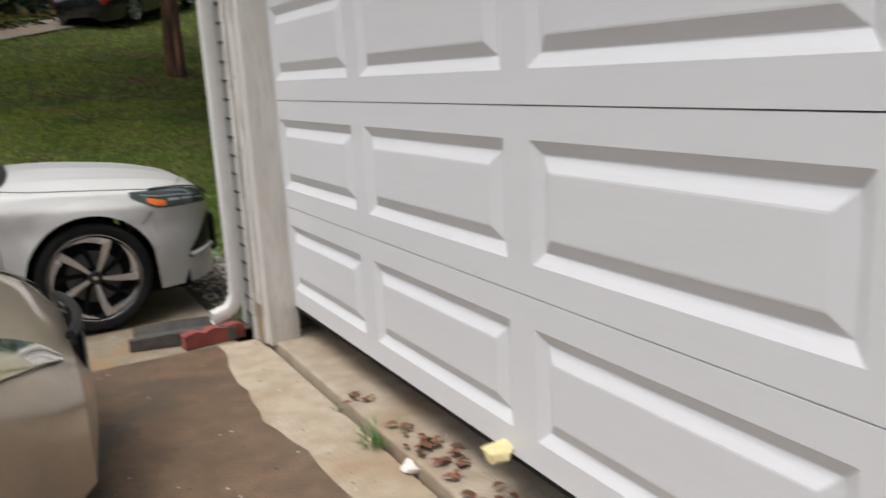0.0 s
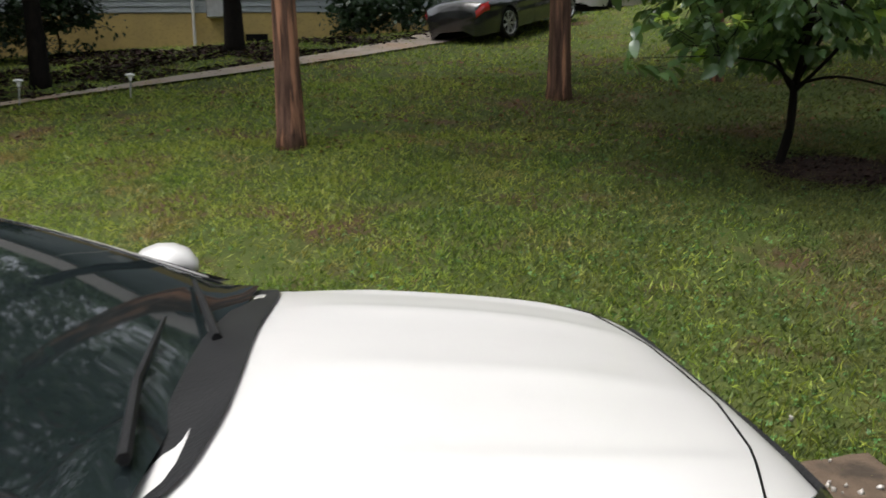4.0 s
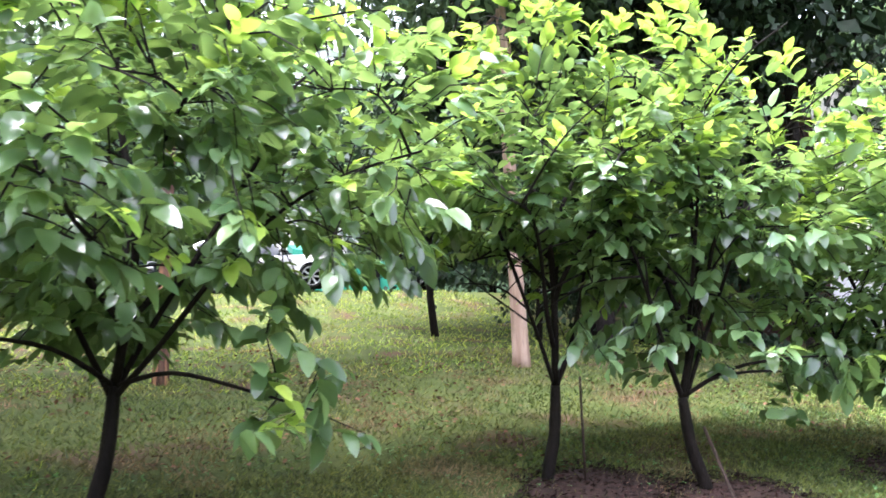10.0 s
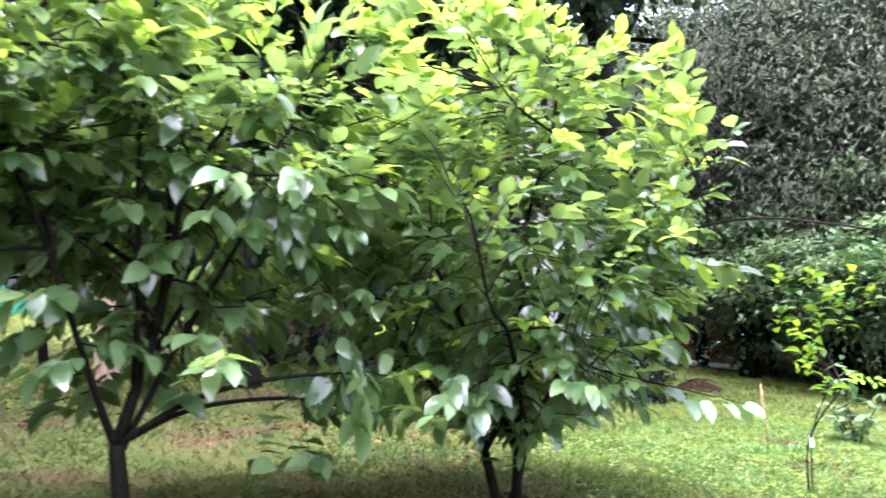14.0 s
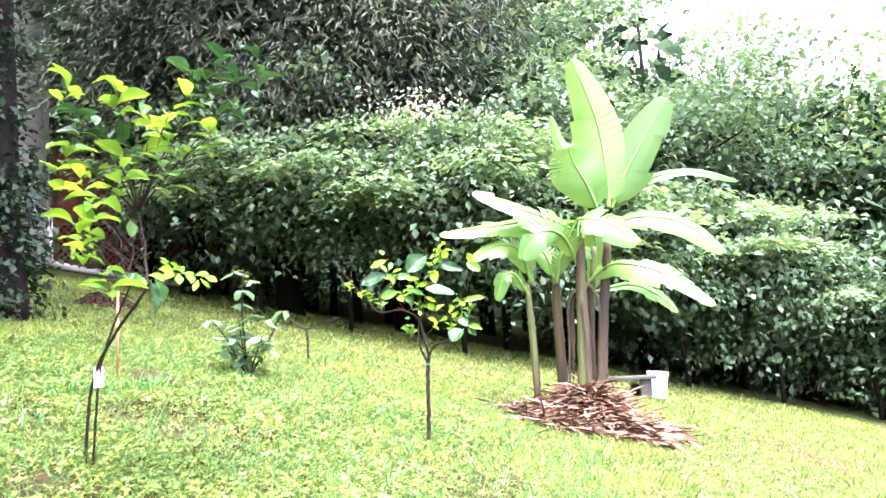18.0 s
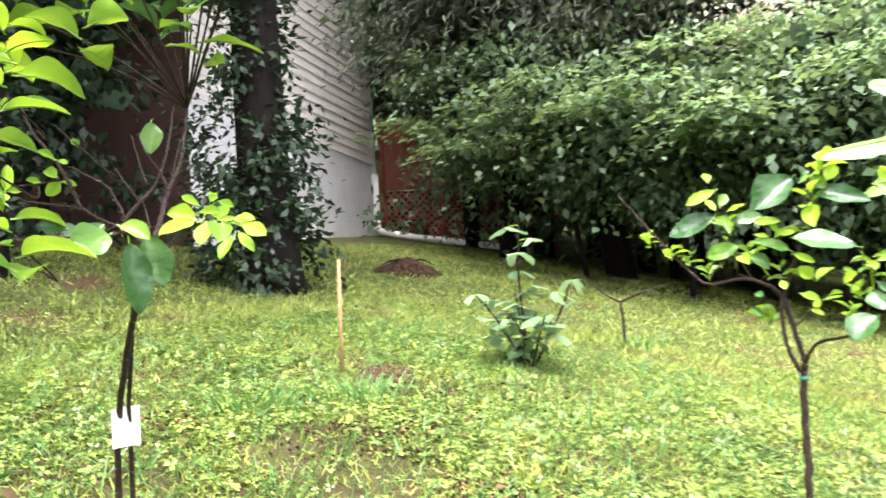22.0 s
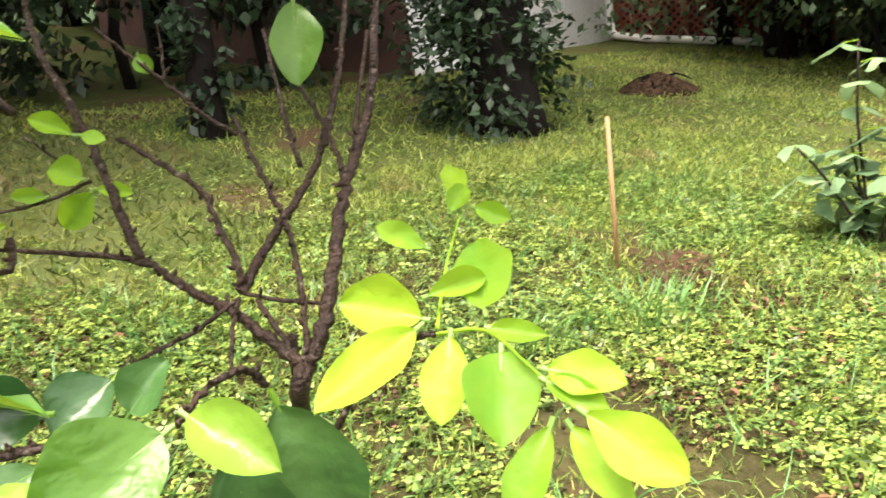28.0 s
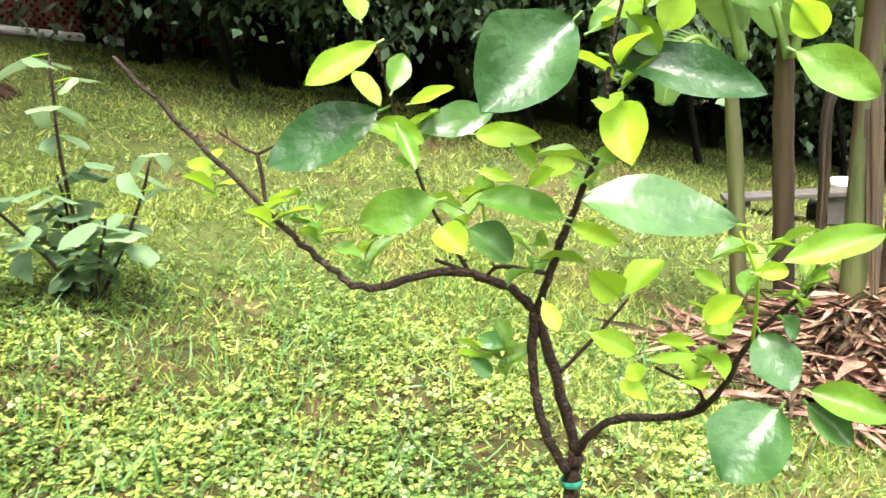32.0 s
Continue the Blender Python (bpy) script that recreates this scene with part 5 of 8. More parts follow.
def shoot_leaves(rs, tips, dirs, fresh, per=8, length=0.3, size=0.15):
    """Leaves along shoots: places, directions, normals, sizes and which are young."""
    P, D, N, S, Y = [], [], [], [], []
    for tip, d, is_young in zip(tips, dirs, fresh):
        d = d / np.linalg.norm(d)
        for k in range(per):
            s = (k + 0.5) / per
            base = tip - d * length * (1 - s)
            a = k * 2.4 + rs.rand()
            side = np.cross(d, (0, 0, 1.0)) + 1e-3
            side /= np.linalg.norm(side)
            up = np.cross(side, d)
            out = side * math.cos(a) + up * math.sin(a) * 0.35
            ld = out * 0.9 + d * (0.35 + 0.7 * s) + np.array((0, 0, -0.34 if not is_young else 0.12)) + rs.randn(3) * 0.15
            P.append(base)
            D.append(ld)
            N.append(np.array((0, 0, 1.0)) + rs.randn(3) * 0.34)
            S.append(size * rs.uniform(0.6, 1.15) * (0.8 if is_young and s > 0.6 else 1))
            Y.append(is_young and s > 0.45)
    return np.array(P), np.array(D), np.array(N), np.array(S), np.array(Y)


def orchard_tree(seed, base, fork, crown, radii, shoots, label, stems=1, limbs=6, size=0.15, young=0.5, low=(), drop=1.0, inner=7):
    """A persimmon: trunk, arching limbs on a leader, twigs and large leaves. crown: centre above the base; low: drooping boughs; drop: how far the crown hangs below its centre."""
    rs = np.random.RandomState(seed)
    tree = thing("persimmon_tree", label, "tree", base, group="orchard trees")
    c, fork = np.array(crown, float), np.array(fork, float)
    top = c + np.array((rs.randn() * 0.15, rs.randn() * 0.15, radii[2] * 0.8))
    if stems == 1:
        mid = fork * 0.5 + np.array((rs.randn() * 0.02, rs.randn() * 0.02, 0))
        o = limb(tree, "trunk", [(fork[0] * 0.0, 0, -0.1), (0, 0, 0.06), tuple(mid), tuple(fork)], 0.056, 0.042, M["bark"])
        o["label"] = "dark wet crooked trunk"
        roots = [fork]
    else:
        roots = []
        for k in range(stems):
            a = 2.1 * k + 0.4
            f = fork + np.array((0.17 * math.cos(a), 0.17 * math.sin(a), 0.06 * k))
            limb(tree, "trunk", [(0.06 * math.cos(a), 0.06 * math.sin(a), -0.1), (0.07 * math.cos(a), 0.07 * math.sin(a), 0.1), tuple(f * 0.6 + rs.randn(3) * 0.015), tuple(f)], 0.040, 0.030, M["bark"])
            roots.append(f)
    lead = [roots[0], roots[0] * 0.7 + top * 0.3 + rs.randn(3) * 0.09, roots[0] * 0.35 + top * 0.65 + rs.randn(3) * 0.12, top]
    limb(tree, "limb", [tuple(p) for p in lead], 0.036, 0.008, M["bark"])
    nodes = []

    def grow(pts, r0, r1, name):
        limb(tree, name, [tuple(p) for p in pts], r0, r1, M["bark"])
        for i in range(len(pts) - 1):
            for f in (0.0, 0.2, 0.4, 0.6, 0.8):
                if i + f > 0.5:
                    nodes.append(pts[i] + (pts[i + 1] - pts[i]) * f)

    for i in range(3):
        nodes.extend([lead[i] + (lead[i + 1] - lead[i]) * f for f in (0.3, 0.6, 0.9)])
    for k in range(limbs):
        a = 2 * math.pi * (k + rs.uniform(-0.25, 0.25)) / limbs
        hz = rs.uniform(-0.55, 0.75)
        e = c + np.array((math.cos(a) * radii[0], math.sin(a) * radii[1], hz * radii[2])) * rs.uniform(0.72, 0.92) * (1 if hz < 0.3 else 0.85)
        if stems > 1:
            s0 = roots[k % stems]
        else:
            s0 = lead[0] + (lead[1] - lead[0]) * max(0, (k % 4) * 0.33 + rs.uniform(-0.1, 0.1)) if k % 4 else fork * rs.uniform(0.9, 1.0)
        v = e - s0
        out = np.array((v[0], v[1], 0))
        pts = [s0, s0 + out * 0.16 + np.array((0, 0, 0.10 + 0.16 * max(0, v[2]))), s0 + out * 0.45 + np.array((0, 0, 0.52 * v[2] + 0.14)) + rs.randn(3) * 0.06, s0 + out * 0.74 + np.array((0, 0, 0.82 * v[2] + 0.12)) + rs.randn(3) * 0.06, e]
        grow(pts, rs.uniform(0.019, 0.028), 0.006, "limb")
        for q in range(4):
            i = 1 + q % 3
            p = pts[i] + (pts[i + 1] - pts[i]) * rs.rand()
            e2 = p + np.array((rs.randn() * 0.55, rs.randn() * 0.55, rs.uniform(-0.35, 0.8))) * radii[2] * 0.45
            grow([p, (p + e2) / 2 + rs.randn(3) * 0.05 + np.array((0, 0, 0.05)), e2], 0.010, 0.004, "branch")
    for e in low:
        e = np.array(e, float)
        v = e - fork
        grow([fork, fork + v * 0.3 + np.array((0, 0, 0.12)), fork + v * 0.65 + np.array((0, 0, 0.10)) + rs.randn(3) * 0.04, e], 0.019, 0.005, "limb")
    NP = np.array(nodes)
    tips, dirs, fresh = [], [], []
    tw = Geo()
    while len(tips) < shoots:
        v = rs.randn(3)
        v /= np.linalg.norm(v)
        r = rs.uniform(0.16, 1.0) ** 0.5 * (1 + 0.16 * math.sin(v[0] * 5 + seed) * math.cos(v[1] * 4 + v[2] * 3))
        if v[2] < 0:
            h = math.hypot(v[0], v[1]) + 1e-6
            k = math.sqrt(max(0.05, 1 - abs(v[2]) ** 3)) / h
            p = c + np.array((v[0] * k * radii[0], v[1] * k * radii[1], v[2] * radii[2] * drop)) * r
        else:
            p = c + v * np.array(radii) * r
        near = NP[np.argmin(((NP - p) ** 2).sum(1))]
        d = (p - near) * np.array((1, 1, 0.6)) + np.array((0, 0, 0.16)) + v * 0.25
        tips.append(p)
        dirs.append(d)
        fresh.append(rs.rand() < young * (0.32 * (r > 0.7) + 2.4 * max(0, v[2] * r)))
        near = p + (near - p) * min(1, 0.42 / (np.linalg.norm(near - p) + 1e-6))
        tw.tube([near, (near + p) / 2 + rs.randn(3) * 0.03 + np.array((0, 0, 0.05)), p], [0.006, 0.0045, 0.0025], 4, cap=False)
    for k in range(shoots // inner if inner else 0):
        p = fork + np.array((rs.randn() * 0.5, rs.randn() * 0.5, rs.uniform(0.2, 0.75)))
        near = NP[np.argmin(((NP - p) ** 2).sum(1))]
        tips.append(p)
        dirs.append((p - near) + np.array((p[0] - fork[0], p[1] - fork[1], 0.05)) * 0.6 + rs.randn(3) * 0.1)
        fresh.append(False)
        tw.tube([near + (p - near) * 0.1, p], [0.005, 0.0025], 4, cap=False)
    for e in low:
        for k in range(9):
            p = np.array(e) + rs.randn(3) * np.array((0.22, 0.22, 0.13))
            tips.append(p)
            dirs.append(rs.randn(3) + np.array((0, 0, -0.6)))
            fresh.append(rs.rand() < 0.12)
            tw.tube([NP[np.argmin(((NP - p) ** 2).sum(1))], p], [0.005, 0.0025], 4, cap=False)
    tagged(tw.ob("twig_mass", M["bark"], tree, smooth=True), kind="stuff")
    P, D, N, S, Y = shoot_leaves(rs, tips, dirs, fresh, 9, 0.32, size)
    R = frames(D, N)
    for sel, material, nm in ((~Y, M["leaf"], "crown"), (Y, M["young"], "young_leaves")):
        if sel.sum():
            o = scatter(nm, *LEAF, P[sel], R[sel], S[sel], material, tree)
            o["kind"] = "stuff"
            if nm == "young_leaves":
                o["label"] = "yellow-green young leaves at the shoot tips"
    return tree


def mulch_ring(seed, x, y, rx, ry):
    rs = np.random.RandomState(seed)
    n = 2600
    a = rs.uniform(0, 6.283, n)
    r = rs.rand(n) ** 0.6 * (1 + 0.16 * np.sin(a * 3 + seed) + 0.10 * np.sin(a * 7))
    P = np.stack([x + rx * r * np.cos(a), y + ry * r * np.sin(a), np.zeros(n)], 1)
    P[:, 2] = [lawn_z(px, py) + 0.02 + 0.05 * max(0, 1 - rr) * rs.rand() for (px, py), rr in zip(P[:, :2], r)]
    D = np.stack([rs.randn(n), rs.randn(n), rs.randn(n) * 0.25], 1)
    N = np.tile((0, 0, 1.0), (n, 1)) + rs.randn(n, 3) * 0.4
    tv, tf = leaf_template(2, 0.45, 0.1, 0.2)
    o = scatter("mulch_ring", tv, tf, P, frames(D, N), rs.uniform(0.025, 0.065, n), M["mulch"])
    g = Geo()
    ring = [[(x + rx * k * math.cos(t) * (1 + 0.06 * math.sin(3 * t)), y + ry * k * math.sin(t), lawn_z(x + rx * k * math.cos(t), y + ry * k * math.sin(t)) + 0.05 * (1 - k) + 0.012) for t in np.linspace(0, 2 * math.pi, 25)] for k in (0.02, 0.4, 0.72)]
    g.grid(ring)
    tagged(g.ob("mulch_bed", M["mulch"], o, smooth=True), kind="stuff")
    return tagged(o, "dark bark mulch ring under an orchard tree", "mulch", kind="stuff")


orchard_tree(21, on_lawn(4.60, 12.25), (0.10, -0.02, 0.84), (0.0, -0.35, 2.35), (2.2, 2.0, 1.75), 640, "broad persimmon tree with glossy drooping leaves, mulched foot", limbs=9, size=0.18, low=((0.95, -1.15, 0.66), (-1.2, -1.0, 1.1)), drop=0.72, inner=12)
orchard_tree(22, on_lawn(7.86, 12.05), (0.12, 0, 0.74), (0.0, 0.1, 2.45), (1.55, 1.5, 1.85), 430, "persimmon tree with a dark crooked trunk and pale shoots", limbs=8, size=0.17, drop=0.36, inner=0)
orchard_tree(23, on_lawn(8.82, 11.35), (-0.12, 0.05, 0.72), (0.4, 0.3, 2.35), (1.7, 1.55, 1.75), 450, "persimmon tree leaning on a wooden prop", limbs=8, size=0.17, low=((1.1, -0.2, 0.85), (0.9, -0.7, 1.0)), drop=0.60, inner=14)
orchard_tree(24, on_lawn(11.08, 10.95), (0.05, 0, 0.42), (0.16, -0.14, 1.98), (1.58, 1.5, 1.7), 600, "dense round persimmon tree on several stems", stems=3, limbs=9, young=0.6, size=0.16, drop=0.76)
for k, (x, y, rx, ry) in enumerate(((5.0, 12.0, 0.95, 0.75), (8.1, 11.75, 0.8, 0.6), (8.9, 11.1, 0.7, 0.6), (11.1, 10.9, 0.8, 0.6))):
    mulch_ring(40 + k, x, y, rx, ry)


def pole(name, label, category, pts, r, material):
    ob = thing(name, label, category)
    g = Geo()
    g.tube(pts, r, 8)
    g.ob("shaft", material, ob, smooth=True)
    return ob


pole("prop_pole", "bare wooden prop leaning on a persimmon trunk", "pole", [on_lawn(8.50, 10.75), (8.74, 11.25, lawn_z(8.74, 11.25) + 0.52)], 0.013, M["twig"])
pole("stake", "thin wooden stake beside a persimmon trunk", "stake", [on_lawn(8.02, 11.8, -0.05), (8.02, 11.8, lawn_z(8.02, 11.8) + 0.85)], 0.010, M["twig"])


def big_tree(seed, x, y, h, r, bark, label, limb_from=0.45, crown=None, leaf="forest", n=2600, crown_r=3.0, size=0.2, squash=0.8):
    rs = np.random.RandomState(seed)
    t = thing("tree", label, "tree", on_lawn(x, y))
    g = Geo()
    lean = rs.randn(2) * 0.02
    pts = [(lean[0] * h * k / 8, lean[1] * h * k / 8, h * k / 8 - 0.15) for k in range(9)]
    rad = [r * (1.35 if k == 0 else 1.0) * (1 - 0.07 * k) for k in range(9)]
    pts.insert(1, (0, 0, 0.18))
    rad.insert(1, r * 1.1)
    g.tube(pts, rad, 14)
    for i, v in enumerate(g.v):
        k = 1 + 0.07 * noise.noise(Vector((v[0] * 9 / max(r, 0.05) * 0.2, v[1] * 9 / max(r, 0.05) * 0.2, v[2] * 0.7 + seed)))
        g.v[i] = (v[0] * k, v[1] * k, v[2])
    g.ob("trunk", bark, t, smooth=True)
    if crown_r > 0:
        cz = h * (crown or 0.8)
        tips, P, N, S = [], [], [], []
        for k in range(9):
            a = 2 * math.pi * k / 9 + rs.rand()
            z0 = h * rs.uniform(limb_from, 0.9)
            e = np.array((math.cos(a) * crown_r * 0.75, math.sin(a) * crown_r * 0.75, cz + rs.uniform(-0.4, 0.5) * crown_r * squash))
            g = Geo()
            g.tube(bent(rs, (0, 0, z0), e, 5, 0.06), list(np.linspace(r * 0.35, 0.015, 6)), 6)
            g.ob("limb", bark, t, smooth=True)
        crown_leaves(rs, t, (0, 0, cz), (crown_r, crown_r, crown_r * squash), n, leaf, size)
    return t


def crown_leaves(rs, parent, c, radii, n, leaf, size, clumps=None, name="crown", flat=0.45):
    """A crown of many small leaves in sprays, uneven, with gaps."""
    m = clumps or max(12, n // 42)
    v = rs.randn(m, 3)
    v /= np.linalg.norm(v, axis=1, keepdims=True)
    rr = rs.uniform(0.35, 1.0, m) ** 0.5
    C = np.array(c) + v * np.array(radii) * rr[:, None]
    idx = rs.randint(0, m, n)
    sp = 0.20 * float(np.mean(radii))
    P = C[idx] + rs.randn(n, 3) * np.array((sp, sp, sp * flat))
    out = v[idx]
    D = out + rs.randn(n, 3) * 0.8 + np.array((0, 0, -0.25))
    N = np.array((0, 0, 1.0)) + rs.randn(n, 3) * 0.45 + out * 0.35
    o = scatter(name, *SMALL, P, frames(D, N), size * rs.uniform(0.6, 1.3, n), M[leaf], parent)
    o["kind"] = "stuff"
    # oversized leaves added inside the crown to block light and deepen its shade
    if leaf == "laurel" and n > 5000:
        m2 = n // 6
        w = rs.randn(m2, 3)
        w *= (rs.uniform(0.1, 0.85, m2) / np.linalg.norm(w, axis=1))[:, None]
        q = scatter("inner_foliage", *SMALL, np.array(c) + w * np.array(radii), frames(rs.randn(m2, 3), np.array((0, 0, 1.0)) + rs.randn(m2, 3) * 0.5), size * rs.uniform(2.0, 3.5, m2), M[leaf], parent)
        q["kind"] = "stuff"
    return o


# cedars and other trunks on the lawn behind the sedan
big_tree(51, -0.57, 13.6, 9, 0.15, M["cedar"], "tall cedar with red-brown peeling bark on the lawn", crown_r=3.6, crown=0.80, leaf="forest", n=8500, size=0.19)
big_tree(52, 3.15, 16.1, 9, 0.17, M["cedar"], "tall cedar with red-brown peeling bark on the lawn", crown_r=3.6, crown=0.80, leaf="forest", n=8500, size=0.19)
big_tree(53, 6.1, 17.3, 8, 0.09, M["cedar"], "slim tree trunk behind the orchard", crown_r=3.0, crown=0.85, n=6500, size=0.19)
big_tree(54, 11.03, 16.53, 9, 0.12, M["pale"], "pale pinkish trunk lit by the open sky", crown_r=3.0, crown=0.85, n=6500, size=0.19)
big_tree(55, -6.7, 17.6, 10, 0.14, M["bark"], "dark trunk at the edge of the neighbour's drive", crown_r=3.8, crown=0.75, n=8500, size=0.19)
big_tree(56, -5.4, 19.3, 10, 0.16, M["bark"], "dark trunk at the edge of the neighbour's drive", crown_r=3.8, crown=0.75, n=8500, size=0.19)
big_tree(57, -2.7, 24.0, 11, 0.22, M["bark"], "stout dark trunk by the neighbour's house", crown_r=4.0, crown=0.8, n=8500, size=0.19)


# ---- saplings, banana clump ----
def big_leaf(parent, base, d, up, size, width, material, seed, droop=0.35, cup=0.18):
    """One large leaf with a curled blade, wavy edge, sunken midrib and a stalk."""
    q = random.Random(seed)
    D, U = Vector(d).normalized(), Vector(up)
    X = D.cross(U).normalized()
    U = X.cross(D)
    nl, nw = 15, 8
    g = Geo()
    rows = []
    ph, ph2 = q.uniform(0, 6), q.uniform(0, 6)
    twist, cup, curl = q.uniform(-0.6, 0.6), cup * q.uniform(0.5, 3.2), q.uniform(-0.4, 0.7)
    bulge = q.uniform(0.86, 1.25)
    for i in range(nl + 1):
        s = i / nl
        w = width * 0.5 * size * max(0.012, (math.sin(math.pi * s ** bulge) ** 0.66) * (1 + 0.03 * math.sin(s * 13 + ph2)))
        row = []
        for k in range(nw + 1):
            t = k / nw * 2 - 1
            side = w * t
            h = cup * w * abs(t) ** 1.5 * 1.4 - droop * size * s * s + 0.02 * size * math.sin(s * 11 + ph + t * 2) * abs(t) + 0.012 * size * math.sin(s * 26 + abs(t) * 5) * (abs(t) * (1 - abs(t))) * 2 + 0.009 * size * abs(math.sin(s * 17 - abs(t) * 5)) * (0.3 + abs(t)) - curl * size * 0.4 * max(0, s - 0.55) ** 2
            tw = twist * s
            row.append(Vector(base) + D * (0.10 * size + s * size * (1 - 0.12 * droop * s)) + X * (side * math.cos(tw)) + U * (h + side * math.sin(tw)))
        rows.append(row)
    g.grid(rows)
    leaf = g.ob("leaf", material, parent, smooth=True)
    g = Geo()
    g.tube([Vector(base)] + [r[nw // 2] - U * 0.0015 for r in rows[::3]], [0.0022] + list(np.linspace(0.0022, 0.0006, len(rows[::3]))), 5, cap=False)
    g.ob("midrib", M["olive"] if material is M["glossy"] else M["vein"], leaf, smooth=True)
    return leaf


def leaf_bunch(parent, seed, centre, n, size, spread, material, axis_dir=(0, 0, 1), droop=0.35):
    q = random.Random(seed)
    for i in range(n):
        a = i * 2.4 + q.random()
        d = Vector((math.cos(a), math.sin(a), q.uniform(-0.5, 0.5))) + Vector(axis_dir) * 0.6
        b = Vector(centre) + Vector(axis_dir) * spread * (i / n - 0.5) * 2
        big_leaf(parent, b, d, Vector((q.gauss(0, 0.25), q.gauss(0, 0.25), 1)), size * q.uniform(0.6, 1.1), 0.55, M[material], seed * 50 + i, droop)


def sapling_near():
    """The thin persimmon by which the camera stops: bare crossing twigs, lime shoots, dark wet leaves."""
    t = thing("persimmon_sapling", "young persimmon with bare crossing twigs and lime-green shoots, tagged stem", "sapling")
    bx, by, bz = on_lawn(13.96, 10.12)
    limb(t, "stem", [(bx, by, bz - 0.05), (bx - 0.06, by - 0.10, bz + 0.45), (13.73, 9.65, 1.465), (13.747, 9.662, 1.493), (13.772, 9.668, 1.521), (13.798, 9.682, 1.562), (13.84, 9.714, 1.623), (13.868, 9.726, 1.659), (13.913, 9.752, 1.707), (13.962, 9.795, 1.783), (14.013, 9.839, 1.879)], 0.0087, 0.0039, M["twig"])
    limb(t, "branch", [(13.746, 9.663, 1.495), (13.736, 9.694, 1.515), (13.724, 9.733, 1.54), (13.703, 9.779, 1.565), (13.684, 9.811, 1.589), (13.65, 9.852, 1.601), (13.592, 9.911, 1.615)], 0.0057, 0.0022, M["twig"])
    limb(t, "branch", [(13.739, 9.737, 1.553), (13.766, 9.748, 1.58), (13.808, 9.761, 1.613), (13.859, 9.782, 1.655), (13.915, 9.817, 1.72), (13.966, 9.857, 1.794), (14.032, 9.918, 1.9)], 0.0048, 0.0029, M["twig"])
    limb(t, "branch", [(13.683, 9.813, 1.592), (13.681, 9.836, 1.633), (13.685, 9.881, 1.685), (13.687, 9.942, 1.744), (13.687, 10.005, 1.802), (13.697, 10.062, 1.87)], 0.0048, 0.0035, M["twig"])
    limb(t, "twig", [(13.738, 9.739, 1.556), (13.74, 9.741, 1.575), (13.743, 9.772, 1.613), (13.744, 9.803, 1.646), (13.729, 9.859, 1.677), (13.713, 9.901, 1.702)], 0.0036, 0.0025, M["twig"])
    limb(t, "twig", [(13.807, 9.761, 1.608), (13.811, 9.786, 1.621), (13.827, 9.846, 1.662), (13.847, 9.918, 1.715)], 0.0029, 0.0025, M["twig"])
    limb(t, "twig", [(13.847, 9.913, 1.694), (13.819, 9.94, 1.723), (13.797, 9.964, 1.76), (13.77, 9.992, 1.797), (13.75, 10.014, 1.828)], 0.0027, 0.0018, M["twig"])
    limb(t, "twig", [(13.797, 9.964, 1.761), (13.8, 9.967, 1.787), (13.803, 9.973, 1.823)], 0.0018, 0.0013, M["twig"])
    limb(t, "twig", [(13.748, 9.663, 1.504), (13.767, 9.688, 1.539), (13.785, 9.721, 1.582), (13.8, 9.754, 1.609)], 0.0031, 0.0025, M["twig"])
    limb(t, "twig", [(13.846, 9.791, 1.654), (13.87, 9.85, 1.715), (13.907, 9.93, 1.808)], 0.0031, 0.0021, M["twig"])
    limb(t, "twig", [(13.849, 9.723, 1.638), (13.874, 9.777, 1.686), (13.891, 9.853, 1.749), (13.909, 9.903, 1.809)], 0.0028, 0.0018, M["twig"])
    limb(t, "twig", [(13.868, 9.726, 1.661), (13.901, 9.76, 1.703), (13.968, 9.816, 1.786)], 0.0028, 0.0021, M["twig"])
    limb(t, "twig", [(13.737, 9.732, 1.553), (13.76, 9.707, 1.544), (13.791, 9.676, 1.536)], 0.0021, 0.0020, M["twig"])
    limb(t, "twig", [(13.732, 9.735, 1.549), (13.688, 9.733, 1.532), (13.645, 9.726, 1.525), (13.612, 9.7, 1.523)], 0.0024, 0.0015, M["twig"])
    limb(t, "twig", [(13.733, 9.735, 1.55), (13.703, 9.695, 1.526), (13.68, 9.658, 1.508)], 0.0021, 0.0017, M["twig"])
    limb(t, "twig", [(13.743, 9.72, 1.547), (13.742, 9.691, 1.523), (13.746, 9.67, 1.499)], 0.0027, 0.0024, M["twig"])
    limb(t, "twig", [(13.699, 9.642, 1.497), (13.68, 9.634, 1.516), (13.644, 9.623, 1.514), (13.611, 9.596, 1.504)], 0.0032, 0.0021, M["twig"])
    limb(t, "branch", [(13.557, 9.635, 1.501), (13.525, 9.647, 1.505), (13.495, 9.657, 1.502), (13.45, 9.663, 1.495)], 0.0031, 0.0039, M["twig"])
    limb(t, "branch", [(13.726, 9.621, 1.435), (13.744, 9.582, 1.492), (13.763, 9.548, 1.523), (13.778, 9.526, 1.53)], 0.0032, 0.0018, M["twig"])
    limb(t, "twig", [(13.777, 9.526, 1.529), (13.792, 9.491, 1.532), (13.775, 9.437, 1.52), (13.753, 9.382, 1.509)], 0.0017, 0.0010, M["lime"])
    limb(t, "twig", [(13.782, 9.53, 1.532), (13.837, 9.577, 1.564), (13.907, 9.632, 1.595)], 0.0014, 0.0008, M["lime"])
    limb(t, "twig", [(13.673, 9.873, 1.665), (13.63, 9.89, 1.651), (13.58, 9.913, 1.646)], 0.0018, 0.0013, M["twig"])
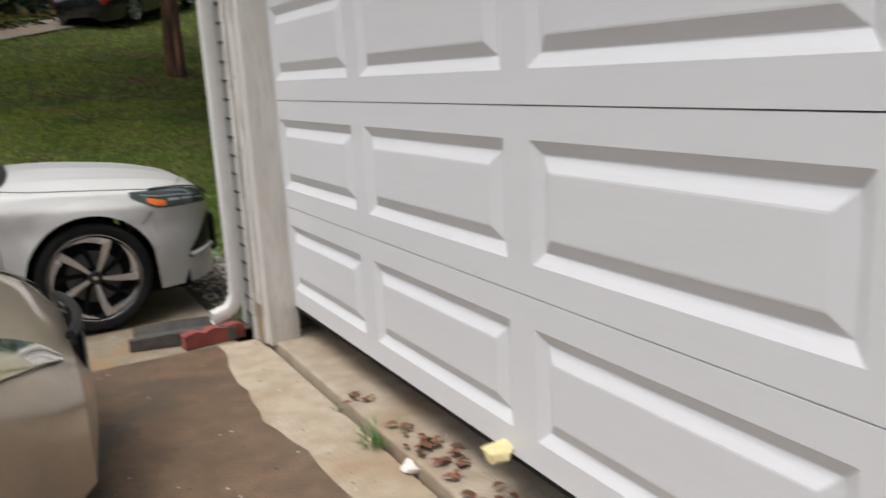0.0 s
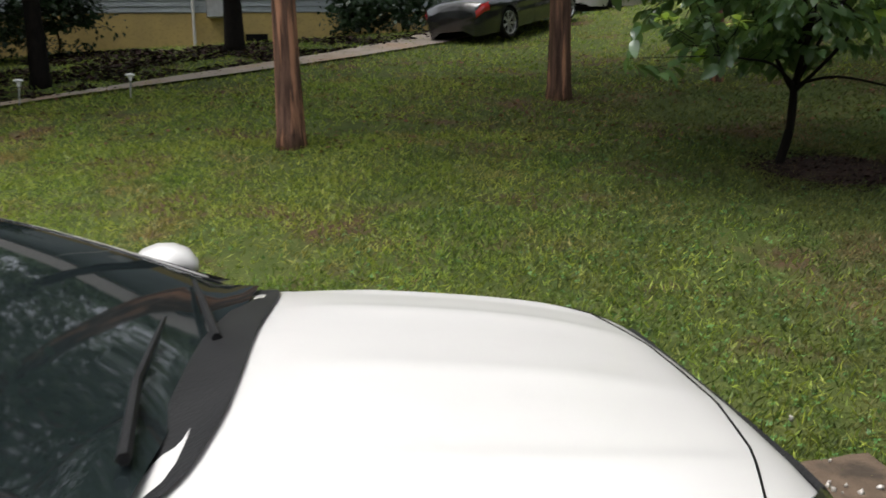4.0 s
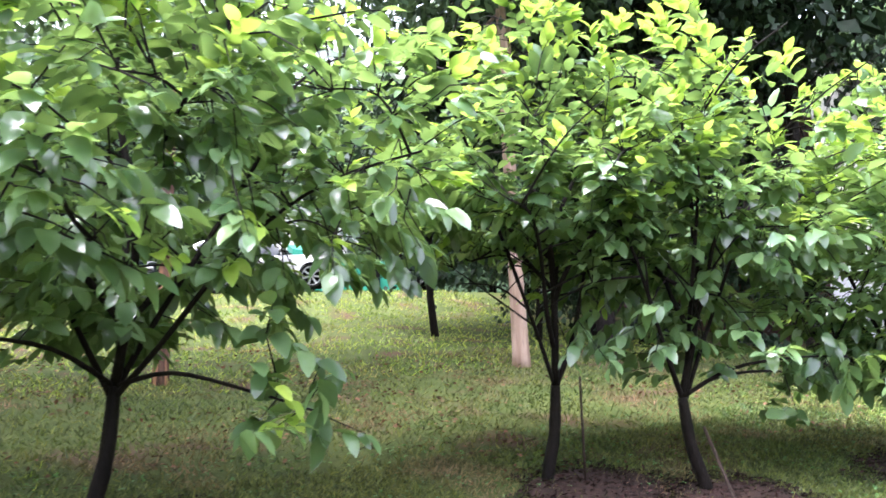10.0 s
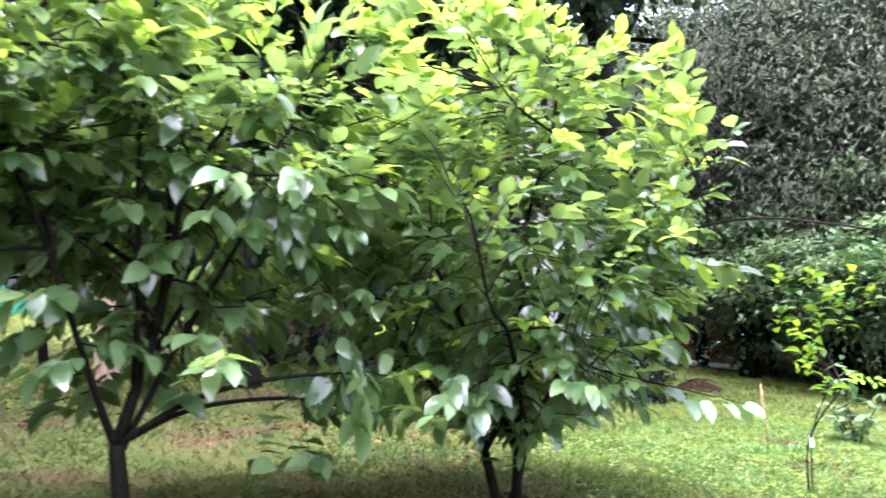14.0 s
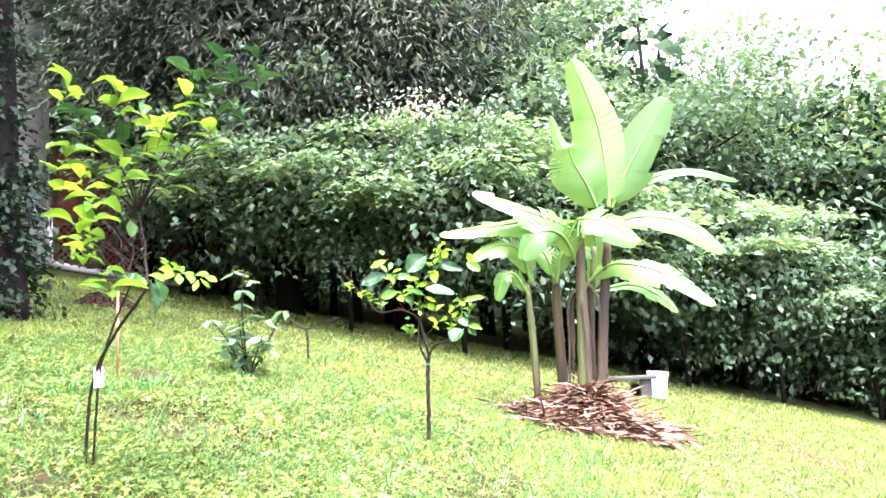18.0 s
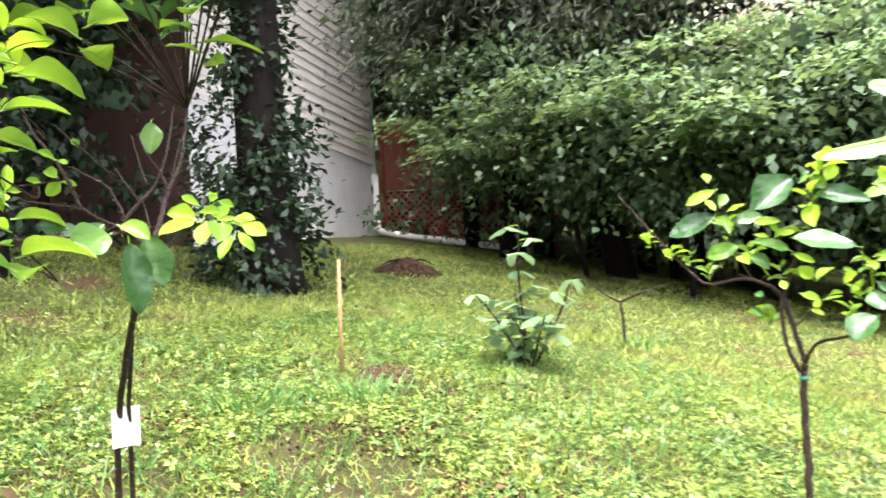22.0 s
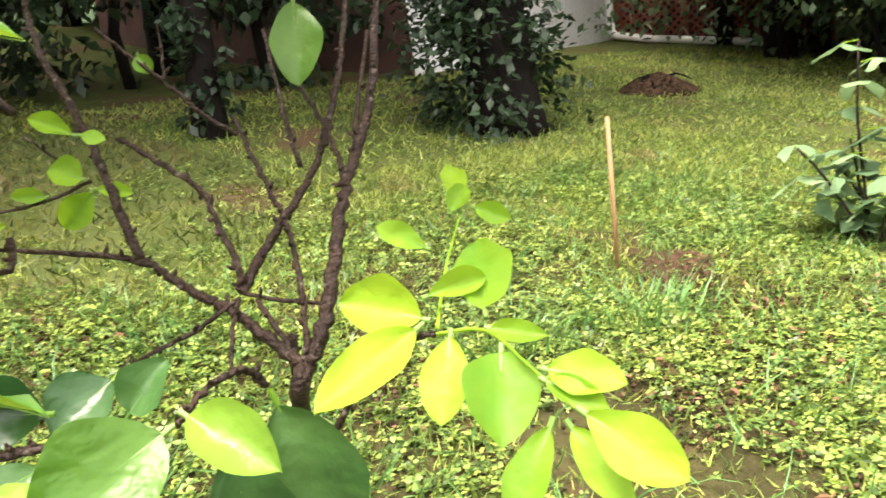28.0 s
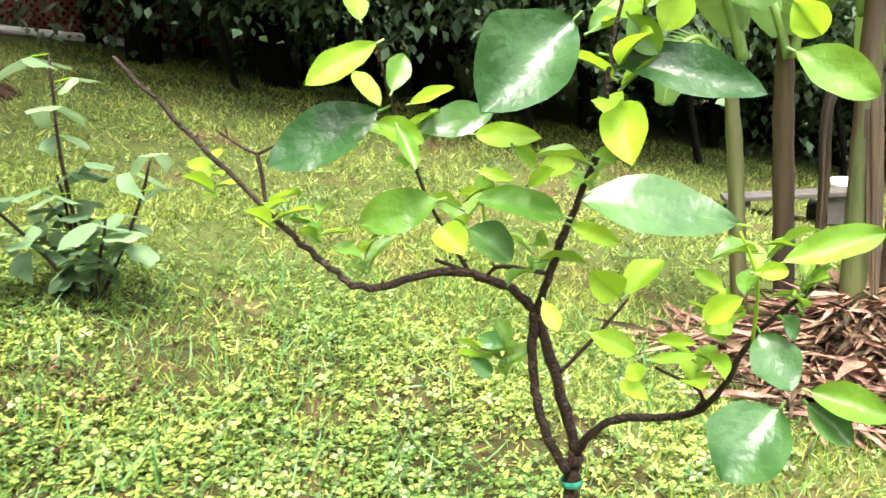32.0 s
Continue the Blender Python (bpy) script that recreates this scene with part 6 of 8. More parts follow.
    limb(t, "twig", [(13.664, 9.874, 1.668), (13.648, 9.891, 1.692), (13.631, 9.909, 1.715)], 0.0015, 0.0011, M["twig"])
    limb(t, "stem", [(bx + 0.03, by - 0.02, bz - 0.05), (bx - 0.04, by - 0.12, bz + 0.48), (bx - 0.17, by - 0.36, bz + 0.86)], 0.0070, 0.0050, M["twig"])
    c28 = Vector((13.43, 9.09, 1.67))
    q = random.Random(7)
    # base, direction, length, width, kind: the lime shoot, the dark wet leaves low down, the small lime bunch
    for i, (b, d, s, w, m) in enumerate((
            ((13.782, 9.537, 1.537), (-0.626, 0.716, 0.309), 0.063, 0.62, "lime"),
            ((13.775, 9.536, 1.537), (-0.947, -0.023, -0.32), 0.095, 0.39, "lime"),
            ((13.78, 9.542, 1.553), (0.959, -0.252, 0.133), 0.052, 0.38, "lime"),
            ((13.807, 9.505, 1.535), (0.612, 0.673, 0.414), 0.099, 0.45, "lime"),
            ((13.836, 9.593, 1.577), (-0.746, 0.407, 0.527), 0.044, 0.45, "lime"),
            ((13.907, 9.632, 1.595), (0.562, 0.698, 0.444), 0.09, 0.26, "lime"),
            ((13.916, 9.627, 1.6), (0.5, -0.782, -0.372), 0.035, 0.53, "lime"),
            ((13.893, 9.631, 1.595), (0.804, 0.406, 0.434), 0.05, 0.39, "lime"),
            ((13.792, 9.491, 1.534), (0.233, -0.97, -0.071), 0.044, 0.36, "lime"),
            ((13.783, 9.516, 1.533), (-0.569, -0.355, -0.741), 0.064, 0.52, "lime"),
            ((13.785, 9.469, 1.527), (-0.613, -0.511, -0.603), 0.068, 0.68, "lime"),
            ((13.764, 9.415, 1.524), (0.204, -0.978, -0.039), 0.049, 0.52, "lime"),
            ((13.762, 9.415, 1.519), (0.048, -0.975, -0.216), 0.045, 0.36, "lime"),
            ((13.75, 9.378, 1.511), (0.116, -0.897, -0.426), 0.064, 0.49, "lime"),
            ((13.764, 9.409, 1.495), (-0.643, 0.042, -0.764), 0.061, 0.44, "lime"),
            ((13.759, 9.395, 1.498), (-0.034, -0.712, -0.701), 0.058, 0.38, "lime"),
            ((13.603, 9.567, 1.522), (0.355, -0.845, -0.401), 0.07, 0.52, "olive"),
            ((13.606, 9.587, 1.508), (-0.938, -0.01, -0.346), 0.09, 0.76, "olive"),
            ((13.554, 9.654, 1.52), (-0.928, 0.292, 0.232), 0.051, 0.85, "glossy"),
            ((13.606, 9.68, 1.527), (-0.903, -0.063, -0.424), 0.053, 0.82, "glossy"),
            ((13.601, 9.665, 1.499), (0.598, -0.296, 0.745), 0.046, 0.78, "glossy"),
            ((13.629, 9.569, 1.502), (0.062, -0.124, -0.99), 0.147, 0.45, "glossy"),
            ((13.666, 9.569, 1.516), (0.239, -0.16, -0.958), 0.114, 0.53, "glossy"),
            ((13.542, 9.633, 1.495), (-0.985, -0.114, -0.13), 0.056, 0.5, "glossy"),
            ((13.875, 9.805, 1.822), (-0.24, -0.27, -0.932), 0.089, 0.55, "olive"),
            ((13.668, 9.873, 1.707), (-0.775, 0.401, 0.489), 0.041, 0.47, "lime"),
            ((13.668, 9.873, 1.708), (0.74, -0.612, -0.278), 0.023, 0.62, "lime"),
            ((13.666, 9.867, 1.667), (-0.855, 0.336, 0.395), 0.03, 0.98, "lime"),
            ((13.671, 9.861, 1.658), (-0.63, 0.328, -0.704), 0.042, 0.66, "lime"),
            ((13.669, 9.862, 1.658), (0.906, -0.361, -0.219), 0.032, 0.42, "lime"),
            ((13.637, 9.885, 1.655), (-0.916, 0.34, 0.212), 0.029, 0.48, "lime"),
            ((13.571, 9.917, 1.63), (0.167, 0.077, 0.983), 0.063, 0.38, "lime"),
            ((13.571, 9.917, 1.631), (-0.344, -0.431, -0.834), 0.022, 0.94, "lime"),
            ((13.573, 9.917, 1.635), (0.803, -0.595, 0.036), 0.029, 0.49, "lime"),
            ((13.779, 9.985, 1.795), (0.28, -0.39, -0.877), 0.025, 0.81, "olive"))):
        to = (c28 - Vector(b)).normalized()
        big_leaf(t, b, d, to + Vector((q.gauss(0, .22), q.gauss(0, .22), 0.35)), s, w * 1.08, M[m], 700 + i, 0.06)
    # upper crown
    q = random.Random(31)
    ups = ((13.64, 9.70, 2.0), (13.82, 9.40, 2.42), (13.55, 9.85, 2.22), (13.80, 9.55, 2.15), (13.54, 9.84, 1.95), (13.64, 9.72, 2.36), (13.84, 9.60, 2.0), (13.65, 9.78, 2.18), (13.95, 9.85, 2.14), (13.48, 9.74, 1.80), (13.42, 9.78, 1.68), (13.90, 9.70, 2.28), (13.45, 9.67, 1.50), (13.76, 9.08, 2.42), (13.74, 9.28, 2.46), (13.76, 9.33, 2.16), (13.71, 9.50, 2.28), (13.62, 9.96, 2.40), (13.65, 10.0, 2.08), (13.77, 9.20, 2.28))
    for i, c in enumerate(ups):
        limb(t, "twig", [(14.013, 9.839, 1.879) if c[2] > 1.9 else (13.58, 9.80, min(c[2] - 0.05, 2.0)), tuple(Vector(c) * 0.5 + Vector((14.013, 9.839, 1.879)) * 0.5 + Vector((0, 0, 0.03))) if c[2] > 1.9 else tuple((Vector(c) + Vector((13.7, 9.8, c[2] - 0.15))) / 2), c], 0.0033, 0.0017, M["twig"])
        leaf_bunch(t, 300 + i, c, 7, 0.13, 0.09, ("olive", "glossy", "glossy", "olive", "lime", "olive")[i % 6], (q.gauss(0, .4), q.gauss(0, .4), 1), 0.4)
    g = Geo()
    g.box((bx - 0.085, by - 0.112, bz + 0.38), (bx - 0.005, by - 0.108, bz + 0.48))
    g.ob("tag", M["whiteplastic"], t, "white plastic plant tag")
    return t


def sapling_far():
    """The forked persimmon sapling in front of the banana clump."""
    t = thing("persimmon_sapling", "small forked persimmon with large glossy and lime leaves", "sapling")
    bx, by, bz = on_lawn(16.02, 8.80)
    limb(t, "stem", [(bx, by, bz - 0.05), (16.03, 8.78, 0.6), (16.016, 8.765, 0.917), (16.017, 8.751, 1.005)], 0.0156, 0.0136, M["twig"])
    limb(t, "branch", [(16.0, 8.77, 0.98), (15.985, 8.80, 1.06), (16.00, 8.815, 1.15), (16.002, 8.807, 1.265)], 0.0090, 0.0080, M["twig"])
    limb(t, "branch", [(16.017, 8.751, 1.005), (16.014, 8.785, 1.171), (16.002, 8.807, 1.265), (15.985, 8.862, 1.32), (15.959, 8.949, 1.348), (15.918, 9.061, 1.335), (15.893, 9.131, 1.395), (15.864, 9.224, 1.516), (15.797, 9.363, 1.722)], 0.0107, 0.0032, M["twig"])
    limb(t, "branch", [(16.003, 8.803, 1.26), (15.986, 8.764, 1.363), (15.969, 8.70, 1.506), (15.939, 8.673, 1.55), (15.919, 8.674, 1.639), (15.919, 8.644, 1.76)], 0.0074, 0.0024, M["twig"])
    limb(t, "branch", [(16.017, 8.751, 1.005), (15.969, 8.691, 1.085), (15.933, 8.553, 1.121), (15.904, 8.484, 1.245), (15.869, 8.408, 1.33)], 0.0082, 0.0032, M["twig"])
    limb(t, "twig", [(16.015, 8.777, 1.146), (16.039, 8.705, 1.211), (16.049, 8.656, 1.266)], 0.0041, 0.0024, M["twig"])
    limb(t, "twig", [(15.985, 8.862, 1.32), (15.957, 8.956, 1.368)], 0.0041, 0.0032, M["twig"])
    limb(t, "twig", [(15.99, 8.78, 1.33), (15.97, 8.85, 1.35), (15.985, 8.88, 1.33)], 0.0041, 0.0032, M["twig"])
    limb(t, "twig", [(15.978, 8.906, 1.342), (15.986, 8.964, 1.455), (15.977, 9.003, 1.604), (15.93, 9.01, 1.70)], 0.0041, 0.0016, M["twig"])
    limb(t, "twig", [(15.904, 8.484, 1.228), (15.883, 8.479, 1.336), (15.867, 8.504, 1.414)], 0.0033, 0.0016, M["lime"])
    limb(t, "twig", [(15.933, 8.56, 1.12), (15.914, 8.555, 1.16), (15.918, 8.62, 1.197)], 0.0033, 0.0024, M["twig"])
    limb(t, "twig", [(15.98, 8.84, 1.34), (15.95, 8.87, 1.42), (15.93, 8.86, 1.52)], 0.0033, 0.0016, M["lime"])
    eye = Vector((14.72, 8.67, 1.67))
    q = random.Random(9)
    # base, direction, length, width, kind
    for i, (b, d, s, w, m) in enumerate((
            ((15.933, 8.706, 1.728), (-0.52, 0.65, -0.56), 0.193, 0.65, "glossy"), ((15.927, 8.685, 1.668), (-0.06, -0.96, -0.28), 0.219, 0.32, "glossy"),
            ((15.837, 8.493, 1.426), (-0.24, 0.93, 0.29), 0.212, 0.42, "glossy"), ((15.956, 9.006, 1.616), (-0.22, 0.92, -0.34), 0.197, 0.48, "glossy"),
            ((15.971, 9.009, 1.717), (-0.54, 0.75, -0.38), 0.13, 0.37, "lime"), ((15.933, 8.973, 1.616), (-0.19, -0.94, 0.28), 0.074, 0.3, "lime"),
            ((15.928, 9.052, 1.678), (-0.58, -0.58, -0.58), 0.084, 0.36, "lime"), ((15.918, 8.994, 1.632), (0.55, -0.24, 0.8), 0.071, 0.51, "olive"),
            ((15.94, 8.975, 1.571), (0.34, -0.92, 0.2), 0.126, 0.4, "glossy"), ((15.935, 8.882, 1.566), (-0.2, -0.98, -0.08), 0.102, 0.38, "lime"),
            ((15.916, 9.024, 1.598), (0.05, -0.89, -0.45), 0.078, 0.5, "lime"), ((15.91, 8.918, 1.475), (-0.14, 0.97, -0.21), 0.131, 0.49, "olive"),
            ((15.905, 8.733, 1.435), (-0.46, 0.82, 0.35), 0.139, 0.37, "olive"), ((15.893, 8.893, 1.434), (0.03, -0.78, -0.63), 0.083, 0.69, "glossy"),
            ((15.889, 8.931, 1.438), (-0.61, -0.61, -0.51), 0.067, 0.72, "lime"), ((15.917, 8.657, 1.607), (-0.64, -0.08, -0.77), 0.103, 0.6, "lime"),
            ((15.878, 8.666, 1.318), (0.48, -0.68, 0.55), 0.083, 0.62, "lime"), ((15.855, 8.667, 1.325), (-0.44, 0.55, 0.71), 0.066, 0.7, "lime"),
            ((15.925, 8.786, 1.507), (0.1, -0.99, 0.12), 0.056, 0.63, "lime"), ((15.904, 8.743, 1.429), (0.27, -0.86, -0.44), 0.084, 0.32, "lime"),
            ((15.905, 8.872, 1.514), (-0.23, -0.95, -0.21), 0.056, 0.33, "lime"), ((15.85, 8.72, 1.279), (-0.17, -0.91, -0.39), 0.071, 0.48, "lime"),
            ((15.811, 8.636, 1.249), (-0.24, -0.96, 0.17), 0.064, 0.26, "lime"), ((15.855, 8.621, 1.265), (-0.68, -0.72, 0.16), 0.061, 0.31, "lime"),
            ((15.805, 8.662, 1.25), (-0.2, -0.51, -0.84), 0.028, 1.0, "lime"), ((15.813, 8.679, 1.218), (-0.17, -0.87, -0.47), 0.046, 0.62, "lime"),
            ((15.804, 8.457, 1.19), (-0.49, 0.67, -0.55), 0.125, 0.81, "glossy"), ((15.862, 8.483, 1.277), (-0.55, -0.37, -0.75), 0.089, 0.73, "glossy"),
            ((15.803, 8.436, 1.21), (-0.24, -0.93, -0.27), 0.104, 0.46, "olive"), ((15.813, 8.433, 1.19), (-0.45, -0.65, -0.61), 0.075, 0.58, "glossy"),
            ((15.84, 8.469, 1.37), (0.29, -0.94, 0.19), 0.155, 0.29, "olive"), ((15.838, 8.496, 1.362), (0.02, -1.0, 0.02), 0.046, 0.53, "lime"),
            ((15.881, 8.567, 1.361), (-0.76, -0.55, -0.34), 0.061, 0.36, "lime"), ((15.812, 8.563, 1.302), (-0.32, -0.73, 0.6), 0.061, 0.57, "lime"),
            ((15.85, 8.546, 1.272), (0.16, -0.81, 0.56), 0.031, 1.06, "lime"), ((15.898, 8.44, 1.655), (-0.17, -0.84, -0.52), 0.122, 0.49, "olive"),
            ((15.913, 8.6, 1.685), (0.03, -0.5, 0.86), 0.065, 0.76, "lime"), ((15.916, 8.645, 1.722), (-0.03, -0.56, -0.83), 0.069, 0.61, "olive"),
            ((15.966, 8.705, 1.696), (0.58, -0.71, 0.4), 0.073, 0.55, "olive"), ((15.976, 9.044, 1.744), (0.53, 0.3, 0.79), 0.06, 0.62, "lime"),
            ((15.821, 8.872, 1.286), (-0.59, -0.8, -0.12), 0.044, 0.59, "glossy"), ((15.868, 8.898, 1.237), (0.19, -0.69, -0.7), 0.046, 0.57, "glossy"),
            ((15.828, 8.461, 1.305), (0.44, -0.6, -0.67), 0.052, 0.62, "glossy"), ((15.938, 8.427, 1.72), (0.16, -0.61, -0.77), 0.064, 0.76, "lime"),
            ((15.846, 8.778, 1.332), (-0.76, -0.38, -0.52), 0.056, 0.45, "lime"), ((15.923, 8.99, 1.594), (-0.59, -0.39, -0.7), 0.087, 0.33, "olive"),
            ((15.904, 8.815, 1.55), (0.5, -0.6, -0.63), 0.05, 0.57, "lime"), ((15.886, 8.796, 1.49), (-0.68, -0.6, 0.42), 0.062, 0.38, "lime"))):
        to = (eye - Vector(b)).normalized()
        big_leaf(t, b, d, to + Vector((q.gauss(0, .22), q.gauss(0, .22), 0.45)), s, w * 1.08, M[m], 900 + i, 0.06)
    for i, c in enumerate(((15.87, 9.187, 1.47), (15.896, 9.123, 1.44), (15.853, 9.266, 1.53), (15.92, 9.06, 1.38), (15.98, 8.89, 1.20), (15.99, 8.86, 1.18), (15.90, 8.52, 1.27), (15.87, 8.42, 1.32))):
        leaf_bunch(t, 500 + i, c, 6, 0.06, 0.03, ("lime", "olive")[i % 2], (0, 0, 1), 0.2)
    for i, c in enumerate(((15.95, 8.70, 1.50), (15.93, 8.66, 1.62), (15.97, 8.98, 1.55), (15.95, 8.90, 1.44), (15.92, 8.62, 1.74), (15.89, 8.47, 1.37), (15.98, 8.80, 1.36), (15.91, 8.56, 1.20))):
        leaf_bunch(t, 540 + i, c, 5, 0.085, 0.035, ("olive", "lime", "olive")[i % 3], (0, 0, 1), 0.3)
    g = Geo()
    g.lathe([(0.0185, -0.006), (0.020, 0.0), (0.0185, 0.006)], (16.016, 8.762, 0.95), "z", 12)
    g.ob("tie", M["green"], t, "green plastic tie round the stem")
    return t


sapling_near()
sapling_far()


def blade(parent, pts, width, seed, torn=0.5, material=None, up=(0, 0, 1)):
    """A banana leaf: a thick midrib, and a wide ribbed blade slit along its veins."""
    q = random.Random(seed)
    P = [Vector(p) for p in pts]
    fine = []
    n = 26
    for i in range(n + 1):
        t = i / n * (len(P) - 1)
        k = min(int(t), len(P) - 2)
        t -= k
        p0, a, b, p3 = P[max(k - 1, 0)], P[k], P[k + 1], P[min(k + 2, len(P) - 1)]
        fine.append(0.5 * ((2 * a) + (b - p0) * t + (2 * p0 - 5 * a + 4 * b - p3) * t * t + (3 * a - p0 - 3 * b + p3) * t ** 3))
    g = Geo()
    U0 = Vector(up)
    for side in (-1, 1):
        hang, ragged = 0.0, 1.0
        for i in range(3, n):
            a, b = fine[i], fine[i + 1]
            d = (b - a).normalized()
            X = d.cross(U0).normalized()
            U = X.cross(d)
            if q.random() < torn * 0.35:
                hang = q.uniform(-0.25, 0.22)
                ragged = q.uniform(0.78, 1.0)
            gap = 0.0
            rows = []
            for p, s in ((a, i / n), (b, (i + 1) / n)):
                w = ragged * width * 0.5 * max(0.02, math.sin(math.pi * ((s - 0.1) / 0.9) ** 0.8) ** 0.55 if s < 1 else 0.02)
                rows.append([p + X * side * w * f - U * (w * 0.28 * f * f + hang * w * f) + d * w * 0.30 * f + U * 0.0015 * math.sin(i * 2.2) * f for f in (0, 0.25, 0.5, 0.75, 1.0)])
            g.grid(rows)
    leaf = g.ob("leaf", material or M["banana"], parent, smooth=True)
    g = Geo()
    g.tube(fine, list(np.linspace(0.024, 0.004, n + 1)), 6)
    g.ob("midrib", M["drystem"] if material else M["vein"], leaf, smooth=True)
    return leaf


def banana_clump():
    t = thing("banana_clump", "banana plant clump with torn pale leaves and straw-mulched foot", "banana plant")
    z = lawn_z(18.6, 7.6)
    stems = (((18.55, 8.11, z - 0.1), (18.55, 8.13, 1.13), (18.55, 8.15, 1.59), 0.044, 0.03, "stem"),
             ((18.85, 7.86, z - 0.1), (18.85, 7.87, 1.3), (18.85, 7.86, 1.73), 0.058, 0.038, "drystem"),
             ((18.45, 7.68, z - 0.1), (18.45, 7.63, 1.19), (18.45, 7.58, 2.05), 0.058, 0.042, "stem"),
             ((18.55, 7.53, z - 0.1), (18.55, 7.42, 1.13), (18.55, 7.32, 1.95), 0.058, 0.04, "drystem"),
             ((18.7, 7.59, z - 0.1), (18.7, 7.54, 1.13), (18.7, 7.45, 1.93), 0.045, 0.032, "stem"))
    for i, (a, b, c, r0, r1, m) in enumerate(stems):
        s = limb(t, "stem", [a, tuple((Vector(a) + Vector(b)) / 2), b, tuple((Vector(b) + Vector(c)) / 2), c], r0, r1, M[m])
    blade(t, ((18.55, 7.28, 2.3), (18.55, 7.27, 2.65), (18.55, 7.34, 3.23), (18.5, 7.54, 3.86)), 0.56, 60, 0.25, up=(-1, 0, 0.25))
    blade(t, ((18.6, 7.25, 2.3), (18.6, 7.14, 2.55), (18.6, 6.9, 2.95), (18.6, 6.61, 3.39)), 0.5, 61, 0.3, up=(-1, 0, 0.25))
    blade(t, ((18.5, 7.38, 2.23), (18.4, 7.47, 2.5), (18.35, 7.59, 2.74), (18.3, 7.64, 2.91)), 0.54, 62, 0.35, up=(-1, 0, 0.35))
    blade(t, ((18.6, 7.49, 2.21), (18.65, 7.61, 2.8), (18.7, 7.73, 3.07), (18.7, 7.8, 3.34)), 0.13, 63, 0.1, up=(-1, 0, 0.25))
    blade(t, ((18.5, 7.6, 2.06), (18.4, 7.86, 2.21), (18.3, 8.21, 2.35), (18.25, 8.62, 2.52)), 0.36, 64, 0.55, up=(-0.75, 0, 0.75))
    blade(t, ((18.5, 7.65, 1.97), (18.5, 8.05, 2.2), (18.5, 8.5, 2.19), (18.5, 9.02, 2.16)), 0.34, 65, 0.55, up=(-0.75, 0, 0.75))
    blade(t, ((18.5, 7.63, 1.74), (18.3, 7.76, 2.03), (18.15, 7.99, 2.06), (18.1, 8.16, 1.8)), 0.42, 66, 0.55, up=(-1, 0.3, 0.35))
    blade(t, ((18.5, 7.55, 2.1), (18.3, 7.59, 2.18), (18.2, 7.33, 2.12), (18.15, 7.04, 1.89)), 0.46, 67, 0.4, up=(-0.75, 0, 0.75))
    blade(t, ((18.6, 7.32, 2.1), (18.55, 7.0, 2.19), (18.5, 6.58, 2.09), (18.45, 6.21, 1.76)), 0.34, 68, 0.55, up=(-0.75, 0, 0.75))
    blade(t, ((18.7, 7.2, 2.34), (18.8, 6.85, 2.6), (18.85, 6.38, 2.65), (18.9, 5.93, 2.52)), 0.16, 69, 0.55, up=(-0.75, 0, 0.75))
    blade(t, ((18.6, 7.55, 1.55), (18.5, 7.27, 1.73), (18.4, 6.81, 1.6), (18.3, 6.36, 1.26)), 0.34, 70, 0.55, up=(-0.75, 0, 0.75))
    blade(t, ((18.8, 7.51, 1.46), (18.9, 7.13, 1.53), (18.95, 6.85, 1.42), (19.0, 6.63, 1.21)), 0.2, 71, 0.55, up=(-0.75, 0, 0.75))
    blade(t, ((18.55, 8.1, 1.59), (18.5, 8.21, 1.93), (18.45, 8.43, 1.99), (18.4, 8.72, 1.84)), 0.3, 72, 0.55, up=(-0.75, 0, 0.75))
    blade(t, ((18.55, 8.13, 1.45), (18.45, 8.27, 1.69), (18.4, 8.38, 1.65), (18.4, 8.45, 1.43)), 0.24, 73, 0.55, up=(-0.75, 0, 0.75))
    blade(t, ((18.55, 8.09, 1.59), (18.6, 8.17, 1.98), (18.65, 8.35, 2.19), (18.7, 8.59, 2.27)), 0.26, 74, 0.55, up=(-0.75, 0, 0.75))
    blade(t, ((18.7, 7.86, 1.58), (18.7, 7.78, 1.86), (18.7, 7.61, 1.94), (18.7, 7.43, 1.83)), 0.3, 75, 0.55, up=(-0.75, 0, 0.75))
    blade(t, ((18.75, 7.87, 1.58), (18.85, 7.95, 1.89), (18.9, 8.14, 2.01), (18.95, 8.35, 1.93)), 0.28, 76, 0.55, up=(-0.75, 0, 0.75))
    blade(t, ((18.7, 7.58, 1.99), (18.85, 7.45, 2.19), (18.9, 7.43, 1.85), (18.95, 7.5, 1.52)), 0.3, 77, 0.55, up=(-0.75, 0, 0.75))
    for i in range(6):
        q = random.Random(80 + i)
        a = q.uniform(0, 6.3)
        blade(t, ((18.55, 7.55, 1.55), (18.55 + 0.14 * math.cos(a), 7.6 + 0.14 * math.sin(a), 1.4), (18.55 + 0.17 * math.cos(a), 7.6 + 0.17 * math.sin(a), 0.95), (18.55 + 0.2 * math.cos(a), 7.6 + 0.2 * math.sin(a), 0.55)), 0.07, 90 + i, 0.15, M["drystem"], (math.cos(a), math.sin(a), 0.1))["label"] = "dead brown leaf hanging along the stem"
    return t


banana_clump()

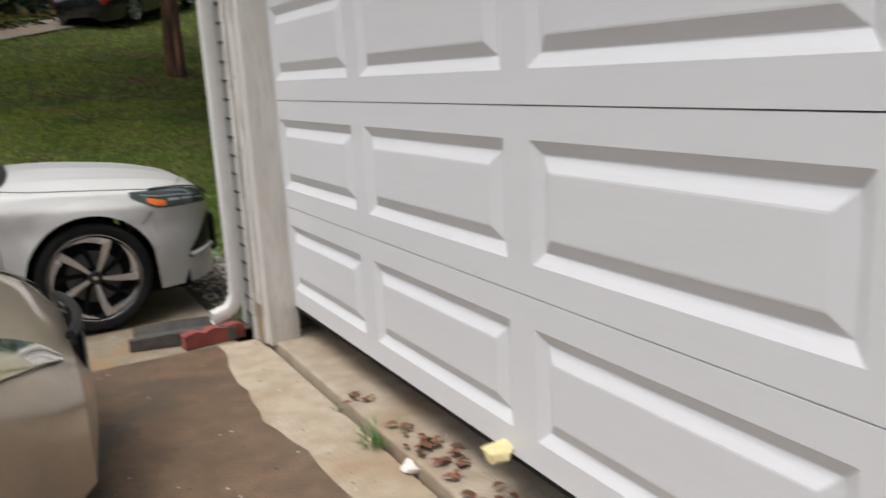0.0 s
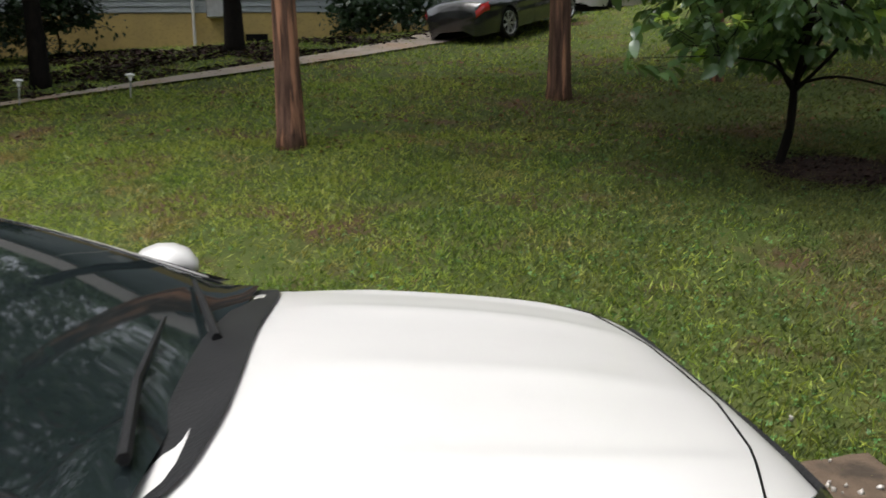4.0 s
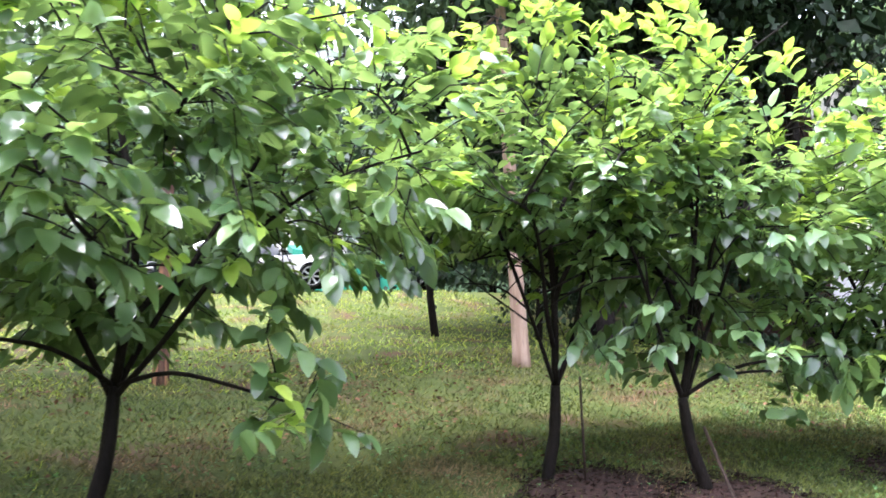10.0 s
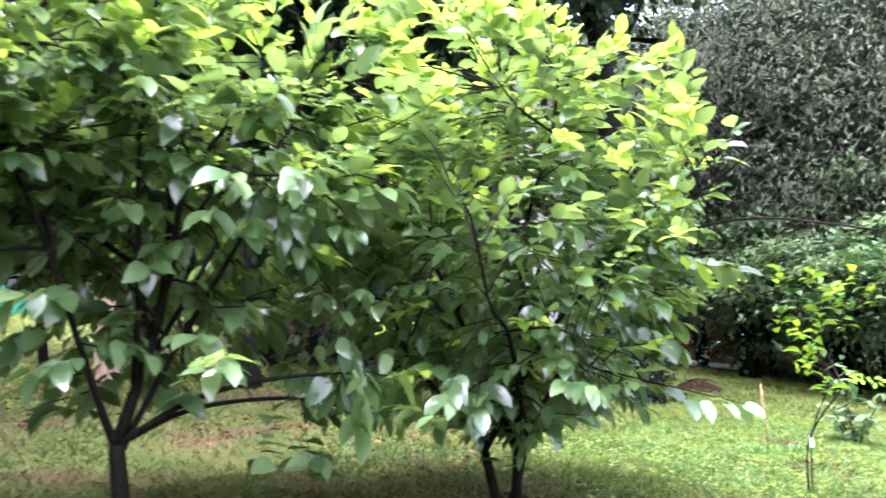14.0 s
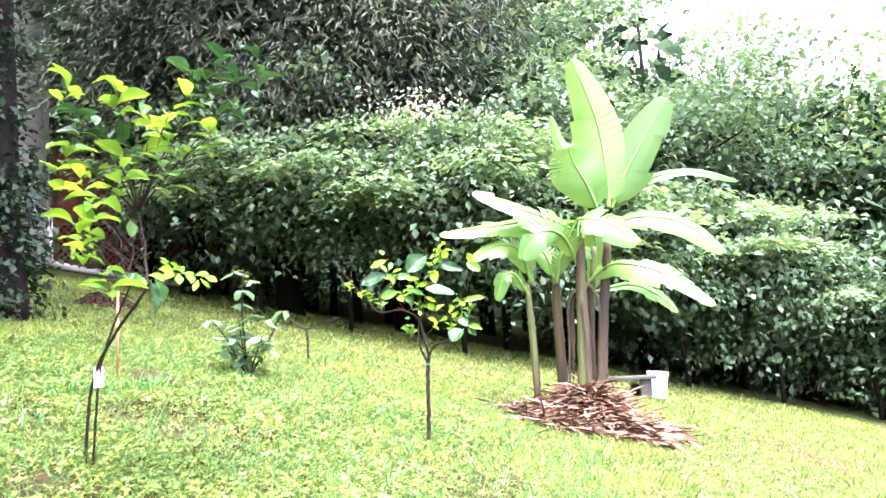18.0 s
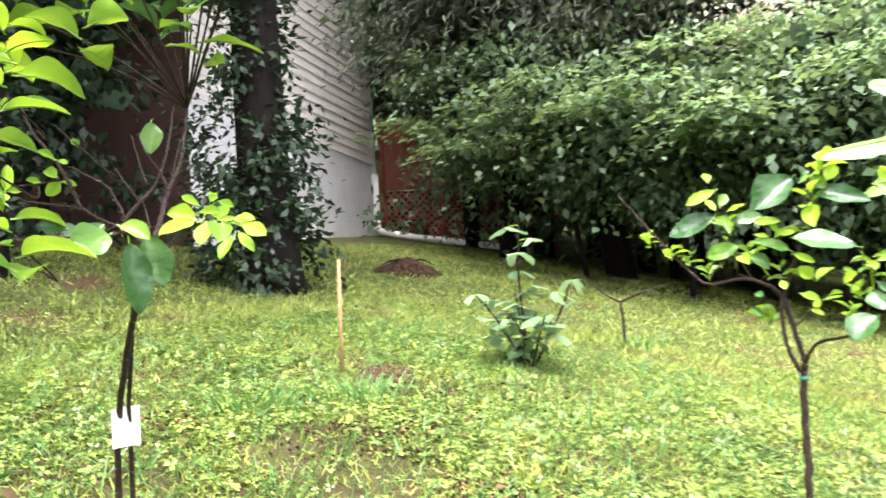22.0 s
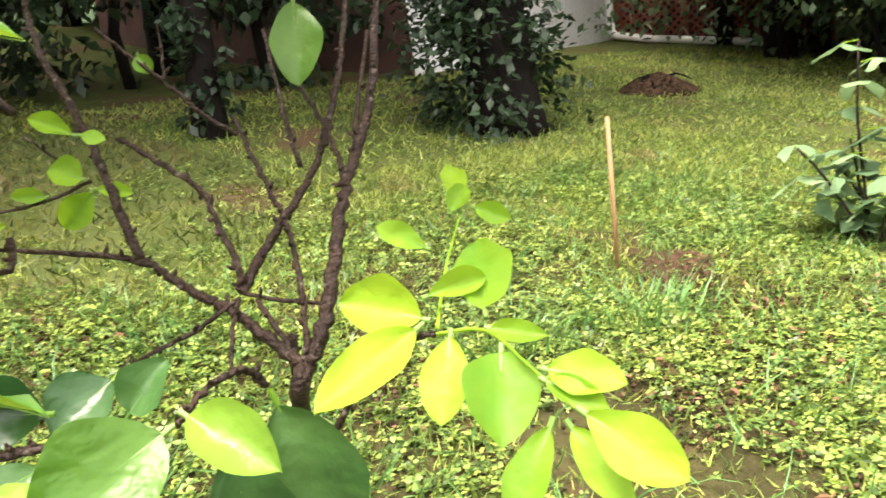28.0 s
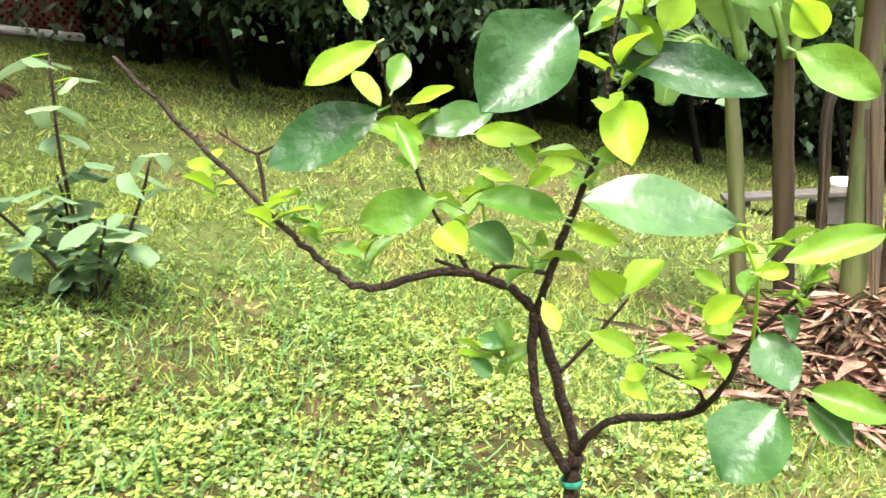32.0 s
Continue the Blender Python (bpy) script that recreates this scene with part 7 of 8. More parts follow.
# straw heap at the foot of the bananas
rs = np.random.RandomState(12)
n = 5200
a = rs.uniform(0, 6.283, n)
r = rs.rand(n) ** 0.9 * (0.62 + 0.22 * np.sin(2 * a + 3.4) + 0.20 * np.sin(5 * a))
P = np.stack([18.42 + 0.78 * r * np.cos(a), 7.62 + 1.0 * r * np.sin(a), np.zeros(n)], 1)
P[:, 2] = [lawn_z(x, y) + 0.02 + 0.40 * max(0, 1 - 1.9 * q) * rs.rand() + 0.05 * rs.rand() for (x, y), q in zip(P[:, :2], r)]
D = np.stack([rs.randn(n), rs.randn(n) * 1.3, rs.randn(n) * 0.24 + 0.03], 1)
D[:, 2] *= np.hypot(D[:, 0], D[:, 1])
tv, tf = leaf_template(9, 0.060, 0.10, 0.03, wave=0.010)
o = scatter("straw_heap", tv, tf, P, frames(D, np.array((0, 0, 1.0)) + rs.randn(n, 3) * 0.55), rs.uniform(0.12, 0.45, n), M["straw"])
tagged(o, "heap of dry brown banana leaf straw", "straw", kind="stuff")
g = Geo()
g.grid([[(18.45 + 0.5 * k * math.cos(t), 7.64 + 0.5 * k * math.sin(t), lawn_z(18.45 + 0.5 * k * math.cos(t), 7.64 + 0.5 * k * math.sin(t)) + 0.16 * (1 - k) ** 1.2 + 0.01) for t in np.linspace(0, 2 * math.pi, 33)] for k in (0.02, 0.35, 0.65, 1.0)])
tagged(g.ob("straw_bed", M["straw"], o, smooth=True), kind="stuff")


strip_me = bpy.data.meshes.new("straw_strip")
tv, tf = leaf_template(9, 0.15, 0.22, 0.07, wave=0.03)
strip_me.from_pydata(tv, [], tf)
finish(strip_me, M["straw"], True)
q = random.Random(21)
for k in range(150):
    a, r = q.uniform(0, 6.283), q.random() ** 0.6
    x, y = 18.40 + 0.60 * r * math.cos(a), 7.62 + 0.70 * r * math.sin(a)
    st = new("straw_strip", strip_me)
    st.parent = o
    st.matrix_local = pose(x, y, lawn_z(x, y) + 0.05 + 0.24 * max(0, 1 - 1.3 * r), q.uniform(-14, 18), q.uniform(-40, 40), q.uniform(0, 360)) @ Matrix.Scale(q.uniform(0.2, 0.5), 4)


def fig_bush():
    t = thing("fig_bush", "small fig bush with lobed blue-green leaves on the lawn", "bush")
    b = Vector(on_lawn(17.55, 10.75))
    rs = np.random.RandomState(8)
    for i in range(6):
        e = b + Vector((rs.uniform(-.32, .32), rs.uniform(-.34, .34), rs.uniform(0.35, 0.7)) if i else (0.05, 0.04, 1.0))
        limb(t, "stem", [b + Vector((0, 0, -.03)), b * 0.4 + e * 0.6 + Vector((rs.randn() * .03, rs.randn() * .03, 0)), e], 0.010, 0.005, M["twig"])
        for k in range(7):
            s = 0.35 + 0.65 * k / 6
            p = b * (1 - s) + e * s
            a = k * 2.4 + i
            g = Geo()
            d = Vector((math.cos(a), math.sin(a), rs.uniform(-0.3, 0.5))).normalized()
            x = d.cross(Vector((0, 0, 1))).normalized()
            size = rs.uniform(0.08, 0.15)
            ctr = p + d * 0.07
            ring = []
            for j in range(25):
                th = -2.6 + 5.2 * j / 24
                rad = size * (0.36 + 0.64 * abs(math.cos(th * 1.25 * 0.96)) ** 0.9) * (1 + 0.06 * math.sin(th * 9))
                ring.append(ctr + d * rad * math.cos(th) + x * rad * math.sin(th) - Vector((0, 0, 1)) * (0.9 * rad * rad / size * 0.5))
            g.add([ctr] + ring, [(0, j + 1, j + 2) for j in range(24)])
            g.ob("leaf", M["fig"], t, smooth=True)
            g = Geo()
            g.tube([p, ctr], 0.003, 5)
            g.ob("leaf_stalk", M["lime"], t)
    return t


fig_bush()

dead = thing("dead_sapling", "bare forked dead sapling with a few weeds at its foot", "sapling")
bx, by, bz = on_lawn(19.30, 10.75)
limb(dead, "stem", [(bx, by, bz - 0.05), (bx, by, bz + 0.2), (bx - 0.01, by, bz + 0.36)], 0.014, 0.012, M["twig"])
limb(dead, "branch", [(bx - 0.01, by, bz + 0.36), (bx, by + 0.12, bz + 0.42), (bx, by + 0.25, bz + 0.52)], 0.010, 0.005, M["twig"])
limb(dead, "branch", [(bx - 0.01, by, bz + 0.36), (bx, by - 0.16, bz + 0.42), (bx, by - 0.38, bz + 0.48)], 0.010, 0.005, M["twig"])
limb(dead, "twig", [(bx, by + 0.18, bz + 0.46), (bx, by + 0.2, bz + 0.56)], 0.005, 0.004, M["twig"])
tuft("weed", on_lawn(19.3, 10.6), 90, 0.16, M["strap"], "low green weeds round the dead sapling", "weed", 0.22)

# soil sheet laid under the weeds; shade between the leaves is in its colour
g = Geo()
rows = []
for i in range(49):
    a = 2 * math.pi * i / 48
    k = 1 + 0.22 * noise.noise(Vector((math.cos(a) * 2.2, math.sin(a) * 2.2, 5))) + 0.10 * noise.noise(Vector((math.cos(a) * 7, math.sin(a) * 7, 2)))
    row = []
    for j in range(15):
        x, y = 15.3 + 2.6 * k * j / 14 * math.cos(a), 10.1 + 2.1 * k * j / 14 * math.sin(a)
        row.append((x, y, lawn_z(x, y) + 0.006 + 0.010 * noise.noise(Vector((x * 6, y * 6, 1)))))
    rows.append(row)
g.grid(rows)
tagged(fix_normals(g.ob("soil", M["weedsoil"], smooth=True)), "soil with dead thatch, coloured dark for the shade between the weeds", "soil", kind="structure")

pole("stake", "bamboo stake standing in the lawn by a dug patch", "stake", [on_lawn(16.27, 11.32, -0.1), (16.29, 11.31, lawn_z(16.29, 11.31) + 0.70)], 0.0105, M["wood"])


def dug_patch(seed, x, y, r, n, h, label):
    rs = np.random.RandomState(seed)
    a, q = rs.uniform(0, 6.283, n), np.sqrt(rs.rand(n))
    P = np.stack([x + r * q * np.cos(a), y + r * 0.8 * q * np.sin(a), np.zeros(n)], 1)
    P[:, 2] = [lawn_z(px, py) + h * (1 - k) for (px, py), k in zip(P[:, :2], q)]
    o = scatter("dug_soil", cube, cf, P, frames(rs.randn(n, 3), rs.randn(n, 3)), rs.uniform(0.008, 0.035, n), M["redclay"], smooth=False)
    return tagged(o, label, "soil", kind="stuff")


dug_patch(3, 16.52, 11.17, 0.20, 420, 0.02, "dug red-brown soil patch by the stake")
dug_patch(5, 21.4, 14.5, 0.5, 900, 0.20, "heap of dug clods and roots on the slope")
roots = thing("root_clump", "tangle of dug-up roots lying on the clod heap", "roots")
rq = np.random.RandomState(17)
for k in range(7):
    a = rq.uniform(0, 6.283)
    e = (21.4 + math.cos(a) * rq.uniform(0.2, 0.6), 14.5 + math.sin(a) * rq.uniform(0.2, 0.6))
    limb(roots, "root", [on_lawn(21.4 + rq.randn() * 0.1, 14.5 + rq.randn() * 0.1, 0.10), on_lawn(21.4 * 0.5 + e[0] * 0.5, 14.5 * 0.5 + e[1] * 0.5, rq.uniform(0.10, 0.22)), on_lawn(*e, rq.uniform(0.0, 0.16))], 0.020, 0.005, M["bark"])
tuft("weed", on_lawn(16.0, 11.0), 160, 0.14, M["strap"], "lush grass round the stake", "weed", 0.3)
tuft("weed", on_lawn(15.4, 11.2), 160, 0.12, M["strap"], "lush grass round the stake", "weed", 0.35)
tuft("weed", on_lawn(15.55, 9.75), 50, 0.13, M["grass"], "tall pale grass tuft on the lawn", "weed", 0.16)
tuft("weed", on_lawn(16.0, 8.75), 60, 0.10, M["grass"], "grass tuft at the foot of the sapling", "weed", 0.12)

# bucket and low bench by the bananas
bk = thing("bucket", "white plastic bucket tipped on the lawn", "bucket", on_lawn(22.9, 6.55))
g = Geo()
g.lathe([(0.01, 0.0), (0.13, 0.0), (0.155, 0.34), (0.165, 0.34), (0.165, 0.38), (0.15, 0.38), (0.125, 0.02), (0.01, 0.02)], (0, 0, 0), "z", 24)
o = g.ob("shell", M["whiteplastic"], bk, smooth=False)
o.rotation_euler = (0.08, -0.05, 0)
g = Geo()
g.tube([(0.16, 0, 0.33), (0.12, 0.1, 0.22), (0.0, 0.17, 0.18), (-0.12, 0.1, 0.22), (-0.16, 0, 0.33)], 0.004, 6)
g.ob("handle", M["steel"], bk)
pt = thing("plant_pot", "black plastic plant pot lying beside the white bucket", "pot", on_lawn(22.55, 6.80, 0.10), 60)
g = Geo()
g.lathe([(0.005, -0.12), (0.075, -0.12), (0.10, 0.10), (0.112, 0.10), (0.112, 0.12), (0.095, 0.12), (0.07, -0.10), (0.005, -0.10)], (0, 0, 0), "x", 20)
g.ob("shell", M["plastic"], pt)
bn = thing("plank_bench", "low weathered plank on blocks behind the bananas", "bench", on_lawn(22.4, 7.15))
g = Geo()
g.box((-0.15, -0.55, 0.20), (0.15, 0.55, 0.24))
g.ob("plank", M["slate"], bn, bevel=0.006)
for s in (-0.4, 0.4):
    g = Geo()
    g.box((-0.1, s - 0.08, -0.05), (0.1, s + 0.08, 0.2))
    g.ob("block", M["slate"], bn, bevel=0.006)


# ---- houses, drive, shed ----
def lap_wall(parent, a, b, z0, z1, course, material, name="siding_course", proud=0.02):
    """Lapped boards along the wall from a to b, each one a piece."""
    a, b = Vector((*a, 0)), Vector((*b, 0))
    d = (b - a).normalized()
    nrm = Vector((d.y, -d.x, 0))
    for i in range(int((z1 - z0) / course)):
        z = z0 + i * course
        g = Geo()
        vs = []
        for p in (a, b):
            vs += [p + Vector((0, 0, z)), p + nrm * proud + Vector((0, 0, z)), p + nrm * 0.004 + Vector((0, 0, z + course)), p + Vector((0, 0, z + course))]
        g.add(vs, [(0, 1, 5, 4), (1, 2, 6, 5), (2, 3, 7, 6), (0, 3, 2, 1), (4, 5, 6, 7)])
        g.ob(name, material, parent)


def wall_box(parent, a, b, z0, z1, thick, material, name, label="", bevel=0.0):
    a, b = Vector((*a, 0)), Vector((*b, 0))
    d = (b - a).normalized()
    nrm = Vector((d.y, -d.x, 0)) * thick
    g = Geo()
    vs = [a, b, b - nrm, a - nrm]
    g.add([v + Vector((0, 0, z0)) for v in vs] + [v + Vector((0, 0, z1)) for v in vs], [(0, 3, 2, 1), (4, 5, 6, 7), (0, 1, 5, 4), (1, 2, 6, 5), (2, 3, 7, 6), (3, 0, 4, 7)])
    return g.ob(name, material, parent, label, bevel=bevel)


hz = lawn_z(24, 18.6)
HA, HB = (20.4, 17.55), (27.2, 19.5)
house = thing("house", "cream-sided house with a white block base behind the trees", "house")
wall_box(house, HA, HB, 1.2, 4.65, 0.3, M["block"], "base_wall", "white painted block base")
wall_box(house, HA, HB, 4.65, 9.6, 0.25, M["whiteside"], "wall")
lap_wall(house, HA, HB, 4.67, 9.55, 0.2, M["whiteside"])
wall_box(house, (27.18, 19.47), (27.32, 19.51), 1.5, 9.7, 0.3, M["vinyl"], "corner_board", "white corner board")
wall_box(house, (18.6, 23.7), (20.38, 17.55), 1.2, 9.6, 0.25, M["darkbrick"], "side_wall", "dark red brick end wall")
g = Geo()
g.add([(19.8, 17.0, 9.5), (27.8, 19.3, 9.5), (26.0, 25.5, 9.5), (18.0, 23.2, 9.5), (19.0, 20.1, 12.0), (27.0, 22.4, 12.0)], [(0, 1, 5, 4), (1, 2, 5), (2, 3, 4, 5), (3, 0, 4), (0, 3, 2, 1)])
g.ob("roof", M["roof"], house)
deck = thing("deck", "red-brown stained deck with lattice skirt beside the house", "deck")
DA, DB = (27.6, 19.55), (29.9, 16.3)
dz = 2.55
wall_box(deck, DA, DB, dz + 1.55, dz + 3.2, 0.08, M["lattice"], "rail_wall", "red-brown boarded deck side")
# near-black sheet behind the lattice paints the shade below the deck
wall_box(deck, (27.75, 19.75), (30.05, 16.5), dz - 0.3, dz + 1.55, 0.05, M["void"], "under_deck", "near-black panel standing for the shade under the deck")
d = (Vector((*DB, 0)) - Vector((*DA, 0))).normalized()
LL = (Vector((*DB, 0)) - Vector((*DA, 0))).length
nn = Vector((d.y, -d.x, 0))
for s in (1, -1):
    for i in range(34):
        u = -1.4 + i * 0.165
        p0, p1 = (u, 0.0), (u + 1.5, 1.5)
        if s < 0:
            p0, p1 = (u + 1.5, 0.0), (u, 1.5)
        a0, a1 = max(0, min(LL, p0[0])), max(0, min(LL, p1[0]))
        if abs(a1 - a0) < 0.05:
            continue
        f = lambda a: p0[1] + (p1[1] - p0[1]) * (a - p0[0]) / (p1[0] - p0[0])
        A = Vector((*DA, dz)) + d * a0 + Vector((0, 0, f(a0)))
        B = Vector((*DA, dz)) + d * a1 + Vector((0, 0, f(a1)))
        g = Geo()
        wv = Vector((0, 0, 0.035))
        o2 = nn * (0.012 if s > 0 else 0.004)
        g.add([A - wv + o2, B - wv + o2, B + wv + o2, A + wv + o2, A - wv, B - wv, B + wv, A + wv], [(0, 1, 2, 3), (4, 7, 6, 5), (0, 4, 5, 1), (3, 2, 6, 7)])
        g.ob("lattice_slat", M["lattice"], deck)
for k in range(4):
    p = Vector((*DA, 0)) + d * (LL * k / 3) + nn * 0.02
    g = Geo()
    g.box((p.x - 0.05, p.y - 0.05, dz - 0.4), (p.x + 0.05, p.y + 0.05, dz + 3.3))
    g.ob("post", M["lattice"], deck)
dp = thing("drain_pipe", "white drain pipe running along the ground from the house corner", "pipe")
g = Geo()
g.tube([(27.05, 19.35, 4.4), (27.05, 19.35, 3.2), (27.0, 19.2, lawn_z(27, 19.2) + 0.12), (27.3, 18.6, lawn_z(27.3, 18.6) + 0.08), (27.9, 17.6, lawn_z(27.9, 17.6) + 0.07), (28.6, 16.3, lawn_z(28.6, 16.3) + 0.06)], 0.075, 10)
g.ob("pipe", M["whiteplastic"], dp, smooth=True)

# neighbour's house with a yellow block base
nb = thing("house", "grey-sided house on a yellow block base above the drive", "house")
NZ = 3.2
wall_box(nb, (-14, 27.6), (3.0, 28.6), NZ - 1.0, NZ + 0.95, 0.3, M["yellow"], "base_wall", "yellow painted block base")
wall_box(nb, (-14, 27.62), (3.0, 28.62), NZ + 0.95, NZ + 4.2, 0.25, M["greyside"], "wall")
lap_wall(nb, (-14, 27.6), (3.0, 28.6), NZ + 0.97, NZ + 4.1, 0.16, M["greyside"])
wall_box(nb, (3.0, 28.6), (2.6, 35.0), NZ - 1.0, NZ + 4.2, 0.3, M["greyside"], "wall")
g = Geo()
g.add([(-14.5, 27.2, NZ + 4.1), (3.5, 28.2, NZ + 4.1), (3.1, 35.5, NZ + 4.1), (-14.9, 34.5, NZ + 4.1), (-14.7, 31, NZ + 6.4), (3.3, 32, NZ + 6.4)], [(0, 1, 5, 4), (1, 2, 5), (2, 3, 4, 5), (3, 0, 4), (0, 3, 2, 1)])
g.ob("roof", M["roof"], nb)
g = Geo()
g.box((-3.0, 28.1, NZ + 0.1), (-2.4, 28.28, NZ + 0.35))
g.ob("vent", M["seam"], nb)
mt = new("meter")
mt.parent = nb
g = Geo()
g.box((-4.0, 27.9, NZ + 0.8), (-3.55, 28.15, NZ + 1.5))
g.ob("meter_box", M["steel"], mt, "grey meter box", bevel=0.02)
g = Geo()
g.tube([(-4.4, 28.05, NZ - 0.5), (-4.4, 28.05, NZ + 4)], 0.04, 8)
g.ob("conduit", M["vinyl"], mt)

# the neighbour's drive, a worn strip climbing across the slope
g = Geo()
line = [(-9.5, 14.5), (-6.9, 15.9), (-4.6, 17.95), (-2.4, 19.7), (-0.1, 21.6), (1.6, 23.6), (3.2, 25.7), (5.5, 28.2), (8.5, 30.0)]
rows = []
for i, (x, y) in enumerate(line):
    j, k = max(0, i - 1), min(len(line) - 1, i + 1)
    d = Vector((line[k][0] - line[j][0], line[k][1] - line[j][1], 0)).normalized()
    nv = Vector((-d.y, d.x, 0))
    w = 0.18 + 0.35 * clamp((i - 2) / 2, 0, 1) + 0.9 * clamp((i - 4) / 4, 0, 1)
    rows.append([(x + nv.x * w * s, y + nv.y * w * s, lawn_z(x + nv.x * w * s, y + nv.y * w * s) + 0.05) for s in (-1, -0.3, 0.3, 1)])
g.grid(rows)
tagged(fix_normals(g.ob("road", M["road"], smooth=True)), "worn gravel drive climbing past the lawn", "road", kind="structure")
for x, y in ((-3.35, 17.35), (-5.0, 17.3)):
    pl_ = thing("path_light", "small metal path light stuck in the grass", "lamp", on_lawn(x, y))
    g = Geo()
    g.tube([(0, 0, -0.05), (0.02, 0, 0.33)], 0.012, 8)
    g.ob("post", M["lightmetal"], pl_)
    g = Geo()
    g.lathe([(0.02, 0.30), (0.035, 0.37), (0.075, 0.38), (0.06, 0.41), (0.005, 0.42)], (0.02, 0, 0), "z", 16)
    g.ob("head", M["whiteplastic"], pl_)

# green shed and the white outbuilding on the ridge
sz = lawn_z(13.5, 28.2)
shed = thing("shed", "green tarp-covered lean-to on the ridge", "shed")
g = Geo()
g.add([(12.1, 28.5, sz - 0.2), (15.1, 27.6, sz - 0.2), (15.1, 27.6, sz + 0.9), (12.1, 28.5, sz + 1.35), (12.5, 30.0, sz - 0.2), (15.5, 29.1, sz - 0.2), (15.5, 29.1, sz + 1.3), (12.5, 30.0, sz + 1.8)],
      [(0, 1, 2, 3), (1, 5, 6, 2), (3, 2, 6, 7), (4, 7, 6, 5), (0, 3, 7, 4)])
g.ob("tarp", M["green"], shed)
for x, y in ((12.6, 28.3), (13.2, 28.12), (14.4, 27.77)):
    g = Geo()
    g.box((x - 0.08, y - 0.06, sz - 0.1), (x + 0.08, y + 0.0, sz + 1.0))
    g.ob("opening_post", M["seam"], shed)
ob_ = thing("outbuilding", "small white gabled outbuilding on the ridge", "building")
g = Geo()
g.add([(11.4, 31.0, sz - 0.3), (14.6, 30.2, sz - 0.3), (14.6, 30.2, sz + 2.2), (13.0, 30.6, sz + 3.3), (11.4, 31.0, sz + 2.2), (12.6, 35.5, sz - 0.3), (15.8, 34.7, sz - 0.3), (15.8, 34.7, sz + 2.2), (14.2, 35.1, sz + 3.3), (12.6, 35.5, sz + 2.2)],
      [(0, 1, 2, 3, 4), (1, 6, 7, 2), (0, 4, 9, 5), (5, 9, 8, 7, 6)])
g.ob("wall", M["whiteside"], ob_)
g = Geo()
g.add([(11.1, 30.8, sz + 2.05), (13.0, 30.35, sz + 3.4), (14.9, 29.95, sz + 2.05), (12.3, 35.7, sz + 2.05), (14.2, 35.3, sz + 3.4), (16.1, 34.9, sz + 2.05)], [(0, 1, 4, 3), (1, 2, 5, 4)])
g.ob("roof", M["vinyl"], ob_, solid=0.06)

# ---- woods ----
FAR = ([(0, 0, 0), (-0.32, 0.5, 0.10), (0, 1, -0.12), (0.32, 0.5, 0.10)], [(0, 3, 2, 1)])


NEEDLE = ([(0, 0, 0), (-0.09, 0.45, 0.03), (0, 1, -0.1), (0.09, 0.45, 0.03)], [(0, 3, 2, 1)])


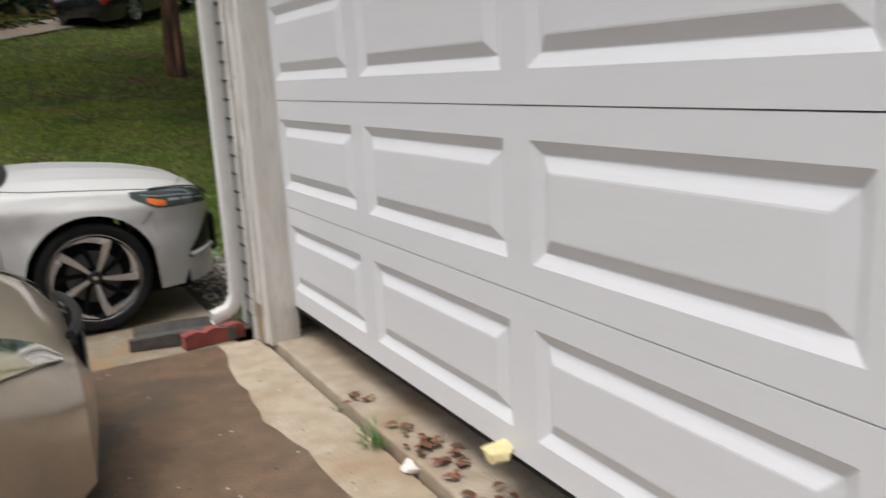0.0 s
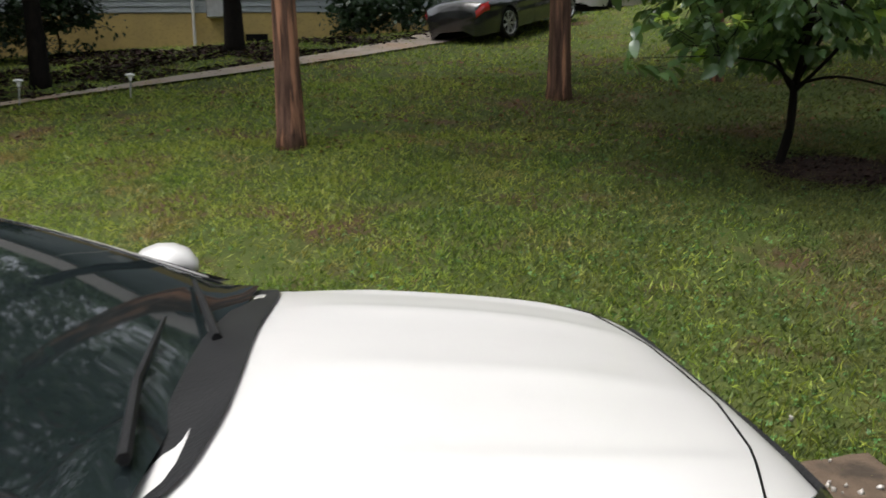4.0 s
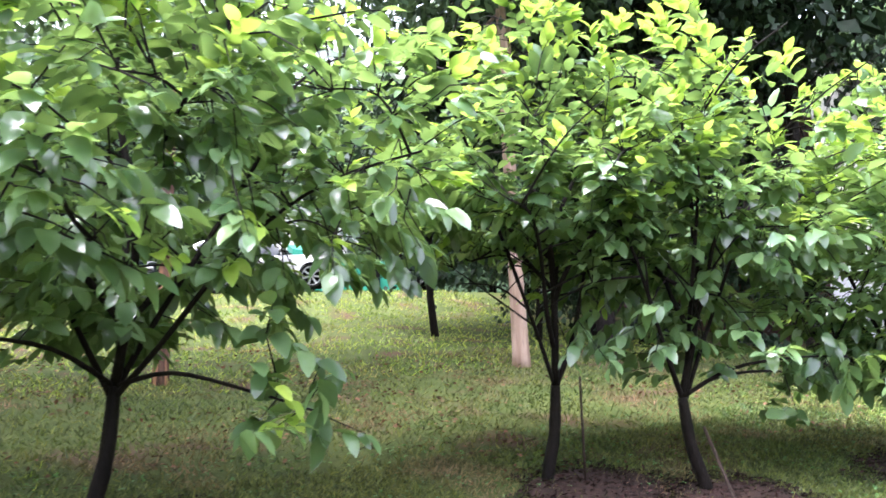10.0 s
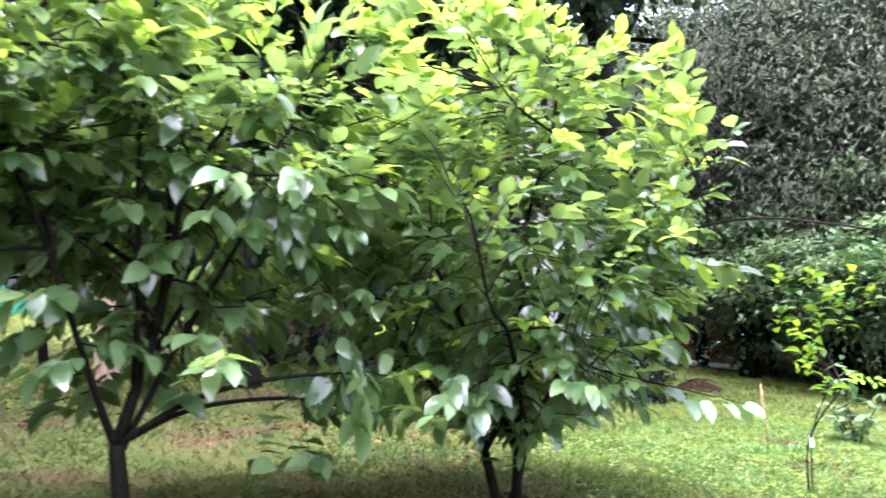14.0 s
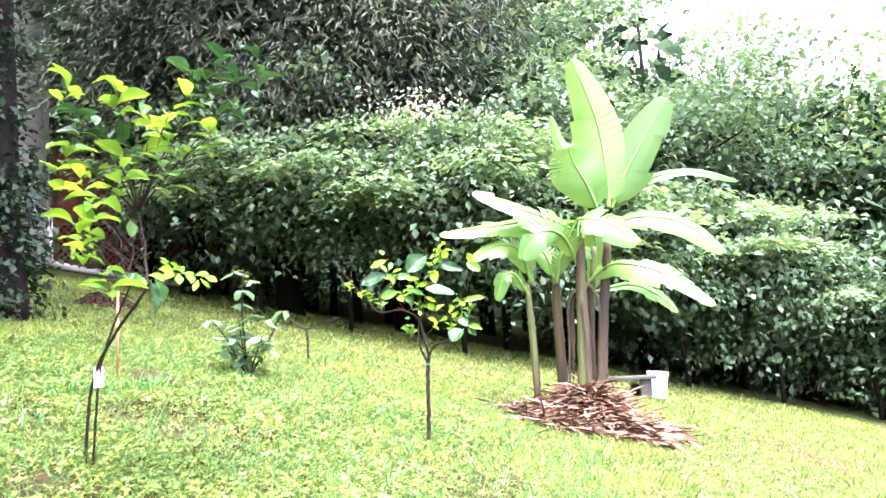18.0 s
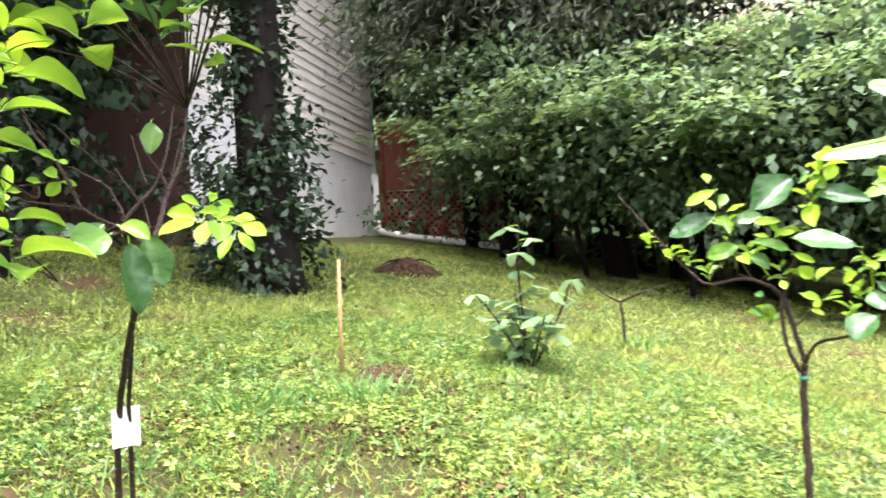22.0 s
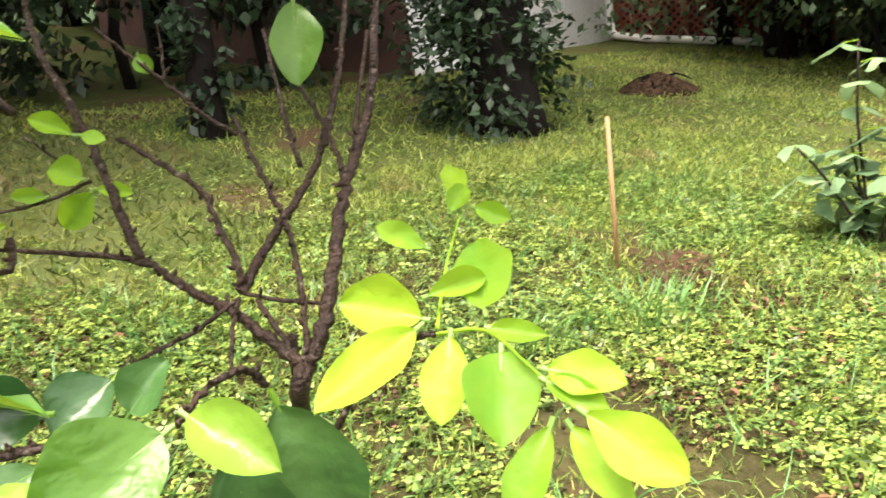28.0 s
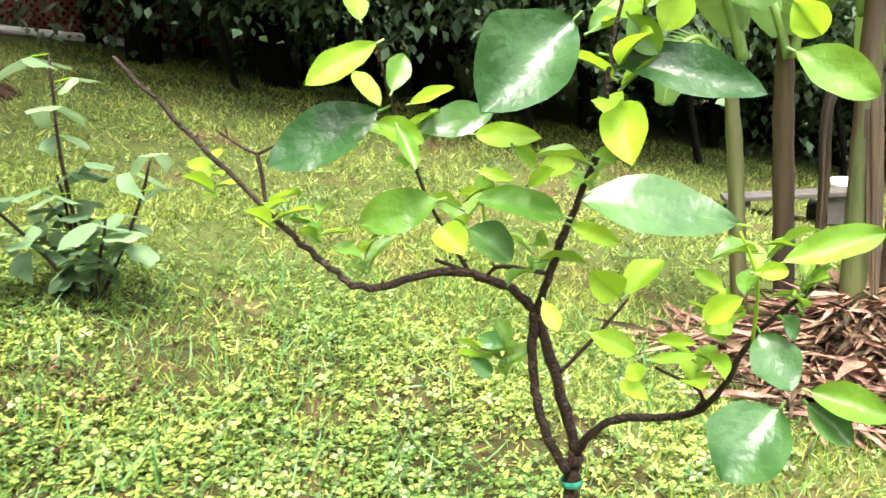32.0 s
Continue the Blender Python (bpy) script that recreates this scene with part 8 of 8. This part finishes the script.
def wood_tree(seed, x, y, h, r, leaf, n, size, trunk_r=0.12, low=0.25, mixed=None, name="tree", label="leafy tree at the edge of the woods", thick=0.32, needle=False):
    """A tree of the woods: trunk, a few limbs and a crown of many leaves in uneven sprays."""
    rs = np.random.RandomState(seed)
    t = thing(name, label, "tree", on_lawn(x, y), group="woods")
    g = Geo()
    g.tube(bent(rs, (0, 0, -0.2), (rs.randn() * 0.2, rs.randn() * 0.2, h * 0.85), 6, 0.012), list(np.linspace(trunk_r, 0.03, 7)), 8)
    g.ob("trunk", M["bark"], t, smooth=True)
    for k in range(4):
        a = 1.6 * k + rs.rand()
        z0 = h * rs.uniform(low + 0.1, 0.7)
        g = Geo()
        g.tube(bent(rs, (0, 0, z0), (math.cos(a) * r * 0.8, math.sin(a) * r * 0.8, z0 + rs.uniform(0.1, 0.3) * h), 4, 0.06), [0.05, 0.04, 0.03, 0.02, 0.01], 5)
        g.ob("limb", M["bark"], t, smooth=True)
    m = max(26, n // 120)
    zc = h * (low + 1) / 2
    v = rs.randn(m, 3)
    v /= np.linalg.norm(v, axis=1, keepdims=True)
    rr = rs.uniform(0.25, 1.0, m) ** 0.5 * (1 + 0.2 * rs.randn(m))
    C = np.array((0, 0, zc)) + v * np.array((r, r, h * (1 - low) / 2)) * rr[:, None]
    idx = rs.randint(0, m, n)
    sp = 0.17 * r + 0.10
    P = C[idx] + rs.randn(n, 3) * np.array((sp, sp, sp * thick))
    P[:, 2] -= 0.12 * ((P[:, 0] - C[idx][:, 0]) ** 2 + (P[:, 1] - C[idx][:, 1]) ** 2) / sp
    D = v[idx] * 0.7 + rs.randn(n, 3) * 0.8 + np.array((0, 0, -0.3))
    N = np.array((0, 0, 1.0)) + rs.randn(n, 3) * 0.30 + v[idx] * 0.2
    S = size * rs.uniform(0.6, 1.3, n)
    sel = np.zeros(n, bool)
    # upper outer sprays get the paler leaf, so light is painted on the crown
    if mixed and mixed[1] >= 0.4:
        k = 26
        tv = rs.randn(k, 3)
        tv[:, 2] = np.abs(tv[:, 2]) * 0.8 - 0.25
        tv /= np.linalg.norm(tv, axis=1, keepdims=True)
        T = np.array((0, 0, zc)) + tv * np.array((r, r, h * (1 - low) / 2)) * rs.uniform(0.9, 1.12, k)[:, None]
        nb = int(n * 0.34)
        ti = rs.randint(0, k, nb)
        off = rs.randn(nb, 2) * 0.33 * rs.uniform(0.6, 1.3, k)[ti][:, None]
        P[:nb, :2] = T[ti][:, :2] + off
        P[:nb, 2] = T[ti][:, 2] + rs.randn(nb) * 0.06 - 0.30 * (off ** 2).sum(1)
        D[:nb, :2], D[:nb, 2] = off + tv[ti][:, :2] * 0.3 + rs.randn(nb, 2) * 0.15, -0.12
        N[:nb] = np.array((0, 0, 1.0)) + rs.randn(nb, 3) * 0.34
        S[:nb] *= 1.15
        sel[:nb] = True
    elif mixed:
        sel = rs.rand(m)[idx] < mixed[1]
    # large filler leaves that close the crown; the darker ones paint its inner shade
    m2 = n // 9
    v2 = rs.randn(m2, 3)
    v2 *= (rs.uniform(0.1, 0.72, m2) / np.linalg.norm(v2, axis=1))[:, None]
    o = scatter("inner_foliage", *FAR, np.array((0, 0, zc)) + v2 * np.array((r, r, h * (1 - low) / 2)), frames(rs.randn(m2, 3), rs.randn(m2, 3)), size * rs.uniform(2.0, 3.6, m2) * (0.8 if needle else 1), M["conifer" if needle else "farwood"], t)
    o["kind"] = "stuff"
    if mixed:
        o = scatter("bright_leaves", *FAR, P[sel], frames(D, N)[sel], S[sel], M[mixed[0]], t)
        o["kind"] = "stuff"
    if needle:
        D = np.stack([v[idx][:, 0] * 0.7 + rs.randn(n) * 0.45, v[idx][:, 1] * 0.7 + rs.randn(n) * 0.45, -0.55 + rs.randn(n) * 0.35], 1)
        N = np.array((0, 0, 1.0)) + v[idx] * 0.6 + rs.randn(n, 3) * 0.5
    o = scatter("crown", *(NEEDLE if needle else FAR), P[~sel], frames(D, N)[~sel], S[~sel], M[leaf], t)
    o["kind"] = "stuff"
    return t


rnd = random.Random(77)
# front fringe of the woods past the lawn: low, bright, layered
fringe = [(24.6, 15.2), (23.6, 13.4), (23.0, 11.6), (23.2, 9.6), (24.0, 7.6), (25.4, 5.6), (26.6, 3.6), (27.8, 1.4), (29.0, -1.0), (30.2, -3.6)]
for i, (x, y) in enumerate(fringe):
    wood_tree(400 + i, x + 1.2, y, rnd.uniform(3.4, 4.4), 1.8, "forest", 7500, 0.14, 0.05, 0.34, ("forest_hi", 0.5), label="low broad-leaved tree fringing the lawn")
# second row
for i, (x, y) in enumerate(fringe):
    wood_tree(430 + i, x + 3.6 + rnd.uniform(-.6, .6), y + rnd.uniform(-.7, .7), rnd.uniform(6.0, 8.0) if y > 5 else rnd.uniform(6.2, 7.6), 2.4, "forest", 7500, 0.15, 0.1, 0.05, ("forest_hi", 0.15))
# tall woods behind
for i in range(15):
    y = 17.5 - i * 1.9
    tall = rnd.uniform(11, 15) if y > 7 else (rnd.uniform(8.5, 10.5) if y > 3.2 else rnd.uniform(7.6, 9.4))
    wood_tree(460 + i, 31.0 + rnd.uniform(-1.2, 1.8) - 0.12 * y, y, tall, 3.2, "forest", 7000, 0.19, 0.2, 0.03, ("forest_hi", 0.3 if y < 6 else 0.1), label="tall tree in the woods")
for i in range(9):
    wood_tree(480 + i, 36 + rnd.uniform(-2, 3), 20 - i * 3.6, (rnd.uniform(13, 17) if i < 4 else rnd.uniform(6, 8.5)), 4.2, "forest", 5500, 0.27, 0.25, 0.02, label="tall tree in the woods")
for i, (x, y, h) in enumerate(((33.5, 3.4, 9.6), (34.5, 1.2, 9.2), (33.0, -1.0, 8.8), (35.5, -3.0, 9.0), (36.5, 5.2, 10.5), (37.5, -6.0, 9.5))):
    wood_tree(640 + i, x, y, h, 3.0, "forest_hi", 6500, 0.24, 0.15, 0.05, label="pale leafy tree in the woods")
wood_tree(495, 33.5, -4.5, 9.5, 3.4, "forest_hi", 2600, 0.32, 0.2, 0.3, label="tall tree in the woods")
# big dark conifers with a flowering vine
for i, (x, y, h, r) in enumerate(((25.8, 13.2, 10.5, 2.5), (26.4, 11.0, 11.5, 2.5), (26.0, 15.4, 10, 2.4))):
    wood_tree(500 + i, x, y, h, r, "conifer", 36000, 0.22, 0.28, 0.26, thick=0.8, needle=True, label="dark conifer hung with vines at the wood's edge")
rs = np.random.RandomState(15)
n = 420
vine = thing("flowering_vine", "cream flowering vine hanging in the dark conifer", "vine")
C = np.array([(24.2, 10.6, 5.1), (24.2, 10.0, 5.0), (24.4, 10.3, 4.7)])[rs.randint(0, 3, n)]
o = scatter("blossom", *FAR, C + rs.randn(n, 3) * np.array((0.2, 0.45, 0.2)), frames(rs.randn(n, 3), np.array((0, 0, 1.0)) + rs.randn(n, 3) * .3), 0.11 * rs.uniform(.6, 1.2, n), M["bloom"], vine)
o["kind"] = "stuff"
g = Geo()
g.tube([(25.2, 10.8, 2.0), (24.8, 10.6, 3.8), (24.3, 10.4, 4.9)], 0.03, 6)
g.ob("stem", M["bark"], vine)
# laurel-clad trunk in front of the house, and an ivy-clad one
lt = big_tree(520, 18.4, 14.0, 10, 0.28, M["bark"], "stout dark trunk half hidden by evergreen shoots before the house", crown_r=2.8, crown=0.98, leaf="laurel", n=7000, size=0.17)
rs = np.random.RandomState(521)
for z, r, n in ((0.5, 0.62, 1300), (1.5, 0.62, 1200), (2.6, 0.48, 900), (3.6, 0.40, 700)):
    o = crown_leaves(rs, lt, (-0.1, 0.1, z), (r, r, 0.75), int(n * 1.5), "laurel", 0.095, name="evergreen_mass", flat=0.9)
it = big_tree(522, 16.4, 15.4, 9, 0.13, M["bark"], "ivy-clad trunk in the shade of the woods", crown_r=4.0, crown=0.86, leaf="laurel", n=11000, size=0.17)
for z in (0.5, 1.2, 1.9, 2.6):
    crown_leaves(rs, it, (0, 0, z), (0.22, 0.22, 0.5), 260, "laurel", 0.10, name="ivy", flat=1.0)
big_tree(524, 13.2, 17.0, 10, 0.16, M["bark"], "dark trunk in the shade of the woods", crown_r=4.4, crown=0.80, leaf="laurel", n=12000, size=0.19)
big_tree(525, 15.2, 19.5, 11, 0.22, M["bark"], "dark trunk in the shade of the woods", crown_r=3.8, crown=0.62, leaf="forest", n=7000, size=0.19)
big_tree(526, 18.2, 20.3, 11, 0.2, M["bark"], "dark trunk in the shade of the woods", crown_r=3.6, crown=0.6, leaf="laurel", n=7000, size=0.19)
# woods behind the ridge and along the neighbour's plot
k = 0
for x, y, h in [(-16, 24, 9), (-12, 22, 8), (-13.5, 31, 12), (-9, 36, 13), (-4, 37, 13), (1, 37, 13), (5.5, 36, 12), (9, 37, 13), (12.5, 39, 13), (16.5, 37, 13), (20, 36, 13), (23.5, 35, 13), (17.5, 30.5, 10), (20.5, 28.5, 10), (18.6, 25.8, 9), (22.5, 31, 12), (27, 28, 12), (30.5, 24, 12), (7.5, 33, 10), (31, 20, 12), (-10, 17.5, 7), (-13, 13, 8), (-17, 17, 10)]:
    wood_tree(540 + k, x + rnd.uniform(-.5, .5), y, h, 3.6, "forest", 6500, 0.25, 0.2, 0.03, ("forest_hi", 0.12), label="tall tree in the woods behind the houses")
    k += 1
# shrubs at the neighbour's wall and along the bank
for i, (x, y, h, r) in enumerate(((1.4, 27.0, 1.5, 1.1), (0.2, 27.0, 1.3, 0.9), (-7.3, 25.6, 3.8, 1.6), (-9.3, 24.6, 4.4, 1.9), (-11.2, 24.2, 5.0, 2.2), (-8.2, 20.8, 1.2, 1.2), (-10.5, 20, 1.8, 1.4))):
    wood_tree(580 + i, x, y, h, r, "laurel", 900 if h < 3 else 3600, 0.14, 0.03, 0.0, name="shrub", label="dark green shrub by the neighbour's house")

for i, (x, y, h, r) in enumerate(((18.5, 18.05, 6.0, 1.25), (17.2, 19.0, 6.5, 1.9), (15.4, 18.4, 6.0, 1.8), (13.6, 19.4, 6.5, 2.0), (11.8, 20.2, 6.5, 2.0))):
    wood_tree(600 + i, x, y, h, r, "laurel", 4200, 0.17, 0.08, 0.06, label="dark evergreen tree shading the end of the house")


# far woods that close the view; unseen south and west stretches block low light
def treeline(pts, name, label):
    g = Geo()
    rows = []
    n = 240
    seg = [(Vector((*a[:2], 0)) - Vector((*b[:2], 0))).length for a, b in zip(pts[:-1], pts[1:])]
    for i in range(n + 1):
        s = i / n * sum(seg)
        k = 0
        while k < len(seg) - 1 and s > seg[k]:
            s -= seg[k]
            k += 1
        f = min(1, s / seg[k])
        x, y, h = (pts[k][j] + (pts[k + 1][j] - pts[k][j]) * f for j in range(3))
        h *= 1 + 0.22 * noise.noise(Vector((x * 0.12, y * 0.12, 1))) + 0.12 * noise.noise(Vector((x * 0.5, y * 0.5, 2)))
        z0 = lawn_z(x, y) - 0.5
        row = []
        for q in range(13):
            u = q / 12
            w = 1.6 * noise.noise(Vector((x * 0.35, y * 0.35, u * 5))) + 0.7 * noise.noise(Vector((x * 1.1, y * 1.1, u * 14)))
            c = Vector((12 - x, 8 - y, 0)).normalized() * (w - 3.0 * u * u)
            row.append((x + c.x, y + c.y, z0 + h * u))
        rows.append(row)
    g.grid(rows)
    tagged(g.ob(name, M["farwood"], smooth=False), label, "woods", kind="structure")


treeline([(-32, -24, 10), (-34, 10, 11), (-28, 40, 13), (0, 48, 15), (28, 44, 15), (43, 28, 16), (45, 8, 14), (44, -2, 10), (42, -14, 9), (36, -26, 8), (10, -30, 10), (-12, -28, 10), (-32, -24, 10)], "backdrop", "dark far woods, with unseen south and west sides added to block low light")
far_car("sedan", "black sedan parked at the top of the lawn", on_lawn(4.95, 25.8, 0.04), 47, M["black_paint"])
far_car("sedan", "silver car parked behind the black sedan", on_lawn(6.95, 28.4, 0.05), 227, M["silver_paint"])
far_car("suv", "white suv parked on the ridge beyond the orchard", on_lawn(11.9, 26.9, 0.02), -12, M["pearl"], 1.2)
far_car("suv", "white car parked farther along the ridge", on_lawn(4.8, 33.5, 0.02), -5, M["pearl"], 1.2)


# ---- grass and ground cover ----
def blades(name, n, box_, h, w, material, label, seed, keep=None, lean=1.0, far=False, bare=-0.9):
    rs = np.random.RandomState(seed)
    x = rs.uniform(box_[0], box_[1], n)
    y = rs.uniform(box_[2], box_[3], n)
    dens = np.array([noise.noise(Vector((a * 0.8, b * 0.8, seed))) + 0.5 * noise.noise(Vector((a * 2.6, b * 2.6, seed))) for a, b in zip(x, y)])
    ok = dens > rs.uniform(bare, 0.35, n)
    if keep:
        ok &= np.array([keep(a, b) for a, b in zip(x, y)])
    x, y = x[ok], y[ok]
    n = len(x)
    P = np.stack([x, y, np.array([lawn_z(a, b) for a, b in zip(x, y)]) - 0.005], 1)
    D = np.stack([rs.randn(n) * lean, rs.randn(n) * lean, np.ones(n)], 1)
    N = rs.randn(n, 3)
    S = np.stack([w * rs.uniform(0.6, 1.3, n), h * rs.uniform(0.45, 1.25, n), h * np.ones(n)], 1)
    tv, tf = [(-0.5, 0, 0), (0.5, 0, 0), (0.38, 0.55, -0.08), (-0.38, 0.55, -0.08), (0.06, 1, -0.38), (-0.06, 1, -0.38)], [(0, 1, 2, 3), (3, 2, 4, 5)]
    if far:
        tv, tf = [(-0.5, 0, 0), (0.5, 0, 0), (0.12, 1, -0.3), (-0.12, 1, -0.3)], [(0, 1, 2, 3)]
    o = scatter(name, tv, tf, P, frames(D, N), S, material)
    return tagged(o, label, "grass", kind="stuff")


def clovers(name, n, box_, size, seed, material, label, keep=None):
    rs = np.random.RandomState(seed)
    x, y = rs.uniform(box_[0], box_[1], n), rs.uniform(box_[2], box_[3], n)
    dens = np.array([noise.noise(Vector((a * 1.3, b * 1.3, seed))) + 0.6 * noise.noise(Vector((a * 4.0, b * 4.0, seed))) for a, b in zip(x, y)])
    ok = dens > rs.uniform(-0.45, 0.4, n)
    if keep:
        ok &= np.array([keep(a, b) for a, b in zip(x, y)])
    x, y = x[ok], y[ok]
    n = len(x)
    P = np.stack([x, y, np.array([lawn_z(a, b) for a, b in zip(x, y)]) + rs.uniform(0.005, 0.05, n)], 1)
    D = np.stack([rs.randn(n), rs.randn(n), rs.randn(n) * 0.2], 1)
    N = np.array((0, 0, 1.0)) + rs.randn(n, 3) * 0.35
    tv, tf = [], []
    for k in range(3):
        c, s = math.cos(2.094 * k), math.sin(2.094 * k)
        b = len(tv)
        tv += [(c * u - s * w, s * u + c * w, h) for u, w, h in ((0, 0.06, 0), (-0.40, 0.55, 0.07), (-0.30, 1.0, 0.02), (0, 0.90, -0.03), (0.30, 1.0, 0.02), (0.40, 0.55, 0.07))]
        tf += [(b, b + 3, b + 2, b + 1), (b, b + 5, b + 4, b + 3)]
    o = scatter(name, tv, tf, P, frames(D, N), size * rs.uniform(0.55, 1.3, n), material)
    return tagged(o, label, "ground cover", kind="stuff")


def off_pad(x, y):
    return not (x < 1.9 and y < 7.0) and not (((x - 1.55) / 0.5) ** 2 + ((y - 6.0) / 0.9) ** 2 < 1)


ZR = random.Random(3)


def open_lawn(x, y):
    return off_pad(x, y) and ZR.random() > clamp((x - 0.5) / 4.0, 0, 1)


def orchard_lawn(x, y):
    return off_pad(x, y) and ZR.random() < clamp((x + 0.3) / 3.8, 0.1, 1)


blades("grass", 150000, (-6, 6.0, 6.9, 14), 0.065, 0.011, M["grass"], "short mixed lawn grass behind the sedan", 101, open_lawn)
blades("grass", 45000, (-9, 5.5, 13.5, 18), 0.07, 0.016, M["grass"], "short mixed lawn grass behind the sedan", 110, open_lawn, far=True)
# darker blades stand in for tree shade over the orchard
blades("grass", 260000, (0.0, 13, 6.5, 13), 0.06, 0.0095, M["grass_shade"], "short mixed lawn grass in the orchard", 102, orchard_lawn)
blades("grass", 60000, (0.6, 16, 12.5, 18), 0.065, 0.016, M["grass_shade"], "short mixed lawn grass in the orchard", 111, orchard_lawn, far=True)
blades("grass", 150000, (12.5, 19.5, 7.0, 13.5), 0.06, 0.0075, M["grass_lush"], "patchy lawn grass round the saplings", 103, bare=-0.7)
blades("grass", 9000, (12.5, 18.5, 7.5, 12.5), 0.15, 0.007, M["strap"], "taller grass tufts round the saplings", 112)
blades("grass", 110000, (16, 27, 2.5, 17.5), 0.07, 0.014, M["grass_lush"], "bright lawn running to the woods", 104, far=True)
blades("grass", 50000, (-9, 16, 16.5, 27), 0.08, 0.025, M["grass"], "lawn climbing to the ridge", 105, far=True)
clovers("clover", 66000, (13.2, 18.2, 8.4, 12.8), 0.0195, 106, M["clover"], "clover and small broad weeds in the lawn")
clovers("clover", 32000, (12, 22, 5.5, 14.5), 0.021, 107, M["clover"], "clover and small broad weeds in the lawn")
clovers("clover", 12000, (1.6, 12.5, 7.0, 13.5), 0.016, 108, M["strap"], "low broad weeds in the orchard grass", off_pad)
clovers("clover", 3000, (-2, 3.5, 7.0, 11), 0.016, 109, M["strap"], "low broad weeds behind the sedan", off_pad)


def leaf_floor(name, n, box_, size, seed, material, label, keep):
    """Fallen leaves and twigs lying thick in the shade."""
    rs = np.random.RandomState(seed)
    x, y = rs.uniform(box_[0], box_[1], n), rs.uniform(box_[2], box_[3], n)
    ok = np.array([keep(a, b) and noise.noise(Vector((a * 0.55, b * 0.55, seed))) + 0.5 * noise.noise(Vector((a * 2.1, b * 2.1, seed))) > -0.08 for a, b in zip(x, y)])
    x, y = x[ok], y[ok]
    n = len(x)
    P = np.stack([x, y, np.array([lawn_z(a, b) for a, b in zip(x, y)]) + rs.uniform(0.02, 0.06, n)], 1)
    o = scatter(name, *FAR, P, frames(rs.randn(n, 3) * np.array((1, 1, 0.2)), np.array((0, 0, 1.0)) + rs.randn(n, 3) * 0.4), size * rs.uniform(0.5, 1.3, n), material)
    return tagged(o, label, "leaf litter", kind="stuff")


def past_drive(x, y):
    return y > 16.6 + (x + 6.0) * 0.98


leaf_floor("leaf_litter", 26000, (-11, 2.0, 13.5, 26), 0.12, 131, M["mulch"], "dark fallen leaves on the shaded bank past the drive", past_drive)
leaf_floor("leaf_litter", 3500, (-5, 8.5, 13.0, 21), 0.06, 132, M["deadleaf"], "brown fallen leaves under the cedars", lambda x, y: not past_drive(x, y))
leaf_floor("leaf_litter", 1300, (7.5, 13.5, 12.0, 18), 0.06, 133, M["deadleaf"], "brown fallen leaves under the orchard trees", off_pad)


# bare red soil with dry leaf bits between the weeds
def bare_patch(seed, x, y, rx, ry, n):
    rs = np.random.RandomState(seed)
    a, q = rs.uniform(0, 6.283, n), rs.rand(n) ** 0.6
    q = q * (1 + 0.3 * np.sin(a * 3 + seed))
    P = np.stack([x + rx * q * np.cos(a), y + ry * q * np.sin(a), np.zeros(n)], 1)
    P[:, 2] = [lawn_z(px, py) + 0.012 + 0.025 * rs.rand() for px, py in P[:, :2]]
    o = scatter("bare_soil", cube, cf, P, frames(rs.randn(n, 3), rs.randn(n, 3)), rs.uniform(0.003, 0.009, n), M["redclay"], smooth=False)
    m = n // 5
    tv, tf = leaf_template(3, 0.5, 0.2, 0.2)
    i = rs.randint(0, n, m)
    b = scatter("leaf_litter", tv, tf, P[i] + np.array((0, 0, 0.015)), frames(rs.randn(m, 3) * np.array((1, 1, 0.3)), np.array((0, 0, 1.0)) + rs.randn(m, 3) * 0.5), rs.uniform(0.015, 0.045, m), M["deadleaf"], o)
    b["kind"] = "stuff"
    return tagged(o, "bare red soil with dry leaf bits between the weeds", "soil", kind="stuff")


for i, (x, y, rx, ry, n) in enumerate(((16.45, 10.80, 0.42, 0.25, 260), (15.5, 10.45, 0.45, 0.32, 260), (14.85, 11.1, 0.28, 0.22, 150), (14.1, 12.15, 0.42, 0.3, 190), (16.05, 10.45, 0.36, 0.28, 210), (16.8, 10.35, 0.3, 0.25, 150), (15.3, 9.75, 0.3, 0.22, 170), (14.6, 9.7, 0.3, 0.22, 160))):
    bare_patch(300 + i, x, y, rx, ry, n)
